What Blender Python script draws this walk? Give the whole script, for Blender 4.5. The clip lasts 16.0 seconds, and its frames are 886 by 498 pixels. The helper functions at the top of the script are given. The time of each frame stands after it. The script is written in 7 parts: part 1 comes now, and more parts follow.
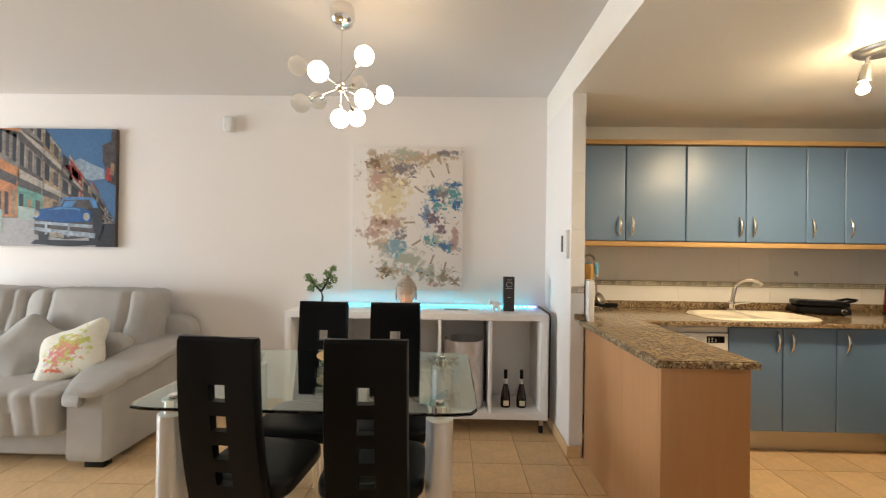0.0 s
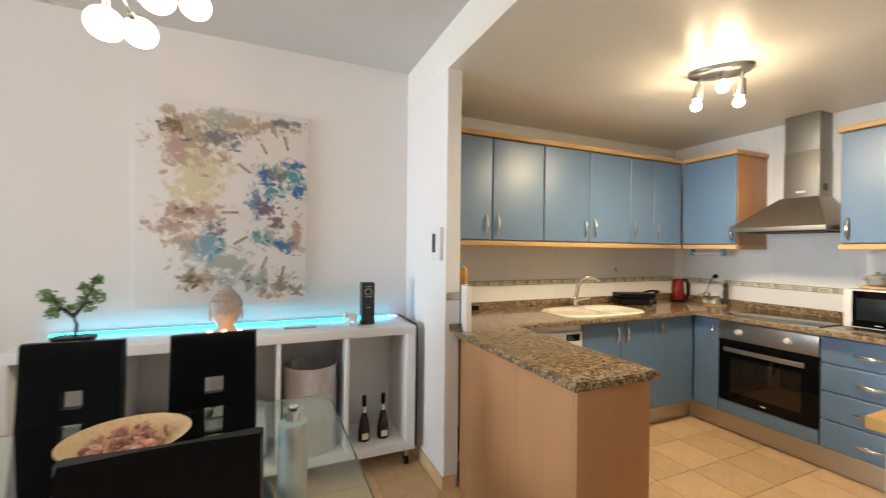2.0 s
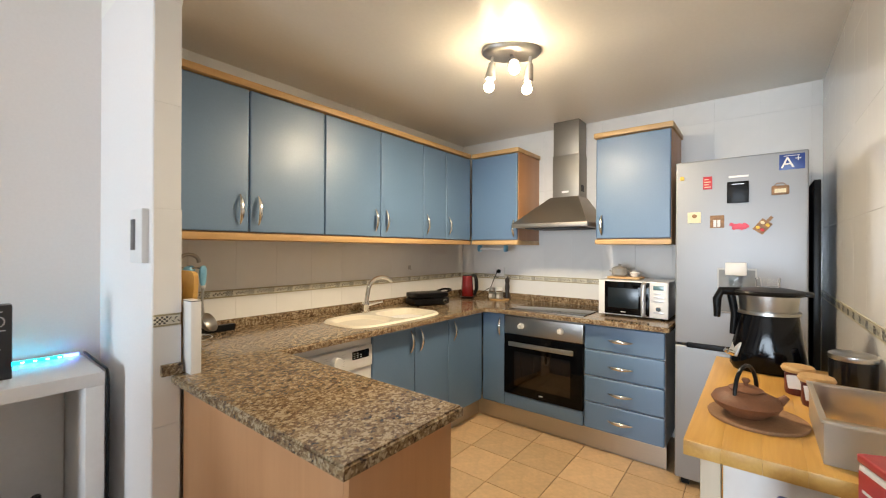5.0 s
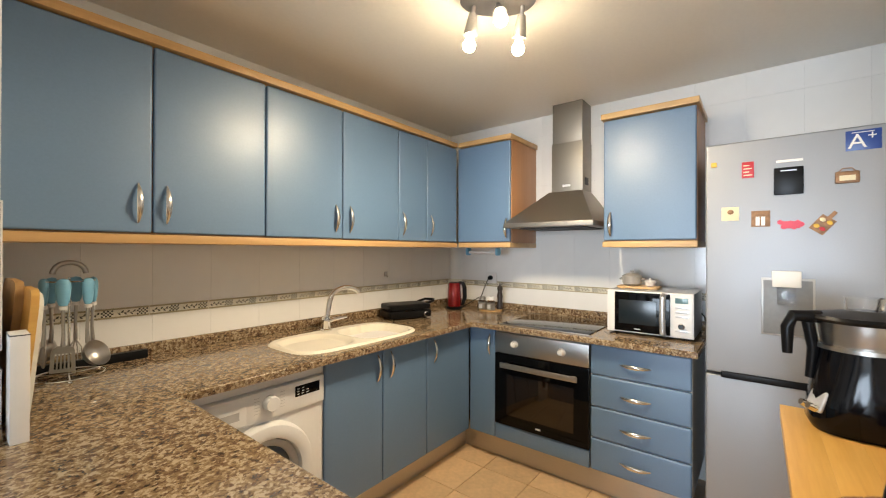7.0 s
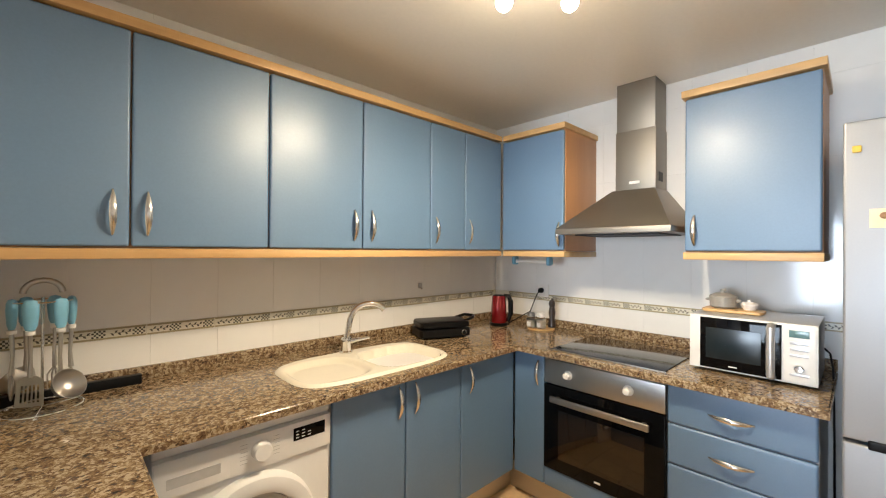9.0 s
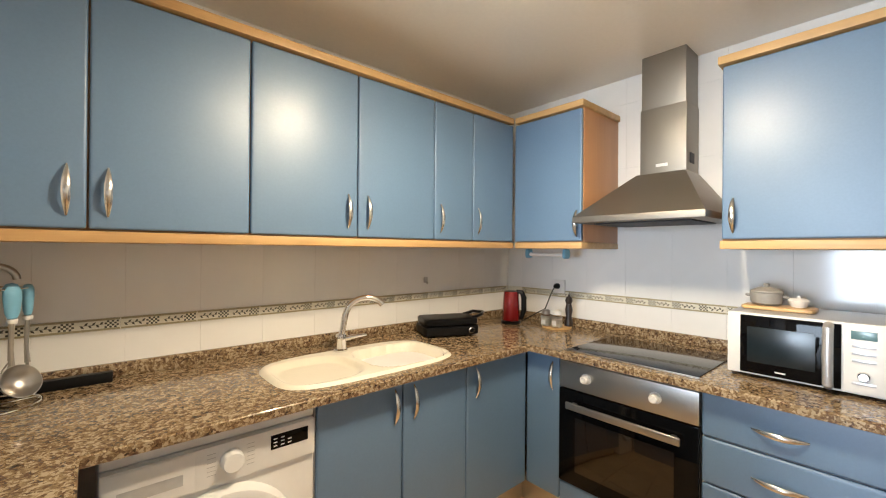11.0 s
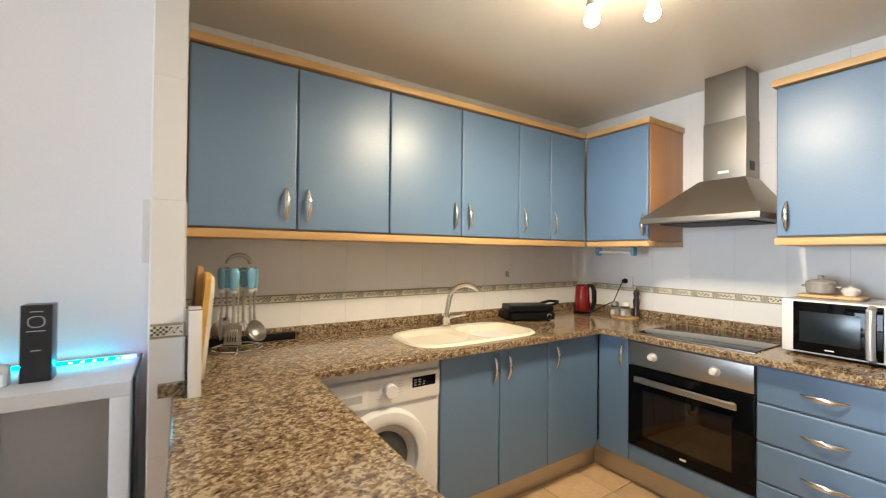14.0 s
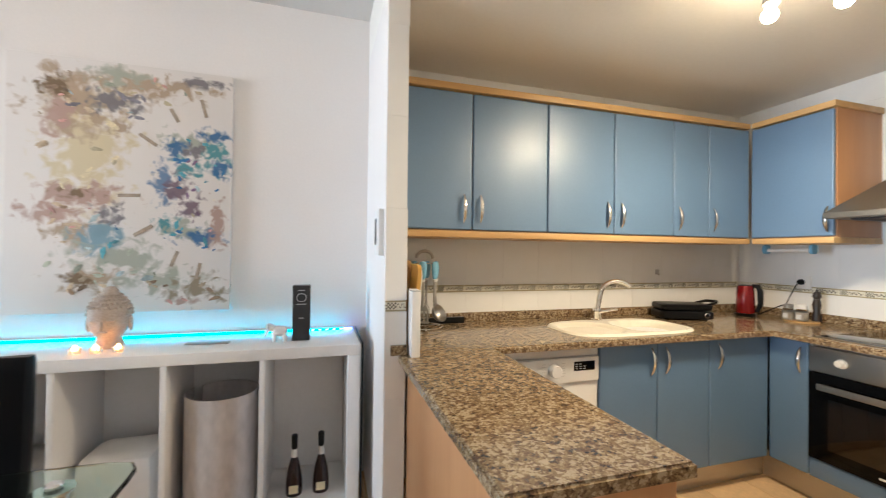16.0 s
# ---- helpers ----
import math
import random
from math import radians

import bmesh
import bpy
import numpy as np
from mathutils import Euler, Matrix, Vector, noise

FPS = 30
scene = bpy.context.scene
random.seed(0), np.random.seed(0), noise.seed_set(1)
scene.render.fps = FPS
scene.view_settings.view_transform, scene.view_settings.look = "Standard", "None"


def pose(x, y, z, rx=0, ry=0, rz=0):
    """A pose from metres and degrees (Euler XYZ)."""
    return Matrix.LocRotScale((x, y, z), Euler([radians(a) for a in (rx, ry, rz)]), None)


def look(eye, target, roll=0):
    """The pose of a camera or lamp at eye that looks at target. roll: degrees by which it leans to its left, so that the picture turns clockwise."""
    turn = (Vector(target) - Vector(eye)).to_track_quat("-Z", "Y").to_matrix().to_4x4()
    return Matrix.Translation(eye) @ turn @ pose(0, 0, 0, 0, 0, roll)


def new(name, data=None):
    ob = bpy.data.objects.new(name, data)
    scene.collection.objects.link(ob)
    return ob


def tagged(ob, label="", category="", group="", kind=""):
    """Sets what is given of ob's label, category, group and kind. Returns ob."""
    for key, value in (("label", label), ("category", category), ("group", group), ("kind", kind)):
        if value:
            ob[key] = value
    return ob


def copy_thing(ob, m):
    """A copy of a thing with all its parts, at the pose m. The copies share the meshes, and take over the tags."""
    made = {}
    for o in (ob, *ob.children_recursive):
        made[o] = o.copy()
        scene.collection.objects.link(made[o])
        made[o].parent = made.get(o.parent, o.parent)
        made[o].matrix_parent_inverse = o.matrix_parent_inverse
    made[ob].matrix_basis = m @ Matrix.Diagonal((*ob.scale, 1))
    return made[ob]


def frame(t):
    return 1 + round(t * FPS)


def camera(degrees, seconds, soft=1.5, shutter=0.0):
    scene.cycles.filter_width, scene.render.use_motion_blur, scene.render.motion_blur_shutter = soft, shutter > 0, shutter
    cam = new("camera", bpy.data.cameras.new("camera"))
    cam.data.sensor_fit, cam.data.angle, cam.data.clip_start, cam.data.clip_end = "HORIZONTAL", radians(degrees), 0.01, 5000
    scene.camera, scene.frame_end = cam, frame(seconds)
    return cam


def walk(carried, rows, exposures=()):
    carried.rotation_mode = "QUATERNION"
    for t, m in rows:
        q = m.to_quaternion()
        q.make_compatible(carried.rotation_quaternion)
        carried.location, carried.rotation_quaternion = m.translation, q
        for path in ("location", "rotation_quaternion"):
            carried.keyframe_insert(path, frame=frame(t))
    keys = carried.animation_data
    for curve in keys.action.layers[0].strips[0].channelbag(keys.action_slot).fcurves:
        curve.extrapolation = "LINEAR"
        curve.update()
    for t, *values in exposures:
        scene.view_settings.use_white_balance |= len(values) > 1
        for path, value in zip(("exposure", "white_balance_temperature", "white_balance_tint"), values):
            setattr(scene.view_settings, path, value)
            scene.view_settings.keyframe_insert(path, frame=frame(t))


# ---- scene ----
cam = camera(95.8, 16.0, soft=1.1, shutter=0.4)
PATH = [
    (0, (0.491, 0.525, 1.324), (0.456, 2.525, 1.334), 0.8),
    (0.5, (0.452, 0.661, 1.331), (0.519, 2.66, 1.336), 0.8),
    (1, (0.428, 0.81, 1.341), (0.652, 2.797, 1.342), 0.8),
    (1.5, (0.388, 0.963, 1.34), (0.868, 2.904, 1.344), 0.8),
    (2, (0.356, 1.093, 1.351), (1.164, 2.923, 1.351), 0.7),
    (2.5, (0.378, 1.2, 1.341), (1.468, 2.877, 1.338), 0.7),
    (3, (0.446, 1.288, 1.335), (1.744, 2.809, 1.335), 0.4),
    (3.5, (0.543, 1.365, 1.341), (1.97, 2.766, 1.339), 0.4),
    (4, (0.626, 1.402, 1.339), (2.128, 2.722, 1.336), 0.3),
    (6.5, (1.153, 1.664, 1.345), (2.742, 2.879, 1.346), 0.3),
    (7, (1.263, 1.689, 1.356), (2.835, 2.926, 1.363), 0.2),
    (7.5, (1.351, 1.711, 1.373), (2.882, 2.999, 1.384), 0.3),
    (8, (1.431, 1.748, 1.386), (2.904, 3.101, 1.398), 0.4),
    (8.5, (1.512, 1.796, 1.4), (2.937, 3.199, 1.411), 0.4),
    (9, (1.601, 1.837, 1.411), (2.985, 3.281, 1.419), 0.4),
    (11.5, (1.78, 1.93, 1.353), (3.073, 3.456, 1.361), 0.5),
    (12, (1.715, 1.885, 1.348), (2.964, 3.447, 1.361), 0.5),
    (12.5, (1.649, 1.832, 1.349), (2.848, 3.432, 1.366), 0.5),
    (13, (1.559, 1.766, 1.338), (2.722, 3.393, 1.356), 0.6),
    (13.5, (1.462, 1.716, 1.338), (2.598, 3.362, 1.357), 0.6),
    (14, (1.353, 1.684, 1.325), (2.447, 3.358, 1.345), 0.6),
    (14.5, (1.261, 1.646, 1.318), (2.261, 3.379, 1.34), 0.6),
    (15, (1.179, 1.605, 1.311), (2.073, 3.394, 1.334), 0.7),
    (15.5, (1.105, 1.584, 1.285), (1.864, 3.434, 1.318), 0.7),
    (16, (1.039, 1.55, 1.3), (1.614, 3.465, 1.318), 0.7),
]
walk(cam, [(t, look(eye, target, roll)) for t, eye, target, roll in PATH], [(0, -0.16, 7350, 12), (2, -0.12, 6750, 11), (4, -0.14, 6550, 11), (7, -0.04, 6450, 11), (9, 0.06, 6350, 11), (12.5, 0.10, 6350, 11), (14.5, 0.08, 6300, 11), (16, 0.08, 6300, 11)])

# ---- world, sun, large lights ----
WEST, SOUTH, EAST, NORTH = -7.4, -4.4, 4.09, 3.83
CEIL_L, CEIL_K = 2.60, 2.363          # living room and lowered kitchen ceiling
STUB_Y, STUB_X0, STUB_X1 = 3.137, 1.275, 1.362
KS = 1.20                             # kitchen south wall face

world = bpy.data.worlds.new("sky")
scene.world = world
world.use_nodes = True
wn = world.node_tree.nodes
sky = wn.new("ShaderNodeTexSky")
sky.sky_type, sky.sun_disc = "NISHITA", False
sky.sun_elevation, sky.sun_rotation = radians(48), radians(60)
wn["Background"].inputs["Strength"].default_value = 0.12
world.node_tree.links.new(sky.outputs[0], wn["Background"].inputs["Color"])

sun_data = bpy.data.lights.new("sun", "SUN")
sun_data.energy, sun_data.angle, sun_data.color = 3.0, radians(0.6), (1.0, 0.95, 0.88)
sun = new("sun", sun_data)
sun.matrix_world = look((8, 4, 12), (0, 0, 0))

day_data = bpy.data.lights.new("window_daylight", "AREA")
day_data.shape, day_data.size, day_data.size_y = "RECTANGLE", 2.6, 2.1
day_data.energy, day_data.color = 320, (0.72, 0.86, 1.0)
day_data.spread = radians(140)
day = new("window_daylight", day_data)
day.matrix_world = look((WEST - 0.02, 1.7, 1.15), (0, 1.7, 0.25))


# ---- materials ----
def material(name, color, rough=0.5, metal=0.0, vary=0.08, scale=6.0, grain=60.0, bump=0.05, random_tint=0.0, coat=0.0, spec=0.5, stretch=(1, 1, 1)):
    m = bpy.data.materials.new(name)
    m.use_nodes = True
    n, l = m.node_tree.nodes, m.node_tree.links
    b = n["Principled BSDF"]
    b.inputs["Roughness"].default_value, b.inputs["Metallic"].default_value = rough, metal
    b.inputs["Coat Weight"].default_value, b.inputs["Specular IOR Level"].default_value = coat, spec
    b.inputs["Coat Roughness"].default_value = 0.08
    tc, mp = n.new("ShaderNodeTexCoord"), n.new("ShaderNodeMapping")
    mp.inputs["Scale"].default_value = stretch
    l.new(tc.outputs["Object"], mp.inputs["Vector"])
    big, small = n.new("ShaderNodeTexNoise"), n.new("ShaderNodeTexNoise")
    big.inputs["Scale"].default_value, small.inputs["Scale"].default_value = scale, grain
    big.inputs["Detail"].default_value, small.inputs["Detail"].default_value = 4, 5
    for t in (big, small):
        l.new(mp.outputs[0], t.inputs["Vector"])
    add = n.new("ShaderNodeMath")
    add.operation = "ADD"
    l.new(big.outputs["Fac"], add.inputs[0]), l.new(small.outputs["Fac"], add.inputs[1])
    last = add.outputs[0]
    if random_tint:
        oi, mul = n.new("ShaderNodeObjectInfo"), n.new("ShaderNodeMath")
        mul.operation = "MULTIPLY_ADD"
        mul.inputs[1].default_value = random_tint
        l.new(oi.outputs["Random"], mul.inputs[0]), l.new(last, mul.inputs[2])
        last = mul.outputs[0]
    rng = n.new("ShaderNodeMapRange")
    rng.inputs["From Min"].default_value, rng.inputs["From Max"].default_value = 0.6, 1.4 + random_tint
    rng.inputs["To Min"].default_value, rng.inputs["To Max"].default_value = 1 - vary, 1 + vary
    l.new(last, rng.inputs["Value"])
    mix = n.new("ShaderNodeVectorMath")
    mix.operation = "SCALE"
    mix.inputs[0].default_value = color
    l.new(rng.outputs[0], mix.inputs["Scale"])
    l.new(mix.outputs[0], b.inputs["Base Color"])
    rr = n.new("ShaderNodeMapRange")
    rr.inputs["To Min"].default_value, rr.inputs["To Max"].default_value = max(0.02, rough * 0.85), min(1, rough * 1.15)
    l.new(big.outputs["Fac"], rr.inputs["Value"]), l.new(rr.outputs[0], b.inputs["Roughness"])
    if bump:
        bp = n.new("ShaderNodeBump")
        bp.inputs["Strength"].default_value, bp.inputs["Distance"].default_value = bump, 0.003
        l.new(small.outputs["Fac"], bp.inputs["Height"]), l.new(bp.outputs[0], b.inputs["Normal"])
    return m


def wood_material(name, dark, light, rough=0.4, axis="x", ring=2.2):
    m = material(name, light, rough, bump=0.04)
    n, l = m.node_tree.nodes, m.node_tree.links
    tc, mp = n.new("ShaderNodeTexCoord"), n.new("ShaderNodeMapping")
    mp.inputs["Scale"].default_value = {"x": (0.35, 6, 6), "y": (6, 0.35, 6), "z": (6, 6, 0.35)}[axis]
    l.new(tc.outputs["Object"], mp.inputs["Vector"])
    a, f = n.new("ShaderNodeTexNoise"), n.new("ShaderNodeTexNoise")
    a.inputs["Scale"].default_value, a.inputs["Detail"].default_value, a.inputs["Distortion"].default_value = ring, 6, 0.8
    f.inputs["Scale"].default_value, f.inputs["Detail"].default_value = ring * 9, 3
    l.new(mp.outputs[0], a.inputs["Vector"]), l.new(mp.outputs[0], f.inputs["Vector"])
    s = n.new("ShaderNodeMath")
    s.operation = "MULTIPLY_ADD"
    s.inputs[1].default_value = 0.35
    l.new(f.outputs["Fac"], s.inputs[0]), l.new(a.outputs["Fac"], s.inputs[2])
    r = n.new("ShaderNodeValToRGB")
    r.color_ramp.elements[0].position, r.color_ramp.elements[0].color = 0.45, (*dark, 1)
    r.color_ramp.elements[1].position, r.color_ramp.elements[1].color = 0.88, (*light, 1)
    l.new(s.outputs[0], r.inputs["Fac"]), l.new(r.outputs["Color"], n["Principled BSDF"].inputs["Base Color"])
    return m


def granite_material():
    m = material("granite", (0.3, 0.22, 0.16), 0.14, bump=0.0)
    n, l = m.node_tree.nodes, m.node_tree.links
    b = n["Principled BSDF"]
    tc = n.new("ShaderNodeTexCoord")
    v1, v2, ns = n.new("ShaderNodeTexVoronoi"), n.new("ShaderNodeTexVoronoi"), n.new("ShaderNodeTexNoise")
    v1.inputs["Scale"].default_value, v2.inputs["Scale"].default_value = 140, 300
    ns.inputs["Scale"].default_value, ns.inputs["Detail"].default_value = 45, 6
    warp = n.new("ShaderNodeMix")
    warp.data_type = "VECTOR"
    warp.inputs["Factor"].default_value = 0.02
    l.new(tc.outputs["Object"], warp.inputs[4]), l.new(ns.outputs["Color"], warp.inputs[5])
    l.new(tc.outputs["Object"], ns.inputs["Vector"])
    for v in (v1, v2):
        l.new(warp.outputs[1], v.inputs["Vector"])
    bw1, bw2 = n.new("ShaderNodeSeparateColor"), n.new("ShaderNodeSeparateColor")
    l.new(v1.outputs["Color"], bw1.inputs[0]), l.new(v2.outputs["Color"], bw2.inputs[0])
    s = n.new("ShaderNodeMath")
    s.operation = "MULTIPLY_ADD"
    s.inputs[1].default_value = 0.6
    l.new(bw1.outputs[0], s.inputs[0])
    s2 = n.new("ShaderNodeMath")
    s2.operation = "MULTIPLY_ADD"
    s2.inputs[1].default_value = 0.22
    l.new(bw2.outputs[0], s2.inputs[0]), l.new(ns.outputs["Fac"], s2.inputs[2])
    l.new(s2.outputs[0], s.inputs[2])
    r = n.new("ShaderNodeValToRGB")
    r.color_ramp.interpolation = "CONSTANT"
    e = r.color_ramp.elements
    e[0].position, e[0].color = 0.0, (0.035, 0.025, 0.02, 1)
    e[1].position, e[1].color = 0.66, (0.12, 0.07, 0.04, 1)
    for p, c in ((0.78, (0.20, 0.135, 0.072, 1)), (0.92, (0.30, 0.215, 0.12, 1)), (1.06, (0.41, 0.325, 0.215, 1))):
        k = e.new(min(p, 1.0))
        k.color = c
    mr = n.new("ShaderNodeMapRange")
    mr.inputs["From Min"].default_value, mr.inputs["From Max"].default_value = 0.1, 1.35
    mr.inputs["To Min"].default_value, mr.inputs["To Max"].default_value = 0.35, 1.18
    l.new(s.outputs[0], mr.inputs["Value"])
    l.new(mr.outputs[0], r.inputs["Fac"]), l.new(r.outputs["Color"], b.inputs["Base Color"])
    return m


def glow(name, color, strength):
    m = bpy.data.materials.new(name)
    m.use_nodes = True
    b = m.node_tree.nodes["Principled BSDF"]
    b.inputs["Base Color"].default_value = (*color, 1)
    b.inputs["Emission Color"].default_value, b.inputs["Emission Strength"].default_value = (*color, 1), strength
    return m


def glass_material(name, color=(0.9, 0.97, 0.94), rough=0.0, ior=1.45):
    m = bpy.data.materials.new(name)
    m.use_nodes = True
    b = m.node_tree.nodes["Principled BSDF"]
    b.inputs["Base Color"].default_value, b.inputs["Roughness"].default_value = (*color, 1), rough
    b.inputs["Transmission Weight"].default_value, b.inputs["IOR"].default_value = 1.0, ior
    return m


M_WALL = material("painted_plaster", (0.84, 0.80, 0.775), 0.75, vary=0.03, scale=1.2, grain=90, bump=0.12)
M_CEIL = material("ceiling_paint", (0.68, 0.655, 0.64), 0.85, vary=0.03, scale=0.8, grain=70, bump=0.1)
M_CEILK = material("kitchen_ceiling_paint", (0.86, 0.83, 0.77), 0.36, vary=0.03, scale=0.8, grain=50, bump=0.06)
M_TILE = material("white_glazed_tile", (0.80, 0.80, 0.79), 0.10, vary=0.03, scale=2, grain=12, bump=0.03, random_tint=0.3)
M_GROUT = material("grout", (0.78, 0.775, 0.76), 0.9, vary=0.1, bump=0.3)
M_BAND = material("border_tile", (0.74, 0.71, 0.60), 0.2, vary=0.08, random_tint=0.2)
M_BANDMARK = material("border_tile_ornament", (0.055, 0.05, 0.035), 0.3, vary=0.1)
M_BANDLINE = material("border_tile_line", (0.34, 0.30, 0.18), 0.3, vary=0.1)
M_FLOOR = material("terracotta_floor_tile", (0.72, 0.495, 0.275), 0.30, vary=0.24, scale=12, grain=40, bump=0.06, random_tint=0.6)
M_FGROUT = material("floor_grout", (0.36, 0.25, 0.155), 0.9, vary=0.1, bump=0.3)
M_BLUE = material("blue_lacquer", (0.122, 0.214, 0.35), 0.42, vary=0.06, scale=2, grain=120, bump=0.03, spec=0.85)
M_BEECH = wood_material("beech_trim", (0.50, 0.30, 0.12), (0.64, 0.42, 0.19), 0.4, "x")
M_BEECHY = wood_material("beech_trim_across", (0.50, 0.30, 0.12), (0.64, 0.42, 0.19), 0.4, "y")
M_PANEL = wood_material("beech_panel", (0.46, 0.235, 0.105), (0.52, 0.275, 0.13), 0.42, "z", 1.6)
M_GRANITE = granite_material()
M_PLINTH = material("brushed_aluminium_plinth", (0.56, 0.52, 0.46), 0.38, 0.75, vary=0.05, stretch=(1, 1, 30))
M_STEEL = material("brushed_steel", (0.47, 0.455, 0.43), 0.33, 1.0, vary=0.02, scale=3, grain=200, bump=0.012)
M_HOOD = material("brushed_hood_steel", (0.30, 0.278, 0.245), 0.5, 1.0, vary=0.04, scale=3, grain=200, bump=0.012, stretch=(1, 12, 1))
M_CHROME = material("chrome", (0.78, 0.77, 0.75), 0.08, 1.0, vary=0.02, bump=0)
M_HANDLE = material("satin_nickel", (0.70, 0.69, 0.66), 0.24, 1.0, vary=0.03, bump=0)
M_FRIDGE = material("silver_grey_enamel", (0.33, 0.34, 0.355), 0.46, 0.45, vary=0.03, scale=2, grain=200, bump=0.02)
M_BLACK = material("black_plastic", (0.005, 0.005, 0.0055), 0.35, vary=0.15, bump=0.05, spec=0.2)
M_BLACKGLASS = material("black_glass", (0.003, 0.003, 0.0035), 0.04, vary=0.05, bump=0, spec=0.14)
M_WHITEPL = material("white_plastic", (0.80, 0.79, 0.77), 0.35, vary=0.02, bump=0.02)
M_WHITE = material("white_melamine", (0.80, 0.79, 0.78), 0.38, vary=0.03, bump=0.03)
M_CERAMIC = material("cream_composite", (0.80, 0.75, 0.62), 0.22, vary=0.02, bump=0)
M_LEATHER = material("black_faux_leather", (0.0025, 0.0025, 0.003), 0.34, vary=0.2, scale=8, grain=260, bump=0.12, spec=0.14)
M_FABRIC = material("grey_beige_sofa_fabric", (0.44, 0.425, 0.405), 0.92, vary=0.16, scale=5, grain=420, bump=0.5)
M_GLASS = glass_material("table_glass", (0.76, 0.92, 0.86))
M_CLEAR = glass_material("clear_glass", (0.97, 0.97, 0.97))
M_TROLLEY = wood_material("oiled_birch", (0.54, 0.29, 0.065), (0.68, 0.41, 0.11), 0.38, "x", 3)
M_DARK = material("dark_shadow_gap", (0.02, 0.02, 0.022), 0.6, vary=0.1)
M_SILVERPL = material("silver_plastic", (0.60, 0.60, 0.61), 0.32, 0.6, vary=0.03, bump=0)


# ---- mesh helpers ----
def box(bm, x0, x1, y0, y1, z0, z1, r=0.0, seg=2):
    m = Matrix.LocRotScale(((x0 + x1) / 2, (y0 + y1) / 2, (z0 + z1) / 2), None, (abs(x1 - x0), abs(y1 - y0), abs(z1 - z0)))
    vs = bmesh.ops.create_cube(bm, size=1, matrix=m)["verts"]
    if r:
        es = list({e for v in vs for e in v.link_edges})
        bmesh.ops.bevel(bm, geom=es, offset=r, segments=seg, affect="EDGES", profile=0.6)
    return bm


def B(x0, x1, y0, y1, z0, z1, r=0.0, seg=2):
    return box(bmesh.new(), x0, x1, y0, y1, z0, z1, r, seg)


def tube(bm, points, radius, sides=10, caps=True):
    """A tube along points; radius is a number or a list."""
    pts = [Vector(p) for p in points]
    rings, up = [], None
    for i, p in enumerate(pts):
        d = (pts[min(i + 1, len(pts) - 1)] - pts[max(i - 1, 0)]).normalized()
        if up is None:
            up = d.orthogonal().normalized()
        up = (up - d * up.dot(d)).normalized()
        side, rad = d.cross(up), radius[i] if isinstance(radius, (list, tuple)) else radius
        rings.append([bm.verts.new(p + (up * math.cos(a) + side * math.sin(a)) * rad) for a in [2 * math.pi * k / sides for k in range(sides)]])
    for a, b in zip(rings, rings[1:]):
        for k in range(sides):
            bm.faces.new((a[k], a[(k + 1) % sides], b[(k + 1) % sides], b[k]))
    if caps:
        bm.faces.new(rings[0][::-1]), bm.faces.new(rings[-1])
    return bm


def lathe(bm, profile, x=0, y=0, z=0, sides=28, sx=1.0, sy=1.0):
    """A turned shape about the vertical through x, y: profile rows are (radius, height)."""
    rings = []
    for r, h in profile:
        if r < 1e-5:
            rings.append([bm.verts.new((x, y, z + h))])
        else:
            rings.append([bm.verts.new((x + sx * r * math.cos(2 * math.pi * k / sides), y + sy * r * math.sin(2 * math.pi * k / sides), z + h)) for k in range(sides)])
    for a, b in zip(rings, rings[1:]):
        for k in range(sides):
            j = (k + 1) % sides
            if len(a) == 1 and len(b) == 1:
                continue
            if len(a) == 1:
                bm.faces.new((a[0], b[j], b[k]))
            elif len(b) == 1:
                bm.faces.new((a[k], a[j], b[0]))
            else:
                bm.faces.new((a[k], a[j], b[j], b[k]))
    return bm


def ball(bm, p, r, sub=2, scale=(1, 1, 1)):
    bmesh.ops.create_icosphere(bm, subdivisions=sub, radius=r, matrix=Matrix.LocRotScale(p, None, scale))
    return bm


def sheet(bm, pts, depth):
    """A flat polygon given by its corners, thickened along its normal."""
    f = bm.faces.new([bm.verts.new(p) for p in pts])
    bm.normal_update()
    g = bmesh.ops.extrude_face_region(bm, geom=[f])
    n = f.normal.copy()
    for v in [v for v in g["geom"] if isinstance(v, bmesh.types.BMVert)]:
        v.co += n * depth
    return bm


def turned(bm, m):
    bm.transform(m)
    return bm


def finish(bm, name, material_, smooth):
    bmesh.ops.recalc_face_normals(bm, faces=bm.faces)
    me = bpy.data.meshes.new(name)
    bm.to_mesh(me)
    bm.free()
    me.materials.append(material_)
    if smooth:
        for p in me.polygons:
            p.use_smooth = True
        me.set_sharp_from_angle(angle=radians(40))
    return me


def thing(name, p, label, category, group="", kind=""):
    ob = new(name)
    ob.location = p
    return tagged(ob, label, category, group, kind)


def root_place(ob):
    p = Vector((0, 0, 0))
    while ob:
        p, ob = p + ob.location, ob.parent
    return p


def part(name, bm, material_, parent, label="", smooth=True):
    """One mesh under a thing or part; bm is in the world's metres."""
    bm.transform(Matrix.Translation(-root_place(parent)))
    ob = new(name, finish(bm, name, material_, smooth))
    ob.parent = parent
    return tagged(ob, label)


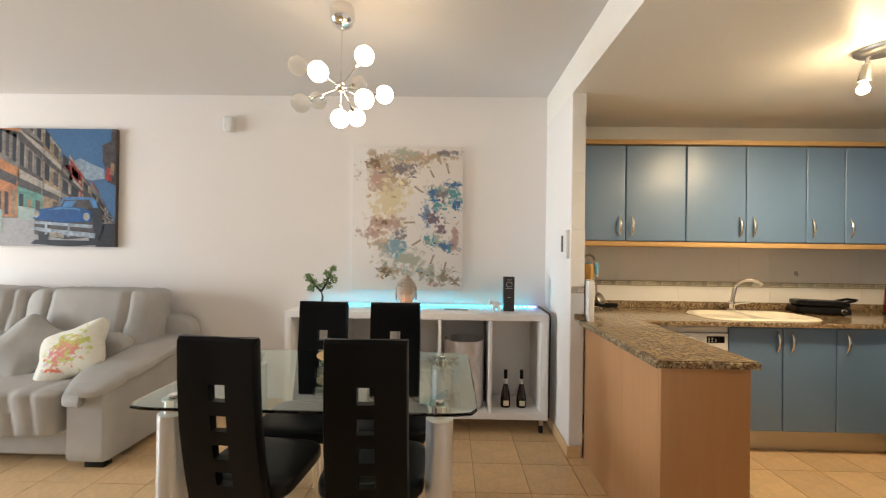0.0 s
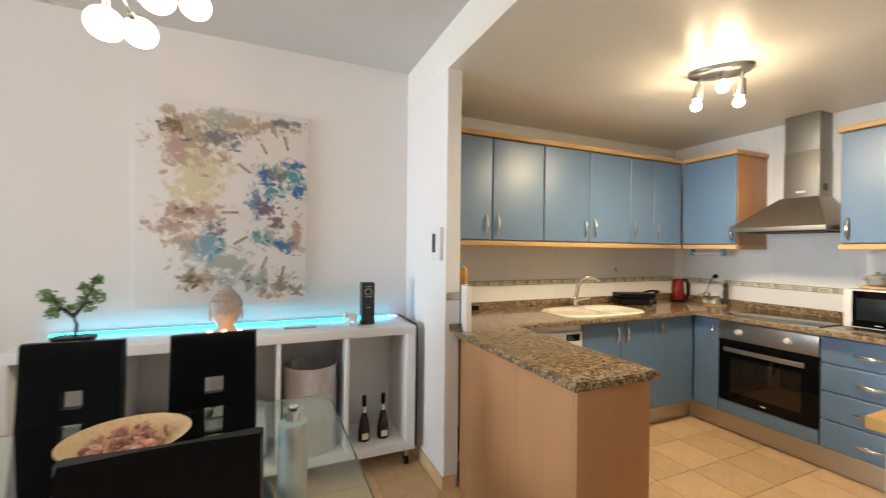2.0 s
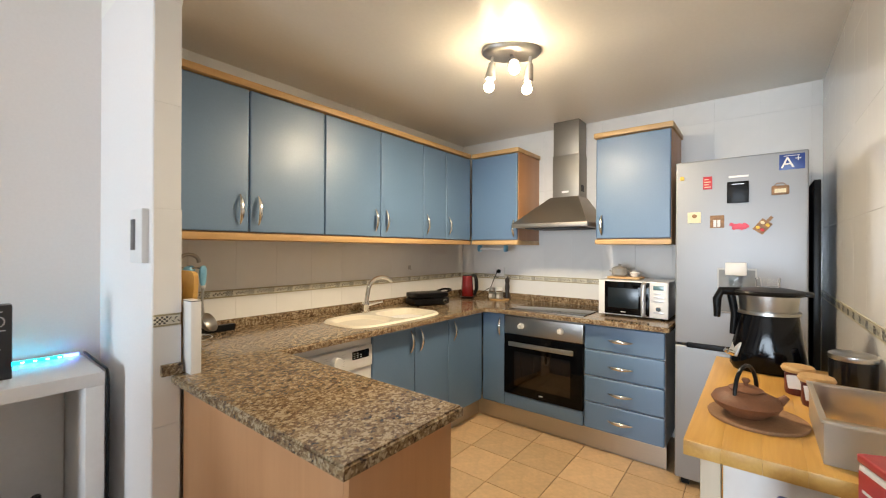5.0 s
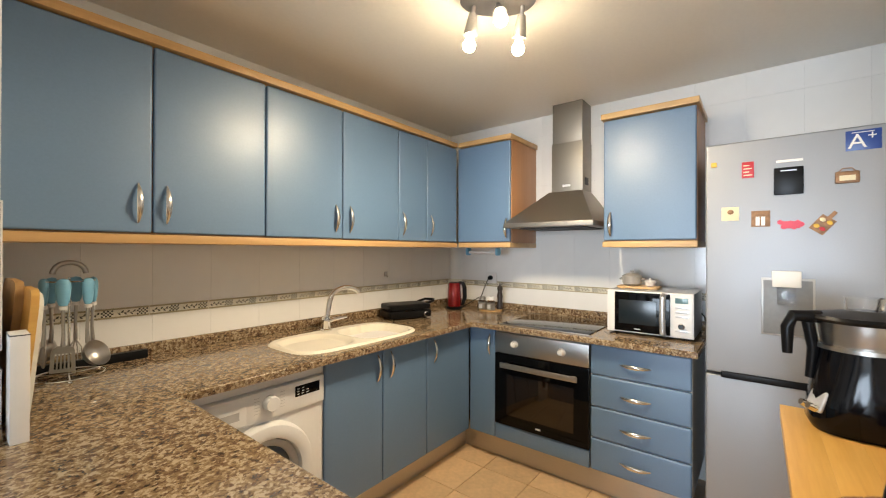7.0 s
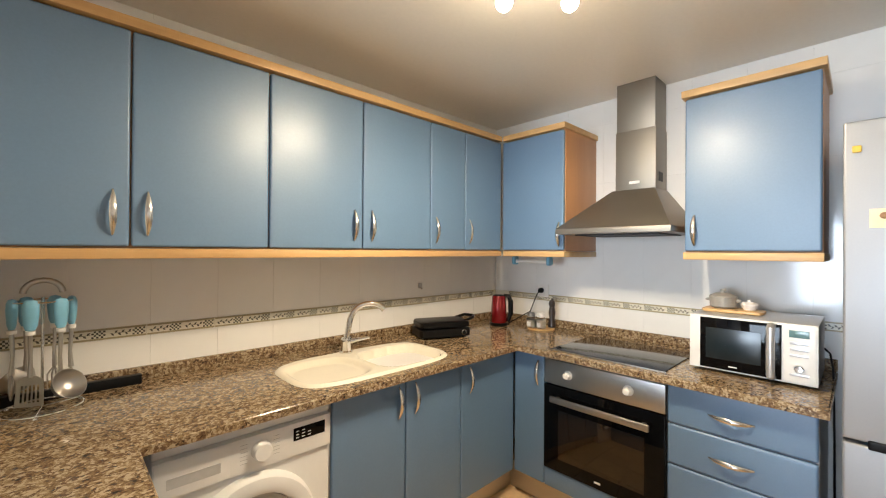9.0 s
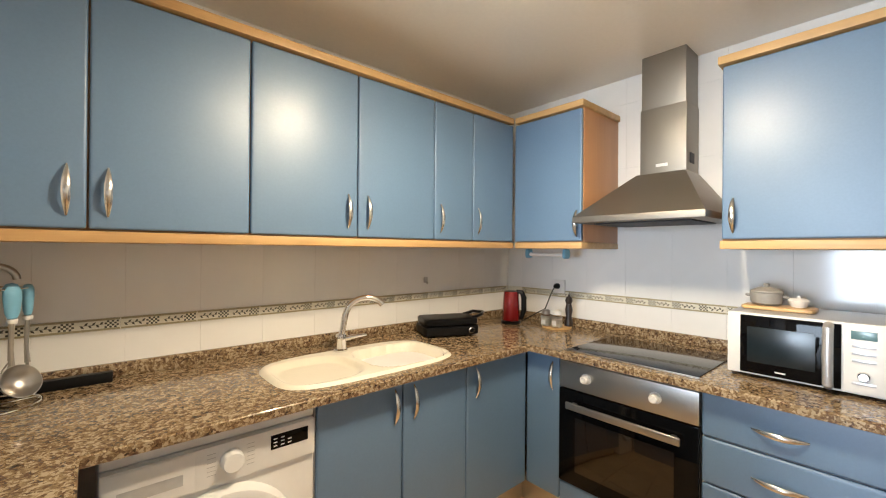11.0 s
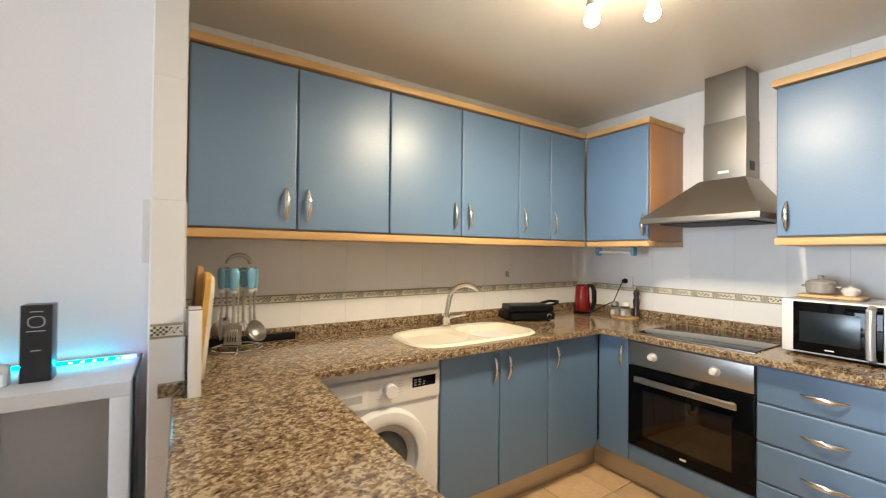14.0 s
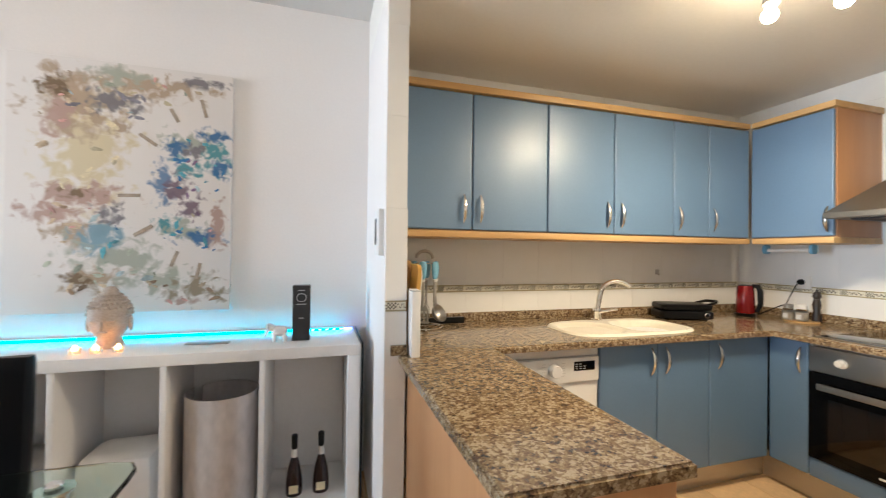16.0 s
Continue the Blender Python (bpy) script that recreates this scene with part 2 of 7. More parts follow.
def solo(name, bm, material_, label, category, group="", kind="", smooth=True):
    """A thing that is one mesh."""
    c = [v.co for v in bm.verts]
    p = Vector(((min(v.x for v in c) + max(v.x for v in c)) / 2, (min(v.y for v in c) + max(v.y for v in c)) / 2, min(v.z for v in c)))
    bm.transform(Matrix.Translation(-p))
    ob = new(name, finish(bm, name, material_, smooth))
    ob.location = p
    return tagged(ob, label, category, group, kind)


def structure(name, bm, material_, label, category="wall", smooth=False):
    return solo(name, bm, material_, label, category, kind="structure", smooth=smooth)


# ---- structure ----
floor = structure("floor", B(WEST - 0.2, EAST + 0.2, SOUTH - 0.2, NORTH + 0.2, -0.2, -0.006), M_FGROUT, "beige terracotta tiled floor with dark joints", "floor")
wall_north = structure("wall_north", B(WEST - 0.2, EAST + 0.2, NORTH, NORTH + 0.2, -0.006, CEIL_L + 0.2), M_WALL, "white painted plaster wall behind sofa and sideboard")
wall_east = structure("wall_east", B(EAST, EAST + 0.2, KS - 0.1, NORTH, -0.006, CEIL_L + 0.2), M_GROUT, "kitchen wall behind white glazed tiles")
wall_stub = structure("wall_stub", B(STUB_X0, STUB_X1, STUB_Y, NORTH, -0.006, CEIL_L, 0.004), M_WALL, "short white partition wall between dining room and kitchen")
wall_kitchen_south = structure("wall_kitchen_south", B(1.42, EAST + 0.2, KS - 0.1, KS, -0.006, CEIL_L + 0.2), M_GROUT, "kitchen wall behind glossy white tiles")
wall_hall_east = structure("wall_hall_east", B(EAST, EAST + 0.2, SOUTH, KS - 0.1, -0.006, CEIL_L + 0.2), M_WALL, "plain white plaster wall")
wall_hall = structure("wall_hall", B(1.42, 1.52, SOUTH, KS - 0.1, -0.006, CEIL_L + 0.2), M_WALL, "plain white plaster wall")
wall_south = structure("wall_south", B(WEST - 0.2, EAST + 0.2, SOUTH - 0.2, SOUTH, -0.006, CEIL_L + 0.2), M_WALL, "plain white plaster wall")
bm = B(WEST - 0.2, WEST, SOUTH, 0.4, -0.006, CEIL_L + 0.2)
box(bm, WEST - 0.2, WEST, 3.0, NORTH, -0.006, CEIL_L + 0.2)
box(bm, WEST - 0.2, WEST, 0.4, 3.0, 2.2, CEIL_L + 0.2)
wall_west = structure("wall_west", bm, M_WALL, "white plaster wall with a wide terrace opening")
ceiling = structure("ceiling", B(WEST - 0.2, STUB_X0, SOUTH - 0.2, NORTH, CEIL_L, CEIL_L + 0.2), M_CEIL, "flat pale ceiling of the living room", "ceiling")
ceiling_kitchen = structure("ceiling_kitchen", B(STUB_X0, EAST, SOUTH, NORTH, CEIL_K, CEIL_L + 0.2), M_CEILK, "lowered satin kitchen ceiling", "ceiling")
win = thing("window_1", (WEST - 0.1, 1.7, 0.0), "wide sliding terrace door with white frame", "window", kind="structure")
for y0, y1 in ((0.4, 0.46), (1.67, 1.73), (2.94, 3.0)):
    part("window_frame", B(WEST - 0.13, WEST - 0.07, y0, y1, 0, 2.2, 0.004), M_WHITEPL, win)
for z0, z1 in ((0.0, 0.06), (2.14, 2.2)):
    part("window_frame", B(WEST - 0.125, WEST - 0.075, 0.46, 2.94, z0, z1, 0.004), M_WHITEPL, win)
ground = structure("ground", B(-400, 400, -400, 400, -3.2, -3.0), material("ground_outside", (0.25, 0.24, 0.2), 0.9), "plain ground outside the building", "ground")
bm = B(WEST, STUB_X0, NORTH - 0.012, NORTH, 0, 0.075, 0.003)
box(bm, STUB_X0 - 0.012, STUB_X0, STUB_Y - 0.012, NORTH - 0.012, 0, 0.075, 0.003)
box(bm, STUB_X0, STUB_X1 - 0.02, STUB_Y - 0.012, STUB_Y, 0, 0.075, 0.003)
structure("baseboard", bm, M_FLOOR, "terracotta tile skirting along the wall", "baseboard")


# ---- kitchen cabinets ----
def bow_handle(name, p, along, out, length, parent):
    """A curved grip, thick in the middle, with pointed ends on the door."""
    bm, along, out = bmesh.new(), Vector(along), Vector(out)
    side = along.cross(out)
    rings = []
    for i in range(13):
        s = -1 + i / 6
        c = Vector(p) + along * (s * length / 2) + out * (0.002 + 0.026 * (1 - s * s))
        w, h = 0.0105 * (1 - 0.72 * s * s), 0.0045 * (1 - 0.5 * s * s)
        rings.append([bm.verts.new(c + side * (w * math.cos(a)) + out * (h * math.sin(a))) for a in [k * math.pi / 4 for k in range(8)]])
    for a, b in zip(rings, rings[1:]):
        for k in range(8):
            bm.faces.new((a[k], a[(k + 1) % 8], b[(k + 1) % 8], b[k]))
    bm.faces.new(rings[0]), bm.faces.new(rings[-1])
    return part(name, bm, M_HANDLE, parent, "curved satin nickel handle")


UPF, UPX = 3.457, 3.68            # fronts of the wall cabinets
DZ0, DZ1 = 1.417, 2.112
BLUE_UP = "blue lacquered kitchen wall cabinet with bow handles"


def upper_back(x0, x1, doors, grips):
    t = thing("wall_cabinet", ((x0 + x1) / 2, NORTH, 1.40), BLUE_UP, "wall cabinet", "kitchen wall cabinets")
    part("body", B(x0 + 0.001, x1 - 0.001, UPF + 0.024, NORTH - 0.005, 1.412, 2.118), M_PANEL, t)
    for (a, b), g in zip(doors, grips):
        d = part("door", B(a + 0.0025, b - 0.0025, UPF, UPF + 0.021, DZ0, DZ1, 0.009, 4), M_BLUE, t)
        bow_handle("handle", (g, UPF, 1.525), (0, 0, 1), (0, -1, 0), 0.145, d)


upper_back(1.368, 2.20, ((1.368, 1.765), (1.765, 2.20)), (1.72, 1.81))
upper_back(2.20, 3.06, ((2.20, 2.632), (2.632, 3.06)), (2.585, 2.68))
upper_back(3.06, 3.68, ((3.06, 3.335), (3.335, 3.677)), (3.10, 3.372))


def upper_right(y0, y1, grip, label):
    t = thing("wall_cabinet", (EAST, (y0 + y1) / 2, 1.40), label, "wall cabinet", "kitchen wall cabinets")
    part("body", B(UPX + 0.024, EAST - 0.005, y0, y1, 1.412, 2.118, 0.001), M_PANEL, t, "beech veneered cabinet side")
    d = part("door", B(UPX, UPX + 0.021, y0 + 0.002, y1 - 0.002, DZ0, DZ1, 0.009, 4), M_BLUE, t)
    bow_handle("handle", (UPX, grip, 1.51), (0, 0, 1), (-1, 0, 0), 0.14, d)


upper_right(3.012, 3.452, 3.04, "blue wall cabinet with beech side beside the hood")
upper_right(1.935, 2.40, 2.36, "single-door blue wall cabinet above the microwave")
for z0, z1, o in ((1.378, 1.411, 0.004), (2.119, 2.152, 0.012)):
    nm = "cabinet_rail" if z0 < 2 else "cornice"
    solo(nm, B(1.368, UPX - o, UPF - o, UPF + 0.3, z0, z1, 0.003), M_BEECH, "beech strip along the wall cabinets", "trim", kind="structure")
    solo(nm, B(UPX - o, EAST - 0.006, 3.012 - o, 3.44, z0, z1, 0.003), M_BEECHY, "beech strip along the wall cabinets", "trim", kind="structure")
    solo(nm, B(UPX - o, EAST - 0.006, 1.935 - o, 2.40 + o, z0, z1, 0.003), M_BEECHY, "beech strip on the single wall cabinet", "trim", kind="structure")

# lower run
CT, CB = 0.890, 0.860              # worktop top and underside
LF, RF = 3.21, 3.49                # door fronts, back run and right run
PX0, PX1, PY0 = 1.335, 1.757, 2.168
LOW = "blue lacquered kitchen base cabinet with bow handles"


def base_back(x0, x1, doors, grips):
    t = thing("base_cabinet", ((x0 + x1) / 2, NORTH, 0.155), LOW, "base cabinet", "kitchen base cabinets")
    part("body", B(x0 + 0.001, x1 - 0.001, LF + 0.024, NORTH - 0.006, 0.155, CB - 0.001), M_WHITE, t)
    for (a, b), g in zip(doors, grips):
        d = part("door", B(a + 0.0025, b - 0.0025, LF, LF + 0.021, 0.162, 0.848, 0.009, 4), M_BLUE, t)
        bow_handle("handle", (g, LF, 0.755), (0, 0, 1), (0, -1, 0), 0.14, d)


base_back(2.345, 3.05, ((2.345, 2.70), (2.70, 3.05)), (2.66, 2.752))
base_back(3.05, 3.48, ((3.05, 3.489),), (3.11,))
t = thing("base_cabinet", (EAST, 3.12, 0.155), "narrow blue corner base cabinet beside the oven", "base cabinet", "kitchen base cabinets")
part("body", B(RF + 0.024, EAST - 0.006, 3.014, 3.205, 0.155, CB - 0.001), M_WHITE, t)
d = part("door", B(RF, RF + 0.021, 3.016, 3.208, 0.162, 0.848, 0.009, 4), M_BLUE, t)
bow_handle("handle", (RF, 3.05, 0.75), (0, 0, 1), (-1, 0, 0), 0.14, d)

t = thing("drawer_unit", (EAST, 2.17, 0.155), "blue four-drawer base unit with bow handles", "drawer unit")
part("body", B(RF + 0.024, EAST - 0.006, 1.935, 2.412, 0.155, CB - 0.001), M_WHITE, t)
for z0, z1 in ((0.162, 0.338), (0.338, 0.510), (0.510, 0.682), (0.682, 0.848)):
    d = part("drawer_front", B(RF, RF + 0.021, 1.935, 2.41, z0 + 0.002, z1 - 0.002, 0.011, 4), M_BLUE, t)
    bow_handle("handle", (RF, 2.185, (z0 + z1) / 2 - 0.006), (0, 1, 0), (-1, 0, 0), 0.15, d)

# oven
t = thing("oven", (EAST, 2.715, 0.155), "built-in black glass oven with steel control panel", "oven")
part("body", B(RF + 0.03, EAST - 0.01, 2.417, 3.011, 0.158, CB - 0.001), M_STEEL, t)
part("filler_panel", B(RF + 0.002, RF + 0.028, 2.417, 3.011, 0.162, 0.258, 0.004), M_BLUE, t, "blue lacquered strip under the oven")
part("control_panel", B(RF - 0.004, RF + 0.028, 2.417, 3.011, 0.712, 0.838, 0.004), M_STEEL, t)
door = part("door", B(RF - 0.006, RF + 0.028, 2.417, 3.011, 0.262, 0.706, 0.005), M_BLACKGLASS, t, "black glass oven door")
part("window", B(RF - 0.0085, RF - 0.0062, 2.50, 2.925, 0.33, 0.585, 0.001), material("smoked_oven_glass", (0.016, 0.009, 0.004), 0.05, vary=0.3, scale=2, bump=0), door, "smoked brownish oven window")
bm = B(RF - 0.046, RF - 0.034, 2.47, 2.955, 0.628, 0.660, 0.005, 3)
box(bm, RF - 0.034, RF - 0.004, 2.49, 2.51, 0.634, 0.654, 0.003), box(bm, RF - 0.034, RF - 0.004, 2.915, 2.935, 0.634, 0.654, 0.003)
part("handle", bm, M_STEEL, door, "flat steel bar handle")
for y in (2.572, 2.872):
    k = lathe(bmesh.new(), [(0, 0.03), (0.014, 0.03), (0.017, 0.026), (0.019, 0.004), (0.024, 0.002), (0.024, 0)], sides=24)
    part("knob", turned(k, pose(RF - 0.004, y, 0.776, 0, -90, 0)), M_WHITEPL, t, "round white knob")
part("maker_mark", B(RF - 0.0078, RF - 0.0062, 2.70, 2.73, 0.288, 0.298), M_WHITEPL, door)

# plinths
bm = B(2.345, RF + 0.09, LF + 0.09, LF + 0.105, 0, 0.155, 0.002)
structure("plinth", bm, M_PLINTH, "brushed metal kick board under the cabinets", "plinth")
structure("plinth", B(RF + 0.09, RF + 0.105, 1.937, LF + 0.09, 0, 0.155, 0.002), M_PLINTH, "brushed metal kick board under oven and drawers", "plinth")

# peninsula
t = thing("peninsula", (1.55, 2.65, 0), "beech panelled kitchen peninsula base", "peninsula")
part("side_panel", B(1.37, 1.388, 2.215, STUB_Y - 0.014, 0, CB - 0.001, 0.001), M_PANEL, t)
part("end_panel", B(1.37, 1.735, 2.195, 2.2145, 0, CB - 0.001, 0.001), M_PANEL, t)
part("inner_panel", B(1.717, 1.735, 2.215, 3.20, 0, CB - 0.001, 0.001), M_BLUE, t)

# worktop, one piece around the sink cut-out
FY, FX = 3.150, 3.432
bm = bmesh.new()
outline = [(PX0, PY0), (PX1, PY0), (PX1, FY), (FX, FY), (FX, 1.905), (EAST - 0.004, 1.905), (EAST - 0.004, NORTH - 0.004), (STUB_X1 + 0.002, NORTH - 0.004), (STUB_X1 + 0.002, STUB_Y - 0.002), (PX0, STUB_Y - 0.002)]
f = bm.faces.new([bm.verts.new((x, y, CB)) for x, y in outline])
g = bmesh.ops.extrude_face_region(bm, geom=[f])
top = [v for v in g["geom"] if isinstance(v, bmesh.types.BMVert)]
for v in top:
    v.co.z = CT
es = [e for e in bm.edges if all(abs(v.co.z - CT) < 1e-5 for v in e.verts)]
bmesh.ops.bevel(bm, geom=es, offset=0.006, segments=3, affect="EDGES")
worktop = solo("worktop", bm, M_GRANITE, "polished brown speckled granite worktop with peninsula", "worktop")
bm = B(1.37, EAST - 0.005, NORTH - 0.024, NORTH - 0.004, CT + 0.0005, CT + 0.052, 0.003)
part("upstand", bm, M_GRANITE, worktop)
part("upstand", B(EAST - 0.024, EAST - 0.004, 1.905, NORTH - 0.026, CT + 0.0005, CT + 0.052, 0.003), M_GRANITE, worktop)
part("upstand", B(1.30, 1.366, STUB_Y - 0.022, STUB_Y - 0.002, CT + 0.0005, CT + 0.04, 0.003), M_GRANITE, worktop)

# hood
t = thing("cooker_hood", (EAST, 2.70, 1.49), "brushed steel chimney cooker hood", "cooker hood")
bm = bmesh.new()
lo = [bm.verts.new(p) for p in ((3.585, 2.43, 1.535), (3.585, 3.005, 1.535), (EAST - 0.008, 3.005, 1.535), (EAST - 0.008, 2.43, 1.535))]
hi = [bm.verts.new(p) for p in ((3.875, 2.592, 1.755), (3.875, 2.818, 1.755), (EAST - 0.008, 2.818, 1.755), (EAST - 0.008, 2.592, 1.755))]
for k in range(4):
    bm.faces.new((lo[k], lo[(k + 1) % 4], hi[(k + 1) % 4], hi[k]))
bm.faces.new(lo), bm.faces.new(hi)
part("canopy", bm, M_HOOD, t, smooth=False)
part("rim", B(3.583, EAST - 0.008, 2.428, 3.007, 1.505, 1.5345, 0.002), M_HOOD, t)
part("filter", B(3.66, 4.0, 2.50, 2.93, 1.498, 1.5045), M_DARK, t, "dark grease filter")
ch = part("chimney", B(3.905, EAST - 0.008, 2.598, 2.812, 1.7555, 2.09, 0.002), M_HOOD, t)
part("chimney_upper", B(3.909, EAST - 0.01, 2.602, 2.808, 2.0905, CEIL_K - 0.001, 0.002), M_HOOD, t)
part("vent_grille", B(3.95, 4.01, 2.595, 2.5975, 1.80, 1.85), M_DARK, ch)
part("emblem", B(3.9025, 3.9047, 2.68, 2.735, 1.79, 1.805), M_WHITEPL, ch)

# fridge
FRX, FY0, FY1 = 3.45, 1.31, 1.877
t = thing("fridge_freezer", (3.78, 1.6, 0), "tall silver-grey fridge freezer with magnets", "fridge")
part("body", B(FRX + 0.065, 4.07, FY0 + 0.004, FY1 - 0.004, 0.03, 1.825, 0.006), M_DARK, t, "dark grey fridge body")
updoor = part("upper_door", B(FRX, FRX + 0.06, FY0, FY1, 0.812, 1.838, 0.008, 3), M_FRIDGE, t)
lodoor = part("lower_door", B(FRX, FRX + 0.06, FY0, FY1, 0.045, 0.800, 0.008, 3), M_FRIDGE, t)
part("grip", B(FRX - 0.006, FRX + 0.01, 1.46, 1.82, 0.792, 0.822, 0.006, 3), M_BLACK, t, "black flat grip plate with recess shade as grey colour")
for y in (1.36, 1.83):
    part("foot", B(FRX + 0.04, FRX + 0.08, y - 0.02, y + 0.02, 0, 0.044), M_BLACK, t)
disp = part("dispenser", B(FRX - 0.004, FRX + 0.002, 1.508, 1.678, 1.005, 1.245, 0.002), M_STEEL, updoor, "recessed water dispenser")


# ---- more helpers ----
def cushion(bm, x0, x1, y0, y1, z0, z1, n=5.0, cuts=9, wobble=0.006, seed=0.0):
    """A soft padded block."""
    tmp = bmesh.new()
    bmesh.ops.create_cube(tmp, size=2)
    bmesh.ops.subdivide_edges(tmp, edges=tmp.edges[:], cuts=cuts, use_grid_fill=True)
    c, h = Vector(((x0 + x1) / 2, (y0 + y1) / 2, (z0 + z1) / 2)), Vector(((x1 - x0) / 2, (y1 - y0) / 2, (z1 - z0) / 2))
    for v in tmp.verts:
        p = v.co
        k = max(abs(a) for a in p) / (sum(abs(a) ** n for a in p) ** (1 / n))
        q = Vector((p.x * k * h.x, p.y * k * h.y, p.z * k * h.z))
        q += q.normalized() * wobble * (noise.noise(Vector((q.x * 9 + seed, q.y * 9, q.z * 9))) + 0.6 * noise.noise(Vector((q.x * 23, q.y * 23 + seed, q.z * 23))))
        v.co = c + q
    me = bpy.data.meshes.new("tmp")
    tmp.to_mesh(me), tmp.free()
    bm.from_mesh(me)
    bpy.data.meshes.remove(me)
    return bm


def text(name, words, size, m, material_, parent, label=""):
    """Lettering as thin raised mesh; m: its pose in the world, letters in its x-y plane."""
    cu = bpy.data.curves.new(name, "FONT")
    cu.body, cu.size, cu.extrude, cu.align_x, cu.align_y = words, size, 0.0006, "CENTER", "CENTER"
    ob = new(name, cu)
    bpy.context.view_layer.update()
    me = bpy.data.meshes.new_from_object(ob.evaluated_get(bpy.context.evaluated_depsgraph_get()))
    bpy.data.objects.remove(ob), bpy.data.curves.remove(cu)
    bm = bmesh.new()
    bm.from_mesh(me)
    bpy.data.meshes.remove(me)
    bm.transform(m)
    return part(name, bm, material_, parent, label, smooth=False)


def super_ring(cx, cy, hx, hy, z, n=4.0, count=48):
    out = []
    for k in range(count):
        a = 2 * math.pi * k / count
        c, s = math.cos(a), math.sin(a)
        r = (abs(c) ** n + abs(s) ** n) ** (-1 / n)
        out.append((cx + hx * c * r, cy + hy * s * r, z))
    return out


def loft(bm, rings, cap0=True, cap1=True):
    rs = [[bm.verts.new(p) for p in r] for r in rings]
    for a, b in zip(rs, rs[1:]):
        for k in range(len(a)):
            j = (k + 1) % len(a)
            bm.faces.new((a[k], a[j], b[j], b[k]))
    if cap0:
        bm.faces.new(rs[0][::-1])
    if cap1:
        bm.faces.new(rs[-1])
    return bm


# ---- sink, set into the worktop ----
SX, SY, SHX, SHY = 2.645, 3.425, 0.395, 0.215
cut = new("cutter", finish(loft(bmesh.new(), [super_ring(SX, SY, SHX - 0.03, SHY - 0.03, z) for z in (CB - 0.05, CT + 0.05)]), "cutter", M_GRANITE, False))
mod = worktop.modifiers.new("cut", "BOOLEAN")
mod.operation, mod.object, mod.solver = "DIFFERENCE", cut, "EXACT"
bpy.context.view_layer.update()
cut_mesh = bpy.data.meshes.new_from_object(worktop.evaluated_get(bpy.context.evaluated_depsgraph_get()))
worktop.modifiers.remove(mod)
worktop.data = cut_mesh
bpy.data.objects.remove(cut)

sink = thing("sink", (SX, SY, CT), "cream composite inset sink with drainer", "sink")
bm = bmesh.new()
NU, NV = 72, 40


def basin(u, v, cx, cy, hx, hy, n):
    d = ((abs(u - cx) / hx) ** n + (abs(v - cy) / hy) ** n) ** (1 / n)
    k = min(1.0, max(0.0, (1.12 - d) / 0.24))
    return k * k * (3 - 2 * k)


grid = []
for j in range(NV + 1):
    row = []
    for i in range(NU + 1):
        a, b = 2 * i / NU - 1, 2 * j / NV - 1
        m_ = max(abs(a), abs(b))
        k = m_ / ((abs(a) ** 4 + abs(b) ** 4) ** 0.25) if m_ > 1e-6 else 1
        u, v = a * k, b * k
        x, y = SX + u * SHX, SY + v * SHY
        z = CT + 0.012 - 0.145 * basin(x, y, 2.815, 3.40, 0.170, 0.150, 3.5) - 0.020 * basin(x, y, 2.435, 3.41, 0.150, 0.150, 3.0)
        e = max(0.0, (m_ - 0.955) / 0.045)
        row.append(bm.verts.new((x, y, z - 0.0115 * e * e)))
    grid.append(row)
for j in range(NV):
    for i in range(NU):
        bm.faces.new((grid[j][i], grid[j][i + 1], grid[j + 1][i + 1], grid[j + 1][i]))
part("bowl", bm, M_CERAMIC, sink)
part("drain", lathe(bmesh.new(), [(0, 0.004), (0.02, 0.004), (0.035, 0.006), (0.042, 0)], 2.815, 3.40, CT - 0.1325), M_CHROME, sink, "chrome drain")
tap = thing("tap", (2.63, 3.60, CT + 0.01), "chrome swan-neck kitchen tap", "tap")
part("base", lathe(bmesh.new(), [(0.032, 0), (0.032, 0.008), (0.026, 0.012), (0.024, 0.05), (0.026, 0.06), (0.022, 0.075), (0, 0.078)], 2.63, 3.60, CT + 0.0125), M_CHROME, tap)
arc = [(2.63 + 0.006 * i, 3.60 - 0.002 * i, CT + 0.07 + 0.035 * i) for i in range(4)]
for i in range(1, 12):
    a = math.pi * (1 - i / 11 * 0.80)
    arc.append((2.652 + 0.085 + 0.085 * math.cos(a), 3.594 - 0.035 * (1 + math.cos(a)), CT + 0.175 + 0.075 * math.sin(a)))
part("spout", tube(bmesh.new(), arc, [0.0145] * (len(arc) - 2) + [0.0135, 0.0165], 12), M_CHROME, tap)
part("lever", tube(bmesh.new(), [(2.64, 3.595, CT + 0.065), (2.67, 3.57, CT + 0.075), (2.725, 3.535, CT + 0.085)], [0.013, 0.010, 0.006], 10), M_CHROME, tap)

# ---- hob ----
hob = thing("hob", (3.72, 2.69, CT), "black glass induction hob on the worktop", "hob")
part("glass", B(3.49, 3.95, 2.42, 2.975, CT + 0.0005, CT + 0.006, 0.002), material("hob_glass", (0.012, 0.012, 0.013), 0.09, vary=0.05, bump=0, spec=0.6), hob)
part("bevel_trim", B(3.483, 3.4895, 2.415, 2.98, CT + 0.0005, CT + 0.0055, 0.001), M_STEEL, hob)
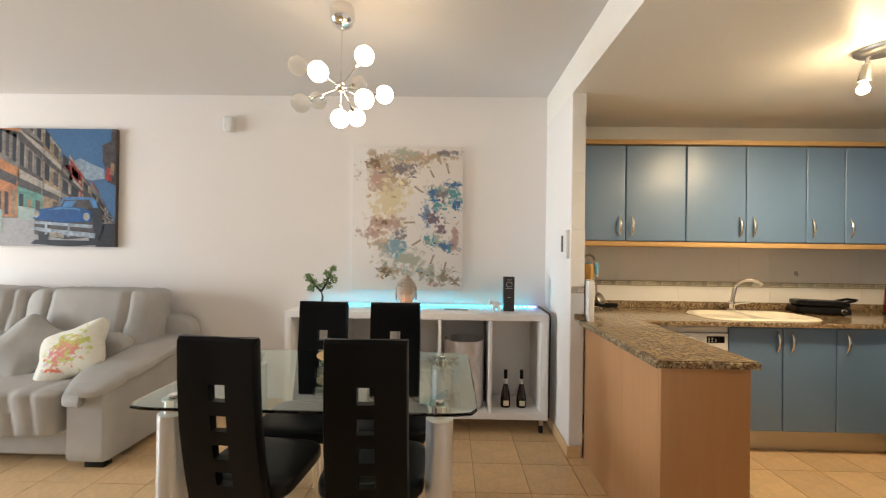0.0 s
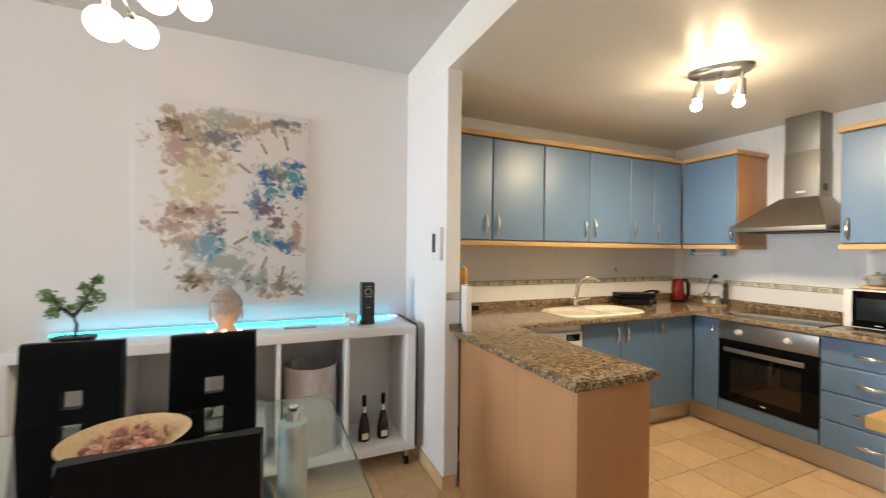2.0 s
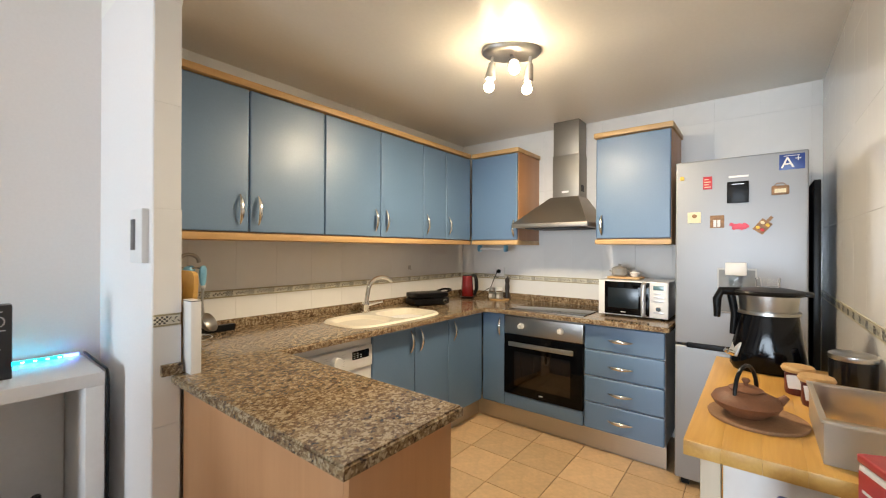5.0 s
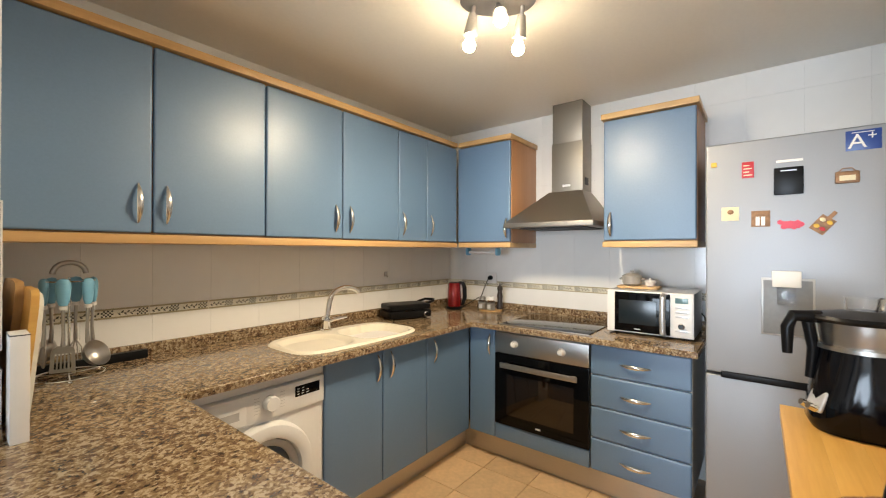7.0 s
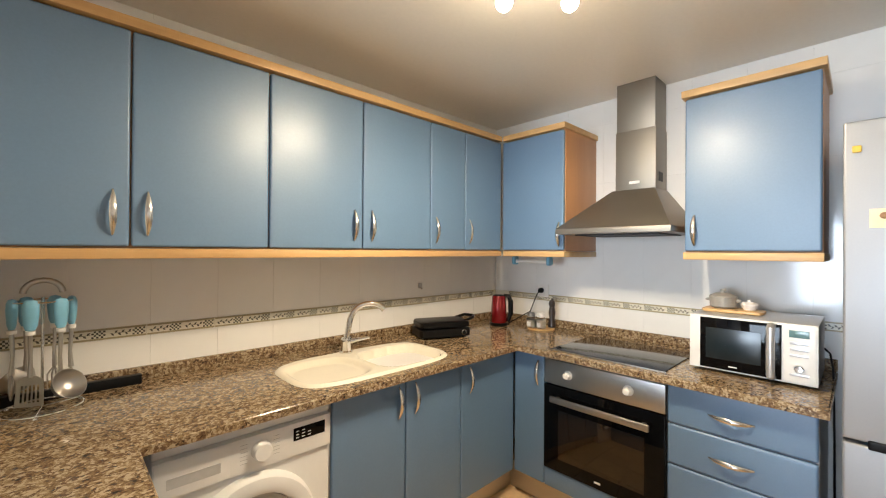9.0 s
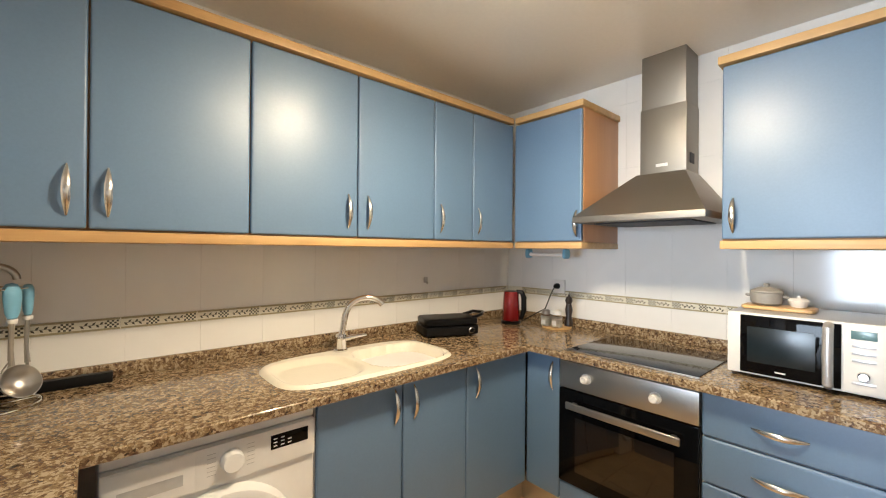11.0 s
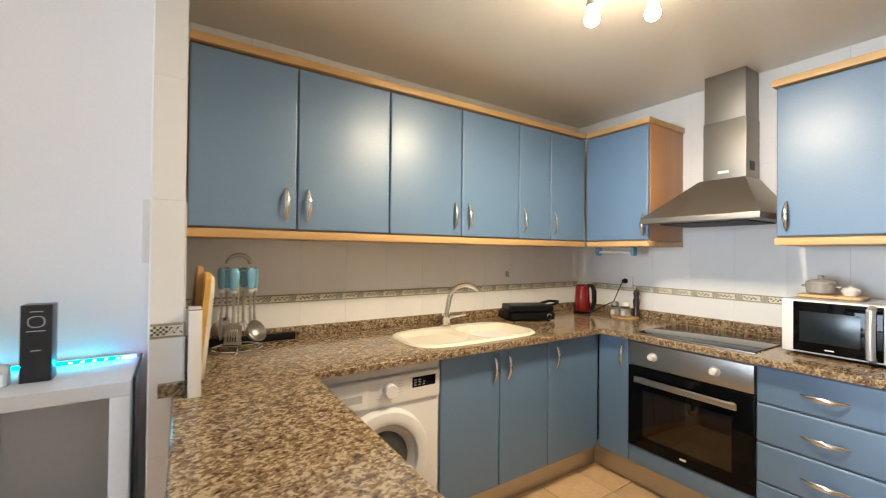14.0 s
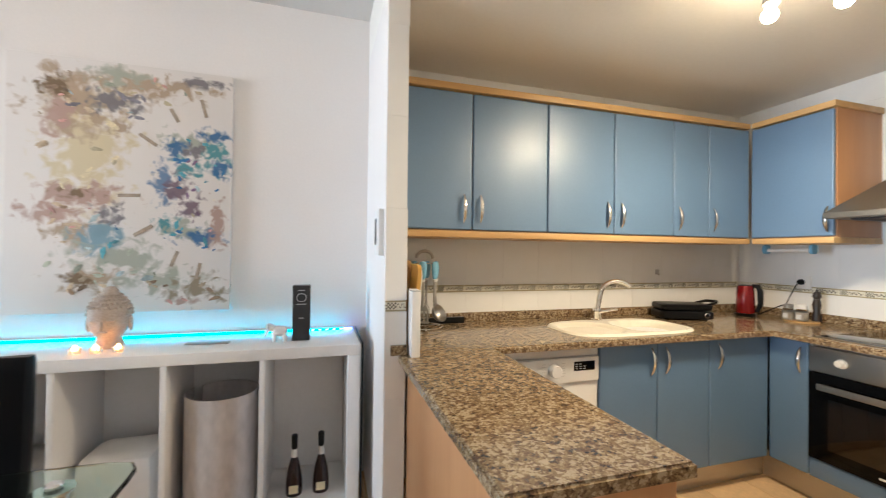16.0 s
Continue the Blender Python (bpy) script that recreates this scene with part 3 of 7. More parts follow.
# ---- washing machine ----
wash = thing("washing_machine", (2.06, 3.5, 0), "white front-loading washing machine under the worktop", "washing machine")
WX0, WX1, WF = 1.79, 2.338, 3.215
part("body", B(WX0, WX1, WF, NORTH - 0.02, 0.012, 0.805, 0.008, 3), M_WHITEPL, wash)
part("top", B(WX0, WX1, WF + 0.002, NORTH - 0.02, 0.808, 0.848, 0.008, 3), M_WHITEPL, wash)
cp = part("control_panel", B(WX0 + 0.002, WX1 - 0.002, WF - 0.012, WF - 0.0005, 0.690, 0.804, 0.004), M_WHITEPL, wash)
M_SHADE = material("grey_plastic_and_shade", (0.50, 0.49, 0.48), 0.5, bump=0)
dr = part("drawer", B(WX0 + 0.006, 1.992, WF - 0.0150, WF - 0.0124, 0.696, 0.800, 0.001), M_WHITEPL, cp)
# flat plate, not hollow: the recess's shade is put into its grey
part("drawer_grip", B(1.825, 1.965, WF - 0.0160, WF - 0.0152, 0.722, 0.752), M_SHADE, dr, "flat grip plate with recess shade as grey colour")
part("knob", turned(lathe(bmesh.new(), [(0, 0.03), (0.026, 0.03), (0.029, 0.026), (0.031, 0.0), (0.036, 0)], sides=32), pose(2.085, WF - 0.0125, 0.752, 90, 0, 0)), M_WHITEPL, cp)
for s in (-1, 1):
    for i in range(6):
        part("programme_mark", B(2.085 + s * 0.052 - 0.011, 2.085 + s * 0.052 + 0.011, WF - 0.0128, WF - 0.0122, 0.722 + i * 0.012, 0.7235 + i * 0.012), M_SHADE, cp)
ds = part("display", B(2.195, 2.312, WF - 0.0135, WF - 0.0122, 0.742, 0.786, 0.001), M_BLACKGLASS, cp)
for i in range(8):
    part("display_mark", B(2.203 + (i % 3) * 0.022, 2.214 + (i % 3) * 0.022, WF - 0.0142, WF - 0.0136, 0.750 + (i // 3) * 0.011, 0.7535 + (i // 3) * 0.011), M_WHITEPL, ds)
wd = part("door_ring", turned(lathe(bmesh.new(), [(0.150, 0.012), (0.156, 0.034), (0.176, 0.042), (0.205, 0.034), (0.214, 0.016), (0.216, 0.0)], sides=56), pose(2.06, WF - 0.0005, 0.462, 90, 0, 0)), M_WHITEPL, wash)
part("inner_ring", turned(lathe(bmesh.new(), [(0.120, 0.003), (0.128, 0.014), (0.149, 0.020), (0.1495, 0.002)], sides=56), pose(2.06, WF - 0.0008, 0.462, 90, 0, 0)), M_SHADE, wd)
part("porthole", turned(lathe(bmesh.new(), [(0, 0.022), (0.06, 0.019), (0.1, 0.010), (0.1195, 0.0025)], sides=48), pose(2.06, WF - 0.001, 0.462, 90, 0, 0)), material("porthole_glass", (0.06, 0.06, 0.055), 0.06, vary=0.3, bump=0), wd, "dark porthole glass")

# ---- microwave and the pot on it ----
mw = thing("microwave", (3.86, 2.165, CT), "white and black microwave oven", "microwave")
MX, MY0, MY1, MZ0, MZ1 = 3.665, 1.945, 2.372, CT + 0.012, 1.135
part("casing", B(MX + 0.02, 4.03, MY0, MY1, MZ0, MZ1, 0.004), M_SILVERPL, mw, "silver metal casing")
part("front_frame", B(MX, MX + 0.0195, MY0, MY1, MZ0, MZ1, 0.004), M_WHITEPL, mw)
md = part("door", B(MX - 0.008, MX - 0.0005, 2.052, 2.33, MZ0 + 0.008, MZ1 - 0.008, 0.003), M_BLACKGLASS, mw, "black glass door")
part("door_window", B(MX - 0.0095, MX - 0.0082, 2.116, 2.308, MZ0 + 0.05, MZ1 - 0.05, 0.0005), material("tinted_window", (0.010, 0.016, 0.02), 0.22, vary=0.1, bump=0), md)
part("handle", tube(bmesh.new(), [(MX - 0.008, 2.083, MZ0 + 0.015), (MX - 0.032, 2.083, MZ0 + 0.022), (MX - 0.040, 2.083, (MZ0 + MZ1) / 2), (MX - 0.032, 2.083, MZ1 - 0.022), (MX - 0.008, 2.083, MZ1 - 0.015)], 0.0145, 12), M_SILVERPL, md, "broad silver bar handle")
pn = part("button_panel", B(MX - 0.005, MX - 0.0005, 1.952, 2.046, MZ0 + 0.008, MZ1 - 0.008, 0.002), M_WHITEPL, mw)
part("display", B(MX - 0.0065, MX - 0.0052, 1.97, 2.03, MZ1 - 0.052, MZ1 - 0.024, 0.0005), material("lcd", (0.12, 0.22, 0.24), 0.2, bump=0), pn)
for i in range(4):
    part("button", B(MX - 0.0085, MX - 0.0052, 1.972, 2.028, MZ1 - 0.078 - i * 0.024 - (0.05 if i == 3 else 0), MZ1 - 0.069 - i * 0.024 - (0.05 if i == 3 else 0), 0.001), M_SILVERPL, pn)
part("knob", turned(lathe(bmesh.new(), [(0, 0.014), (0.012, 0.014), (0.016, 0.010), (0.017, 0)], sides=24), pose(MX - 0.005, 2.0, MZ0 + 0.062, 0, -90, 0)), M_CHROME, pn)
for y in (MY0 + 0.04, MY1 - 0.04):
    for x in (MX + 0.05, 3.98):
        part("foot", lathe(bmesh.new(), [(0, 0.0115), (0.012, 0.0115), (0.012, 0.0003), (0, 0.0003)], x, y, CT, 12), M_BLACK, mw)
part("maker_mark", B(MX - 0.0092, MX - 0.0082, 2.195, 2.225, MZ0 + 0.022, MZ0 + 0.027), M_WHITEPL, md)
cable = tube(bmesh.new(), [(3.99, 1.944, 1.0), (3.96, 1.925, 0.985), (3.93, 1.915, 0.93), (3.92, 1.912, 0.80), (3.92, 1.91, 0.6), (3.96, 1.91, 0.3), (4.0, 1.91, 0.05)], 0.004, 8)
part("power_cable", cable, M_BLACK, mw)
M_STONE = material("grey_stoneware", (0.30, 0.29, 0.27), 0.45, vary=0.15, bump=0.1)
tray = solo("wooden_tray", cushion(bmesh.new(), 3.79, 3.93, 2.13, 2.36, MZ1 + 0.0005, MZ1 + 0.016, 8, 6, 0), M_BEECHY, "small pale wooden tray on the microwave", "tray")
pot = thing("casserole", (3.86, 2.285, MZ1 + 0.016), "small grey stoneware casserole with lid", "pot")
part("bowl", lathe(bmesh.new(), [(0, 0.0005), (0.04, 0.0005), (0.052, 0.01), (0.055, 0.05), (0.057, 0.052), (0, 0.052)], 3.86, 2.285, MZ1 + 0.016), M_STONE, pot)
part("lid", lathe(bmesh.new(), [(0.056, 0.0525), (0.054, 0.058), (0.03, 0.070), (0.008, 0.073), (0.012, 0.084), (0.009, 0.088), (0, 0.088)], 3.86, 2.285, MZ1 + 0.016), M_STONE, pot)
for s in (-1, 1):
    part("ear", ball(bmesh.new(), (3.86, 2.285 + s * 0.058, MZ1 + 0.053), 0.014, 2, (0.9, 1, 0.5)), M_STONE, pot)
bowl2 = thing("salt_bowl", (3.86, 2.185, MZ1 + 0.016), "little white bowl with lid on tray", "bowl")
part("cup", lathe(bmesh.new(), [(0, 0.0005), (0.022, 0.0005), (0.034, 0.026), (0, 0.026)], 3.86, 2.185, MZ1 + 0.016), M_WHITEPL, bowl2)
part("lid", lathe(bmesh.new(), [(0.034, 0.0265), (0.025, 0.034), (0.006, 0.037), (0.007, 0.045), (0, 0.047)], 3.86, 2.185, MZ1 + 0.016), M_WHITEPL, bowl2)

# ---- small things on the worktop ----
M_RED = material("red_metallic", (0.22, 0.006, 0.009), 0.18, 0.35, vary=0.04, bump=0, coat=0.6)
kt = thing("kettle", (3.84, 3.60, CT), "glossy red electric kettle with black handle", "kettle")
part("base", lathe(bmesh.new(), [(0, 0.0005), (0.062, 0.0005), (0.064, 0.014), (0.057, 0.02), (0, 0.02)], 3.84, 3.60, CT), M_BLACK, kt)
part("body", lathe(bmesh.new(), [(0, 0.021), (0.055, 0.021), (0.057, 0.03), (0.054, 0.12), (0.048, 0.20), (0.044, 0.207), (0, 0.208)], 3.84, 3.60, CT), M_RED, kt)
part("lid", lathe(bmesh.new(), [(0.044, 0.2085), (0.036, 0.213), (0, 0.215)], 3.84, 3.60, CT), M_BLACK, kt)
part("handle", tube(bmesh.new(), [(3.855, 3.568, CT + 0.208), (3.872, 3.540, CT + 0.206), (3.880, 3.528, CT + 0.17), (3.882, 3.528, CT + 0.09), (3.874, 3.545, CT + 0.03)], [0.013, 0.016, 0.018, 0.017, 0.012], 10), M_BLACK, kt)
part("cable", tube(bmesh.new(), [(3.90, 3.56, CT + 0.012), (3.96, 3.50, CT + 0.06), (3.99, 3.44, CT + 0.10), (4.02, 3.415, CT + 0.2), (4.045, 3.41, CT + 0.235), (4.07, 3.40, CT + 0.245)], 0.0035, 8), M_BLACK, kt)
soc = thing("socket", (EAST, 3.40, 1.09), "double white wall socket with black plug", "socket")
part("plate", B(EAST - 0.020, EAST - 0.007, 3.35, 3.435, 1.09, 1.175, 0.003), M_WHITEPL, soc)
part("plug", turned(lathe(bmesh.new(), [(0, 0.035), (0.010, 0.035), (0.018, 0.02), (0.019, 0)], sides=16), pose(EAST - 0.0205, 3.40, 1.135, 0, -90, 0)), M_BLACK, soc)

gr = thing("contact_grill", (3.30, 3.62, CT), "black electric contact grill with lid closed", "grill")
G = pose(3.30, 3.615, CT, 0, 0, -22)
part("base", turned(cushion(bmesh.new(), -0.165, 0.155, -0.105, 0.105, 0.006, 0.060, 9, 7, 0), G), M_BLACK, gr)
part("lid", turned(cushion(bmesh.new(), -0.16, 0.15, -0.10, 0.10, 0.061, 0.100, 9, 7, 0), G), M_BLACK, gr)
part("handle", turned(tube(bmesh.new(), [(0.12, -0.07, 0.095), (0.18, -0.06, 0.112), (0.215, 0.0, 0.114), (0.18, 0.06, 0.112), (0.12, 0.07, 0.095)], 0.009, 10), G), M_BLACK, gr)
part("dial", turned(lathe(bmesh.new(), [(0.013, 0.006), (0.016, 0.004), (0.016, 0)], sides=20), G @ pose(0.10, -0.1055, 0.034, 90, 0, 0)), M_CHROME, gr, "chrome ring dial")
for x in (-0.12, 0.11):
    for y in (-0.07, 0.07):
        part("foot", turned(lathe(bmesh.new(), [(0, 0.008), (0.01, 0.008), (0.01, 0.0003), (0, 0.0003)], x, y, 0, 10), G), M_BLACK, gr)

plate = solo("coaster", lathe(bmesh.new(), [(0, 0.0005), (0.088, 0.0005), (0.09, 0.010), (0, 0.011)], 3.945, 3.325, CT, 36), M_BEECH, "round wooden board under the spice jars", "board")
mill = thing("pepper_mill", (4.0, 3.275, CT + 0.011), "dark turned wooden pepper mill", "pepper mill")
M_DARKWOOD = material("dark_stained_wood", (0.025, 0.017, 0.014), 0.3, vary=0.2, bump=0.02)
part("body", lathe(bmesh.new(), [(0, 0.0005), (0.026, 0.0005), (0.026, 0.02), (0.017, 0.06), (0.023, 0.10), (0.016, 0.135), (0, 0.135)], 4.0, 3.275, CT + 0.011, 20), M_DARKWOOD, mill)
part("head", lathe(bmesh.new(), [(0, 0.1355), (0.015, 0.1355), (0.023, 0.155), (0.016, 0.178), (0.006, 0.184), (0.006, 0.194), (0, 0.196)], 4.0, 3.275, CT + 0.011, 20), M_DARKWOOD, mill)
M_SPICE = material("pale_salt", (0.62, 0.58, 0.50), 0.8, vary=0.2)
for x, y, c, k in ((3.905, 3.375, 0, 1.25), (3.915, 3.305, 1, 1.3)):
    z = CT + 0.011
    j = thing("spice_jar", (x, y, z), ("clear glass salt jar with steel lid", "small glass jar with white lid")[c], "jar", "jars on the board")
    part("glass", lathe(bmesh.new(), [(0, 0.0005), (0.024 * k, 0.0005), (0.026 * k, 0.006), (0.026 * k, 0.045 * k), (0.019 * k, 0.056 * k)], x, y, z, 20), M_CLEAR, j)
    part("salt", lathe(bmesh.new(), [(0, 0.003), (0.0225 * k, 0.003), (0.0225 * k, 0.040 * k), (0, 0.042 * k)], x, y, z, 16), M_SPICE, j)
    part("lid", lathe(bmesh.new(), [(0.0205 * k, 0.0565 * k), (0.0205 * k, 0.074 * k), (0.016 * k, 0.078 * k), (0, 0.078 * k)], x, y, z, 20), (M_STEEL, M_WHITEPL)[c], j)
    part("label", turned(B(-0.0006, 0.0006, -0.014, 0.014, 0.012, 0.040), pose(x - 0.0268 * k, y - 0.004, z)), M_WHITEPL, j, "white paper label")

# utensil carousel
M_TURQ = material("turquoise_rubber", (0.19, 0.45, 0.64), 0.5, vary=0.06, bump=0.05)
UX, UY = 1.565, 3.64
st = thing("utensil_stand", (UX, UY, CT), "chrome wire stand for hanging kitchen utensils", "utensil stand")
part("base_ring", tube(bmesh.new(), [(UX + 0.1 * math.cos(a), UY + 0.1 * math.sin(a), CT + 0.014) for a in [k * math.pi / 16 for k in range(33)]], 0.003, 8), M_CHROME, st)
bm = bmesh.new()
for k in range(3):
    a = 2 * math.pi * k / 3 + 0.4
    tube(bm, [(UX, UY, CT + 0.016), (UX + 0.1 * math.cos(a), UY + 0.1 * math.sin(a), CT + 0.014)], 0.0025, 8)
    ball(bm, (UX + 0.1 * math.cos(a), UY + 0.1 * math.sin(a), CT + 0.0075), 0.007, 2)
part("spokes", bm, M_CHROME, st)
part("pole", tube(bmesh.new(), [(UX, UY, CT + 0.015), (UX, UY, CT + 0.365)], 0.004, 10), M_CHROME, st)
part("hook_ring", tube(bmesh.new(), [(UX + 0.07 * math.cos(a), UY + 0.07 * math.sin(a), CT + 0.352) for a in [k * math.pi / 12 for k in range(25)]], 0.0025, 8), M_CHROME, st)
part("grip", tube(bmesh.new(), [(UX + 0.045 * math.cos(a), UY, CT + 0.378 + 0.04 * math.sin(a)) for a in [k * math.pi / 10 for k in range(11)]], 0.009, 10), M_STEEL, st, "arched steel carrying handle")
heads = ("turner", "ladle", "spoon", "fork", "skimmer", "spatula")
for k, kind_ in enumerate(heads):
    a = radians((-112, -52, 8, 66, 126, 186)[k])
    x, y = UX + 0.068 * math.cos(a), UY + 0.068 * math.sin(a)
    u = thing("kitchen_" + kind_, (x, y, CT + 0.09), "steel " + kind_ + " with turquoise handle hanging on stand", "utensil", "hanging utensils")
    M_ = pose(x, y, 0, 0, 0, math.degrees(a) + 90)
    part("handle", turned(lathe(bmesh.new(), [(0, 0.268), (0.010, 0.270), (0.015, 0.285), (0.0185, 0.325), (0.018, 0.348), (0.012, 0.360), (0, 0.364)], 0, 0, CT, 14, 1.15, 0.75), M_), M_TURQ, u)
    part("ferrule", turned(lathe(bmesh.new(), [(0, 0.256), (0.011, 0.256), (0.012, 0.2678), (0, 0.2678)], 0, 0, CT, 12), M_), M_WHITEPL, u)
    part("shank", turned(tube(bmesh.new(), [(0, 0, CT + 0.256), (0, 0.003, CT + 0.18), (0, 0, CT + 0.128)], [0.006, 0.005, 0.007], 8), M_), M_STEEL, u)
    if kind_ == "turner":
        bm = bmesh.new()
        gx, gz = [-0.040, -0.031] + [v for i in range(5) for v in (-0.0265 + i * 0.0118, -0.0205 + i * 0.0118)] + [0.031, 0.040], [0.040, 0.052, 0.104, 0.120, 0.131]
        gv = {(i, k): bm.verts.new((u_ * ((0.86, 0.85, 0.80, 0.72, 0.35)[k]), 0.004 * (z_ - 0.08) / 0.05, CT + z_)) for i, u_ in enumerate(gx) for k, z_ in enumerate(gz)}
        for i in range(len(gx) - 1):
            for k in range(4):
                if not (k == 1 and i % 2 == 0 and 0 < i < len(gx) - 2):
                    bm.faces.new((gv[i, k], gv[i + 1, k], gv[i + 1, k + 1], gv[i, k + 1]))
        bmesh.ops.solidify(bm, geom=bm.faces[:], thickness=0.0016)
    elif kind_ in ("ladle", "skimmer"):
        bm = lathe(bmesh.new(), [(0, -0.012), (0.018, -0.010), (0.032, 0.0), (0.041, 0.018), (0.0425, 0.018), (0.033, -0.002), (0.019, -0.0125), (0, -0.0145)], 0, 0, 0, 28)
        bm.transform(pose(0, -0.018, CT + 0.086, 62, 0, 0) @ Matrix.Scale(1.15, 4))
    elif kind_ in ("spoon", "spatula"):
        bm = ball(bmesh.new(), (0, 0, CT + 0.092), 0.03, 3, (0.9, 0.22, 1.35))
    else:
        bm = bmesh.new()
        for i in range(4):
            tube(bm, [(-0.018 + i * 0.012, 0, CT + 0.05), (-0.018 + i * 0.012, 0.003, CT + 0.10), (0, 0, CT + 0.13)], 0.0022, 6)
    part("head", turned(bm, M_), M_STEEL, u)
solo("knife_magnet_bar", B(1.44, 1.835, 3.752, 3.782, CT + 0.0006, CT + 0.036, 0.003), M_BLACK, "black bar lying against the upstand", "bar")

# boards and box by the partition
bx = thing("white_carton", (1.391, 3.11, CT), "tall white cardboard box with dark edges", "box")
part("carton", B(1.374, 1.408, 3.072, 3.150, CT + 0.0005, CT + 0.262, 0.002), M_WHITEPL, bx)
part("lid_line", B(1.3735, 1.4085, 3.0715, 3.1505, CT + 0.258, CT + 0.2605), M_DARK, bx)
M_KRAFTBOARD = wood_material("brown_board", (0.30, 0.17, 0.06), (0.42, 0.25, 0.10), 0.5, "z", 3)
M_POLY = material("white_polythene", (0.72, 0.74, 0.70), 0.5, vary=0.05, scale=20, bump=0.1)
for nm, y0, y1, h, w, off, mt, lab in (("cutting_board", 3.165, 3.40, 0.36, 0.016, 0.020, M_TROLLEY, "oiled wooden chopping board behind the white one"), ("cutting_board", 3.30, 3.63, 0.375, 0.018, 0.002, M_KRAFTBOARD, "rounded brown wooden chopping board"), ("cutting_board", 3.20, 3.57, 0.345, 0.012, 0.038, M_POLY, "white plastic chopping board leaning on the others")):
    bm = bmesh.new()
    loft(bm, [[(x, y, z) for (y, z, _) in [(q[0], q[1], 0) for q in super_ring((y0 + y1) / 2, h / 2, (y1 - y0) / 2, h / 2, 0, 7)]] for x in (0, w)])
    solo(nm, turned(bm, pose(1.370 + off, 0, CT + 0.001, 0, 5, 0)), mt, lab, "chopping board", "chopping boards")

# roll holder under the corner cabinet
rh = thing("roll_holder", (3.95, 3.38, 1.33), "turquoise paper roll holder under the cabinet", "roll holder")
for y in (3.235, 3.505):
    part("bracket", cushion(bmesh.new(), 3.87, 3.93, y - 0.012, y + 0.012, 1.318, 1.377, 4, 5, 0), M_TURQ, rh)
part("rod", tube(bmesh.new(), [(3.90, 3.24, 1.342), (3.90, 3.50, 1.342)], 0.012, 14), M_WHITEPL, rh, "white rod")
hk = thing("wall_hook", (3.30, NORTH - 0.01, 1.15), "small grey adhesive hook on the tiles", "hook")
part("base", B(3.285, 3.315, NORTH - 0.012, NORTH - 0.006, 1.165, 1.20, 0.004), M_STEEL, hk)
part("prong", tube(bmesh.new(), [(3.30, NORTH - 0.012, 1.175), (3.30, NORTH - 0.024, 1.16), (3.30, NORTH - 0.03, 1.168)], 0.003, 8), M_STEEL, hk)

# ---- fridge front ----
part("bay", B(FRX - 0.0052, FRX - 0.0042, 1.515, 1.671, 1.012, 1.236, 0.0004), material("dispenser_grey", (0.20, 0.205, 0.21), 0.4, 0.2, bump=0), disp, "grey dispenser bay")
part("spout_block", B(FRX - 0.022, FRX - 0.0054, 1.55, 1.642, 1.208, 1.275, 0.004), M_WHITEPL, disp, "white dispenser block")
part("paddle", B(FRX - 0.012, FRX - 0.0054, 1.568, 1.626, 1.135, 1.207, 0.002), M_CLEAR, disp)
part("maker_mark", B(FRX - 0.001, FRX - 0.0002, 1.545, 1.63, 1.728, 1.738), M_WHITEPL, updoor, "pale maker's mark")
M_BLUEMAG = material("blue_print", (0.012, 0.05, 0.25), 0.35, bump=0)
M_REDMAG = material("red_print", (0.55, 0.03, 0.04), 0.4, bump=0)
M_PINK = material("pink_felt", (0.70, 0.10, 0.16), 0.6, bump=0)
M_KRAFT = material("brown_magnet", (0.28, 0.15, 0.07), 0.5, vary=0.3, scale=60, bump=0)
M_CREAM = material("cream_card", (0.78, 0.70, 0.48), 0.6, bump=0)
M_YEL = material("yellow_print", (0.75, 0.48, 0.06), 0.4, bump=0)


def magnet(name, y0, y1, z0, z1, mt, label, r=0.001, d=0.004):
    t_ = thing(name, (FRX, (y0 + y1) / 2, z0), label, "magnet", "fridge magnets")
    part("plate", B(FRX - d, FRX - 0.0004, y0, y1, z0, z1, r), mt, t_)
    return t_


FACE = Matrix(((0, 0, -1, 0), (-1, 0, 0, 0), (0, 1, 0, 0), (0, 0, 0, 1)))    # letters read from the west
FACE_S = pose(0, 0, 0, 90, 0, 0)                                              # letters read from the south


def at(x, y, z, m):
    return Matrix.Translation((x, y, z)) @ m


a = magnet("energy_sticker", 1.325, 1.422, 1.745, 1.822, M_BLUEMAG, "blue energy class sticker with white lettering", 0.0004, 0.0012)
text("lettering", "A", 0.078, at(FRX - 0.0020, 1.390, 1.778, FACE), M_WHITEPL, a)
text("lettering", "+", 0.048, at(FRX - 0.0020, 1.350, 1.796, FACE), M_WHITEPL, a)
part("print_bar", B(FRX - 0.0022, FRX - 0.0014, 1.345, 1.405, 1.812, 1.815), M_WHITEPL, a)
a = magnet("red_card", 1.703, 1.745, 1.675, 1.745, M_REDMAG, "small red printed card magnet")
for i in range(4):
    part("print_bar", B(FRX - 0.0048, FRX - 0.0041, 1.709 + (0.01 if i % 2 else 0), 1.739, 1.685 + i * 0.014, 1.689 + i * 0.014), M_CREAM, a)
a = magnet("black_note_pad", 1.543, 1.637, 1.592, 1.706, M_BLACK, "square black notepad magnet", 0.004, 0.006)
part("print_bar", B(FRX - 0.0068, FRX - 0.0061, 1.565, 1.615, 1.69, 1.694), M_SILVERPL, a)
a = magnet("radio_magnet", 1.383, 1.452, 1.622, 1.668, M_KRAFT, "small brown radio-shaped magnet", 0.006, 0.008)
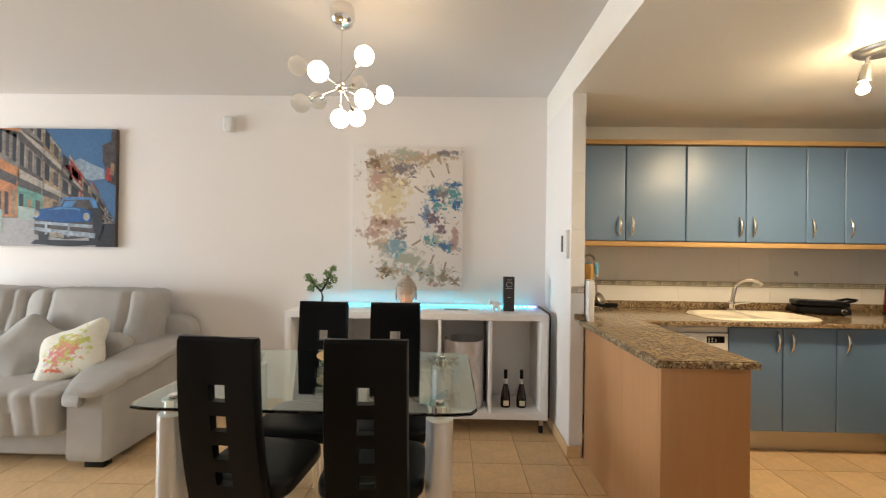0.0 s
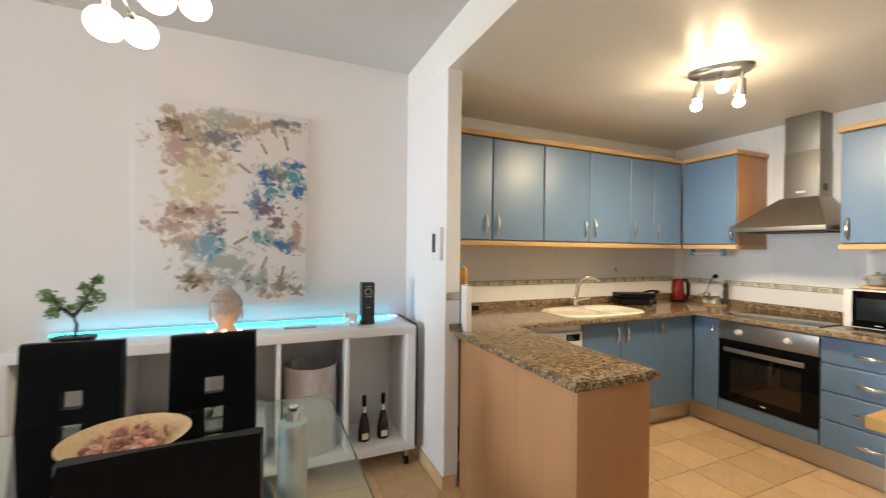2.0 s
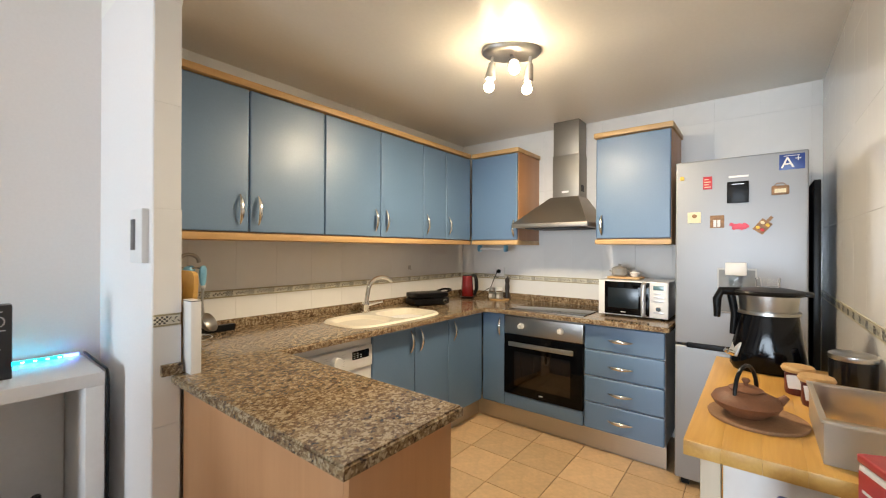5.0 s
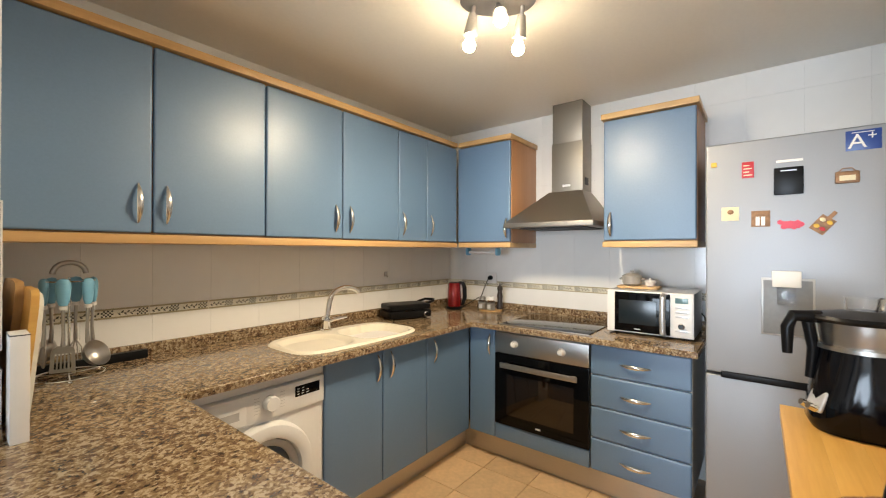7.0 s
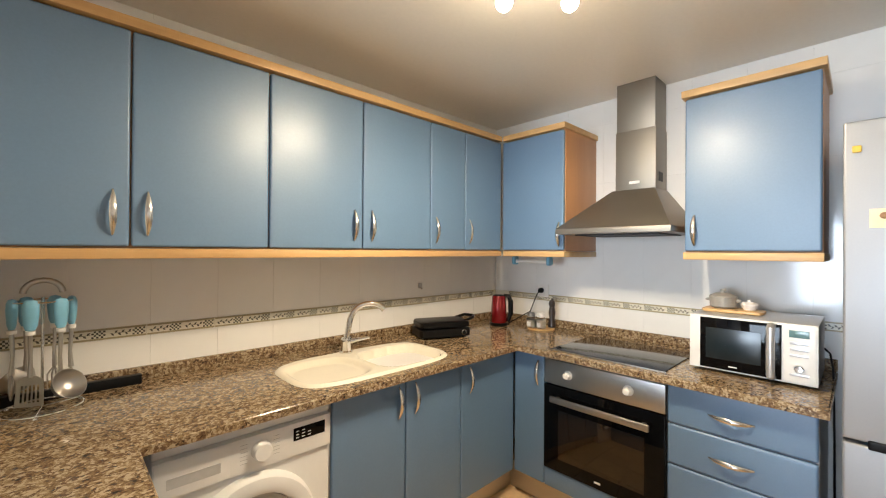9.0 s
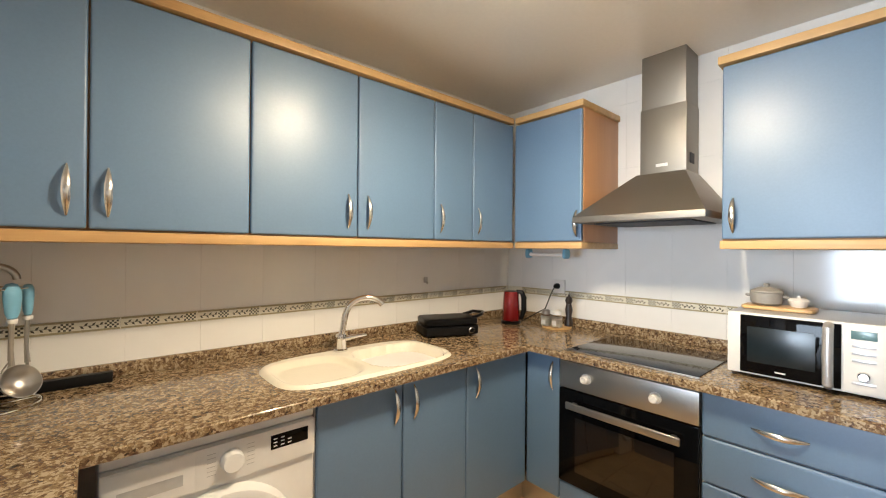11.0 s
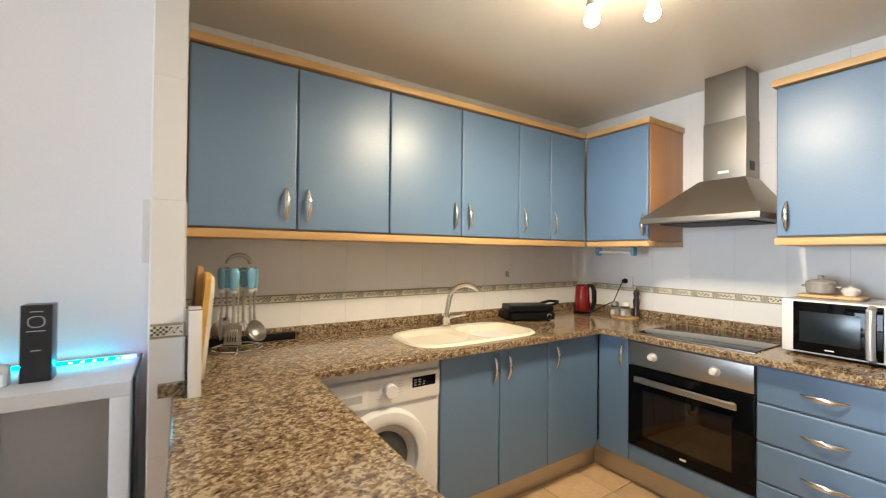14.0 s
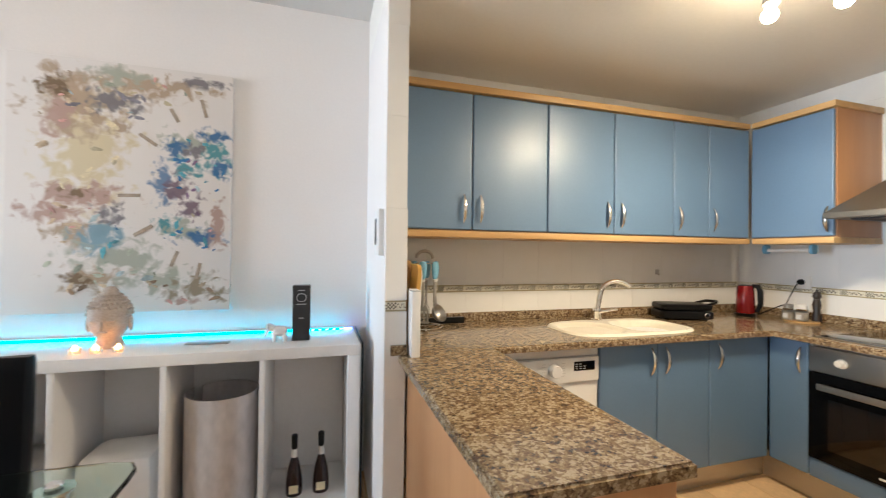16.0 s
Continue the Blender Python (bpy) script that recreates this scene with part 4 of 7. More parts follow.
part("face", B(FRX - 0.0092, FRX - 0.0081, 1.395, 1.44, 1.632, 1.652), M_CREAM, a)
part("handle", tube(bmesh.new(), [(FRX - 0.004, 1.44, 1.668), (FRX - 0.004, 1.43, 1.68), (FRX - 0.004, 1.405, 1.68), (FRX - 0.004, 1.395, 1.668)], 0.002, 6), M_KRAFT, a)
a = magnet("cream_card", 1.755, 1.818, 1.492, 1.552, M_CREAM, "cream card magnet with small figure", 0.0006, 0.002)
part("figure", ball(bmesh.new(), (FRX - 0.004, 1.785, 1.53), 0.012, 2, (0.3, 1, 0.9)), M_KRAFT, a)
magnet("round_magnet", 1.835, 1.857, 1.735, 1.757, M_YEL, "tiny round yellow magnet", 0.005, 0.006)
a = magnet("photo_magnet", 1.648, 1.712, 1.462, 1.53, M_KRAFT, "brown framed photo magnet with two white shapes")
for y in (1.672, 1.69):
    part("shape", B(FRX - 0.0052, FRX - 0.0041, y - 0.007, y + 0.007, 1.467, 1.505, 0.0004), M_WHITEPL, a)
a = thing("pink_magnet", (FRX, 1.58, 1.45), "flat pink animal-shaped felt magnet", "magnet", "fridge magnets")
bm = B(FRX - 0.003, FRX - 0.0004, 1.553, 1.612, 1.452, 1.482, 0.001)
for k in range(7):
    ball(bm, (FRX - 0.0018, 1.55 + 0.011 * k, 1.468 + 0.011 * math.sin(k * 2.3)), 0.011, 1, (0.13, 1, 1))
part("cutout", bm, M_PINK, a)
a = thing("board_magnet", (FRX, 1.485, 1.43), "cheese board shaped magnet", "magnet", "fridge magnets")
T_ = pose(FRX - 0.002, 1.482, 1.470, 38, 0, 0)
bd = part("board", turned(box(B(-0.0015, 0.0015, -0.026, 0.026, -0.042, 0.026, 0.001), -0.0013, 0.0013, -0.007, 0.007, 0.0255, 0.055, 0.001), T_), M_KRAFT, a)
for y, z, mt in ((-0.012, 0.01, M_YEL), (0.012, 0.008, M_CREAM), (-0.01, -0.022, M_REDMAG), (0.012, -0.022, M_YEL)):
    part("piece", turned(ball(bmesh.new(), (-0.003, y, z), 0.010, 2, (0.2, 1, 0.8)), T_), mt, bd)
solo("glass_dish", lathe(bmesh.new(), [(0, 0.0005), (0.04, 0.0005), (0.055, 0.02), (0.052, 0.02), (0.038, 0.004), (0, 0.004)], 3.60, 1.78, 1.8385, 24), M_WHITEPL, "shallow pale dish on top of the fridge", "dish")
# black slab added to darken the gap between fridge and wall
solo("dark_gap_slab", B(3.56, 4.05, 1.256, 1.285, 0, 1.70, 0.006), M_BLACK, "tall dark slab added to darken the gap beside the fridge", "board")

# ---- ceiling spots ----
M_BULB = glow("warm_bulb", (1.0, 0.80, 0.52), 140)
M_LAMPGREY = material("grey_lamp_metal", (0.30, 0.29, 0.28), 0.35, 0.7, vary=0.05, bump=0)
LX, LY = 2.648, 2.505
lamp = thing("ceiling_spotlight", (LX, LY, CEIL_K), "oval metal ceiling light with three lit spots", "ceiling light")
part("base_plate", turned(loft(bmesh.new(), [super_ring(0, 0, 0.15 * s, 0.092 * s, z, 2.2) for s, z in ((1, -0.0005), (1, -0.014), (0.93, -0.024), (0.8, -0.030))]), pose(LX, LY, CEIL_K, 0, 0, -52)), M_LAMPGREY, lamp)
for (bx_, by_, bz_), (sx_, sy_), lean in (((2.590, 2.603, 2.180), (2.592, 2.582), (-0.02, 0.22, 0)), ((2.738, 2.462, 2.182), (2.712, 2.428), (0.24, -0.02, 0)), ((2.592, 2.458, 2.235), (2.64, 2.50), (-0.16, -0.1, 0))):
    b_, s_ = Vector((bx_, by_, bz_)), Vector((sx_, sy_, CEIL_K - 0.030))
    d_ = (b_ - s_).normalized()
    sp = part("spot_head", tube(bmesh.new(), [s_ + d_ * 0.03, s_ + d_ * 0.034, b_ - d_ * 0.040, b_ - d_ * 0.036], [0.010, 0.017, 0.029, 0.02], 18), M_LAMPGREY, lamp)
    part("stem", tube(bmesh.new(), [s_ + Vector((0, 0, 0.004)), s_ + d_ * 0.0295], 0.009, 12), M_LAMPGREY, sp)
    sd_ = bpy.data.lights.new("spot_light", "SPOT")
    sd_.energy, sd_.color, sd_.spot_size, sd_.spot_blend, sd_.shadow_soft_size = 34, (1.0, 0.82, 0.57), radians(172), 0.5, 0.024
    new("spot_light", sd_).matrix_world = look(b_ + d_ * 0.034, b_ + d_ * 0.034 + Vector((0, 0, -1)) + Vector(lean))
    part("bulb", ball(tube(bmesh.new(), [b_ - d_ * 0.035, b_ - d_ * 0.012], [0.013, 0.020], 16), b_, 0.026, 3), M_BULB, sp, "lit warm bulb")

# ---- trolley and what stands on it ----
TX0, TX1, TY0, TY1, TZ = 1.893, 2.828, 1.206, 1.638, 0.90
M_BIRCH = wood_material("pale_birch", (0.62, 0.52, 0.38), (0.72, 0.63, 0.48), 0.5, "z", 2)
tr = thing("kitchen_trolley", (2.32, 1.43, 0), "birch kitchen trolley with oiled top and white drawers", "trolley")
for k in range(6):
    y0 = TY0 + k * (TY1 - TY0) / 6
    part("top_stave", B(TX0, TX1, y0 + 0.0001, y0 + (TY1 - TY0) / 6 - 0.0001, TZ - 0.034, TZ, 0.0005), M_TROLLEY, tr, "oiled birch top")
for x in (TX0 + 0.035, TX1 - 0.075):
    for y in (TY0 + 0.03, TY1 - 0.07):
        part("leg", B(x, x + 0.04, y, y + 0.04, 0, TZ - 0.0345, 0.003), M_BIRCH, tr)
part("apron", B(TX0 + 0.08, TX1 - 0.08, TY1 - 0.05, TY1 - 0.032, 0.72, TZ - 0.035, 0.002), M_BIRCH, tr)
dw = part("drawer_front", B(TX0 + 0.042, TX0 + 0.060, TY0 + 0.074, TY1 - 0.074, 0.73, TZ - 0.04, 0.003), M_WHITE, tr, "white drawer front")
for z in (0.22, 0.52):
    sh = part("shelf_frame", B(TX0 + 0.05, TX1 - 0.05, TY0 + 0.045, TY0 + 0.065, z, z + 0.03, 0.002), M_TROLLEY, tr)
    part("shelf_rail", B(TX0 + 0.05, TX1 - 0.05, TY1 - 0.055, TY1 - 0.035, z, z + 0.03, 0.002), M_TROLLEY, sh)
    for k in range(7):
        x = TX0 + 0.085 + k * 0.125
        part("slat", B(x, x + 0.09, TY0 + 0.0655, TY1 - 0.0555, z + 0.008, z + 0.022, 0.002), M_TROLLEY, sh)

# food processor
fp = thing("food_processor", (2.72, 1.475, TZ), "large black cooking food processor with jug", "food processor")
FPX, FPY = 2.717, 1.475
part("housing", loft(bmesh.new(), [super_ring(FPX + dx, FPY, hx, hy, TZ + z, n, 40) for dx, hx, hy, z, n in ((0.01, 0.092, 0.104, 0.001, 3), (0.01, 0.100, 0.114, 0.02, 3), (0.012, 0.098, 0.110, 0.07, 3), (0.016, 0.098, 0.101, 0.12, 2.6), (0.02, 0.093, 0.095, 0.17, 2.2), (0.02, 0.088, 0.090, 0.205, 2))]), material("black_gloss_plastic", (0.004, 0.004, 0.005), 0.10, vary=0.1, bump=0, spec=0.22), fp)
jug = part("jug", lathe(bmesh.new(), [(0, 0.2055), (0.083, 0.2055), (0.085, 0.212), (0.092, 0.275), (0, 0.275)], FPX + 0.02, FPY, TZ, 36), M_STEEL, fp, "steel mixing jug")
part("collar", lathe(bmesh.new(), [(0.085, 0.206), (0.096, 0.206), (0.096, 0.216), (0.0865, 0.218)], FPX + 0.02, FPY, TZ, 36), M_STEEL, jug)
part("lid", lathe(bmesh.new(), [(0, 0.276), (0.105, 0.276), (0.112, 0.284), (0.108, 0.292), (0.04, 0.304), (0, 0.304)], FPX + 0.02, FPY, TZ, 36), M_BLACK, fp, "black lid")
part("lid_lip", cushion(bmesh.new(), FPX - 0.02, FPX + 0.06, FPY - 0.128, FPY - 0.09, TZ + 0.276, TZ + 0.292, 5, 5, 0), M_BLACK, fp)
part("measuring_cup", lathe(bmesh.new(), [(0.034, 0.3045), (0.036, 0.325), (0.038, 0.338), (0.036, 0.338), (0.032, 0.306), (0, 0.306)], FPX + 0.02, FPY, TZ, 24), M_CLEAR, fp, "clear measuring cup")
part("handle", tube(bmesh.new(), [(FPX - 0.01, FPY + 0.085, TZ + 0.285), (FPX - 0.03, FPY + 0.14, TZ + 0.285), (FPX - 0.035, FPY + 0.152, TZ + 0.255), (FPX - 0.035, FPY + 0.152, TZ + 0.185)], [0.017, 0.016, 0.015, 0.011], 12), M_BLACK, fp)
part("handle_arm", tube(bmesh.new(), [(FPX - 0.005, FPY + 0.11, TZ + 0.275), (FPX, FPY + 0.098, TZ + 0.2), (FPX, FPY + 0.105, TZ + 0.12)], [0.014, 0.013, 0.010], 10), M_BLACK, fp)
pnl = part("front_panel", turned(B(-0.026, 0.026, -0.005, 0.005, -0.028, 0.028, 0.005, 3), pose(FPX - 0.048, FPY + 0.094, TZ + 0.075, 22, 0, 28)), M_SILVERPL, fp, "silver control panel")
for dx in (-0.013, 0.012):
    part("knob", turned(lathe(bmesh.new(), [(0, 0.018), (0.008, 0.018), (0.011, 0.002), (0.011, 0)], sides=20), pose(FPX - 0.048, FPY + 0.094, TZ + 0.075, 22, 0, 28) @ pose(dx, 0.0062, -0.02, -90, 0, 0)), M_CHROME, pnl)

# teapot on a cork mat
M_IRON = material("rust_brown_cast_iron", (0.19, 0.075, 0.032), 0.6, vary=0.15, grain=150, bump=0.4)
solo("cork_mat", lathe(bmesh.new(), [(0, 0.0005), (0.105, 0.0005), (0.107, 0.006), (0.105, 0.009), (0, 0.009)], 2.145, 1.505, TZ, 40), material("cork", (0.30, 0.17, 0.09), 0.85, vary=0.2, grain=120, bump=0.4), "round brown cork mat under the teapot", "mat")
PX, PY = 2.132, 1.527
tp = thing("teapot", (PX, PY, TZ + 0.009), "rust-brown cast iron teapot with hoop handle", "teapot")
part("body", lathe(bmesh.new(), [(0, 0.0005), (0.038, 0.0005), (0.042, 0.006), (0.068, 0.024), (0.076, 0.037), (0.069, 0.050), (0.040, 0.064), (0, 0.065)], PX, PY, TZ + 0.009, 40), M_IRON, tp)
ld = part("lid", lathe(bmesh.new(), [(0.037, 0.0652), (0.038, 0.069), (0.025, 0.076), (0, 0.078)], PX, PY, TZ + 0.009, 32), M_IRON, tp)
part("knob", lathe(bmesh.new(), [(0.005, 0.0775), (0.005, 0.083), (0.010, 0.090), (0.007, 0.096), (0, 0.097)], PX, PY, TZ + 0.009, 16), M_IRON, ld)
part("spout", tube(bmesh.new(), [(PX + 0.02, PY - 0.052, TZ + 0.040), (PX + 0.028, PY - 0.072, TZ + 0.052), (PX + 0.032, PY - 0.084, TZ + 0.066)], [0.015, 0.011, 0.007], 12), M_IRON, tp)
part("handle", tube(bmesh.new(), [(PX + 0.043 * math.cos(a_), PY - 0.022 * math.cos(a_), TZ + 0.066 + 0.072 * math.sin(a_)) for a_ in [k * math.pi / 14 for k in range(15)]], 0.005, 8), M_BLACK, tp, "black hoop handle")

# jam jars, black canister, clear box
M_JAM = material("dark_jam", (0.10, 0.012, 0.012), 0.3, bump=0)
for x, y in ((2.46, 1.405), (2.36, 1.372)):
    j = thing("jam_jar", (x, y, TZ), "jam jar with wooden lid and tag", "jar", "jam jars")
    part("glass", lathe(bmesh.new(), [(0, 0.0005), (0.030, 0.0005), (0.033, 0.01), (0.033, 0.060), (0.030, 0.068), (0, 0.068)], x, y, TZ, 24), M_JAM, j)
    part("lid", lathe(bmesh.new(), [(0, 0.0685), (0.038, 0.0685), (0.042, 0.077), (0.038, 0.085), (0, 0.087)], x, y, TZ, 28), M_BEECH, j, "pale wooden lid")
    part("tag", turned(B(-0.016, 0.016, -0.0008, 0.0008, -0.02, 0.02), pose(x - 0.035, y + 0.012, TZ + 0.042, 0, 8, 70)), M_WHITEPL, j)
cn = thing("black_canister", (2.60, 1.275, TZ), "black tin canister with silver lid", "canister")
part("tin", lathe(bmesh.new(), [(0, 0.0005), (0.056, 0.0005), (0.056, 0.098), (0, 0.098)], 2.60, 1.268, TZ, 36), material("black_enamel", (0.012, 0.012, 0.013), 0.18, vary=0.1, bump=0), cn)
part("lid", lathe(bmesh.new(), [(0.057, 0.0985), (0.059, 0.104), (0.058, 0.114), (0.050, 0.119), (0, 0.121)], 2.60, 1.268, TZ, 36), M_STEEL, cn, "silver lid")
cb = thing("clear_box", (2.05, 1.31, TZ), "open clear plastic storage box", "box")
M_FROST = glass_material("frosted_plastic", (0.84, 0.78, 0.70), 0.35, 1.2)
M_FROST.node_tree.nodes["Principled BSDF"].inputs["Transmission Weight"].default_value = 0.82
part("base", B(1.95, 2.26, 1.215, 1.395, TZ + 0.0005, TZ + 0.004), M_FROST, cb)
for a_ in ((1.95, 1.9535, 1.215, 1.395), (2.2565, 2.26, 1.215, 1.395), (1.9537, 2.2563, 1.215, 1.2185), (1.9537, 2.2563, 1.3915, 1.395)):
    part("side", B(a_[0], a_[1], a_[2], a_[3], TZ + 0.0042, TZ + 0.086), M_FROST, cb)
bm = bmesh.new()
for a_ in ((1.944, 1.956, 1.209, 1.401), (2.254, 2.266, 1.209, 1.401), (1.9562, 2.2538, 1.209, 1.2205), (1.9562, 2.2538, 1.3895, 1.401)):
    box(bm, a_[0], a_[1], a_[2], a_[3], TZ + 0.0862, TZ + 0.092, 0.001)
part("rim", bm, M_FROST, cb)

# tins on a low shelf at the trolley's end
SZ = 0.693
ls = thing("side_shelf", (1.70, 1.33, 0), "small white side shelf beside the trolley", "shelf")
part("board", B(1.56, 1.828, 1.205, 1.47, SZ - 0.025, SZ, 0.003), M_WHITE, ls)
for x in (1.562, 1.802):
    part("side", B(x, x + 0.024, 1.205, 1.46, 0, SZ - 0.0255, 0.002), M_WHITE, ls)
M_TINWHITE = material("cream_tin", (0.74, 0.71, 0.66), 0.32, vary=0.04, bump=0)
M_TINRED = material("red_tin", (0.42, 0.03, 0.035), 0.3, vary=0.06, bump=0)
M_TINBLUE = material("dark_blue_tin", (0.012, 0.035, 0.17), 0.28, vary=0.1, bump=0)
cf = thing("cereal_tin", (1.735, 1.27, SZ), "tall cream cereal tin with red lid and panel", "tin")
CT_ = pose(1.787, 1.368, SZ, 0, 0, 21) @ pose(-0.172, -0.105, 0)     # its front runs along local x at y = 0.105
part("can", turned(B(0, 0.172, 0, 0.105, 0.0005, 0.288, 0.006, 3), CT_), M_TINWHITE, cf)
lid_ = part("lid", turned(B(-0.002, 0.174, -0.002, 0.107, 0.2885, 0.304, 0.005, 3), CT_), M_TINRED, cf, "red printed tin lid")
for k in range(6):
    part("lid_print", turned(B(-0.016, 0.016, -0.0035, 0.0035, 0, 0.0006), CT_ @ pose(0.035 + 0.02 * k, 0.052 + 0.012 * (k % 2), 0.3042, 0, 0, 35 - 60 * (k % 2))), M_TINWHITE, lid_)
NORTHF = pose(0, 0, 0, 90, 0, 180)
pr = part("side_panel", turned(B(0.108, 0.168, 0.1052, 0.1064, 0.13, 0.277), CT_), M_TINRED, cf, "red panel with white lettering")
text("lettering", "QUALITY", 0.0165, CT_ @ at(0.138, 0.1070, 0.220, NORTHF), M_TINWHITE, pr)
text("lettering", "CEREAL", 0.0175, CT_ @ at(0.138, 0.1070, 0.195, NORTHF), M_TINWHITE, pr)
part("print_bar", turned(B(0.118, 0.158, 0.1065, 0.1072, 0.244, 0.249), CT_), M_TINWHITE, pr)
for k in range(7):
    part("flakes_print", turned(ball(bmesh.new(), (0.118 + 0.007 * k, 0.1056, 0.125 - 0.012 * (k % 3)), 0.010, 1, (1, 0.1, 0.8)), CT_), M_YEL if k % 2 else M_KRAFT, cf)
text("lettering", "CORN", 0.045, CT_ @ at(0.056, 0.1062, 0.176, NORTHF), M_BLACK, cf)
text("lettering", "FLAKES", 0.034, CT_ @ at(0.056, 0.1062, 0.138, NORTHF), M_BLACK, cf)
part("script_mark", turned(tube(bmesh.new(), [(0.095 - 0.008 * k, 0.1062, 0.228 + 0.007 * math.sin(k * 1.9)) for k in range(11)], 0.0022, 6), CT_), M_TINRED, cf, "red script mark")
bt = thing("cocoa_tin", (1.775, 1.42, SZ), "dark blue cocoa tin with hinged lid", "tin")
T_ = pose(1.745, 1.424, SZ, 0, 0, -6)
bc = part("can", turned(B(-0.036, 0.036, -0.052, 0.052, 0.0005, 0.165, 0.008, 3), T_), M_TINBLUE, bt)
lb = part("lid", turned(B(-0.038, 0.038, -0.054, 0.054, 0.166, 0.195, 0.010, 4), T_), M_TINBLUE, bt)
M_PALEPRINT = material("pale_blue_print", (0.55, 0.60, 0.72), 0.4, bump=0)
text("lettering", "CACAO", 0.026, T_ @ pose(0, 0, 0.1958, 0, 0, -90), M_PALEPRINT, lb)
part("lid_ring", turned(loft(bmesh.new(), [super_ring(0, 0, 0.022, 0.046, 0.1953, 2), super_ring(0, 0, 0.019, 0.043, 0.1959, 2)], False, False), T_), M_PALEPRINT, lb)
text("lettering", "CHOCOLATE", 0.015, T_ @ at(-0.0368, 0, 0.125, FACE), M_PALEPRINT, bc)
text("lettering", "CACAO", 0.018, T_ @ at(-0.0368, -0.012, 0.100, FACE), M_PINK, bc)
part("cup_print", turned(ball(bmesh.new(), (-0.0362, -0.015, 0.055), 0.018, 2, (0.06, 1, 1.1)), T_), M_WHITEPL, bc, "white cup printed on tin")
part("bean_print", turned(ball(bmesh.new(), (-0.0362, 0.03, 0.05), 0.016, 2, (0.06, 0.7, 1.2)), T_), M_KRAFT, bc)
part("clasp", turned(tube(bmesh.new(), [(-0.039, -0.042, 0.178), (-0.043, -0.042, 0.148), (-0.043, -0.016, 0.148), (-0.039, -0.016, 0.178)], 0.0016, 6), T_), M_STEEL, bt, "wire clasp")

# ---- dining table ----
tb = thing("dining_table", (-0.04, 2.364, 0), "rectangular glass dining table with silver column legs", "dining table")
table_glass = part("glass_top", loft(bmesh.new(), [super_ring(-0.04, 2.364, hx, hy, z, 18, 96) for hx, hy, z in ((0.637, 0.423, 0.7385), (0.642, 0.428, 0.7405), (0.642, 0.428, 0.7485), (0.637, 0.423, 0.7505))]), M_GLASS, tb, smooth=False)
table_glass.visible_shadow = False
for x, y in ((-0.565, 2.05), (0.46, 2.05), (0.455, 2.69), (-0.55, 2.69)):
    lg = part("leg", lathe(bmesh.new(), [(0, 0.0005), (0.052, 0.0005), (0.052, 0.690), (0.045, 0.695), (0, 0.695)], x, y, 0, 36), M_SILVERPL, tb)
    part("leg_cap", lathe(bmesh.new(), [(0, 0.6955), (0.030, 0.6955), (0.030, 0.727), (0.040, 0.733), (0.040, 0.738), (0, 0.738)], x, y, 0, 28), M_CHROME, lg, "chrome cap under the glass")
    part("bolt", lathe(bmesh.new(), [(0.018, 0.7508), (0.018, 0.756), (0.014, 0.760), (0, 0.760)], x, y, 0, 20), M_CHROME, lg)
fb = thing("fruit_bowl", (0.0, 2.50, 0.751), "wide shallow tan bowl with pink dried petals", "bowl")
part("bowl", lathe(bmesh.new(), [(0, 0.0005), (0.06, 0.0005), (0.10, 0.018), (0.152, 0.055), (0.155, 0.058), (0.147, 0.056), (0.096, 0.024), (0, 0.010)], 0.0, 2.50, 0.751, 48), material("tan_woven_bowl", (0.66, 0.49, 0.28), 0.55, vary=0.2, grain=80, bump=0.4), fb)
random.seed(4)
bm = bmesh.new()
for k in range(60):
    a_, r_ = random.uniform(0, 6.28), 0.097 * math.sqrt(random.random())
    bmesh.ops.create_icosphere(bm, subdivisions=1, radius=random.uniform(0.012, 0.022), matrix=pose(r_ * math.cos(a_), 2.50 + r_ * math.sin(a_), 0.785 + random.uniform(0, 0.012), random.uniform(0, 90), random.uniform(0, 90), random.uniform(0, 180)) @ Matrix.Diagonal((1, 0.8, 0.35, 1)))
petals = part("petals", bm, material("dried_petals", (0.62, 0.33, 0.27), 0.8, vary=0.5, scale=30), fb, "mixed pink and cream petals")
tagged(petals, "mixed pink and cream petals", kind="stuff")


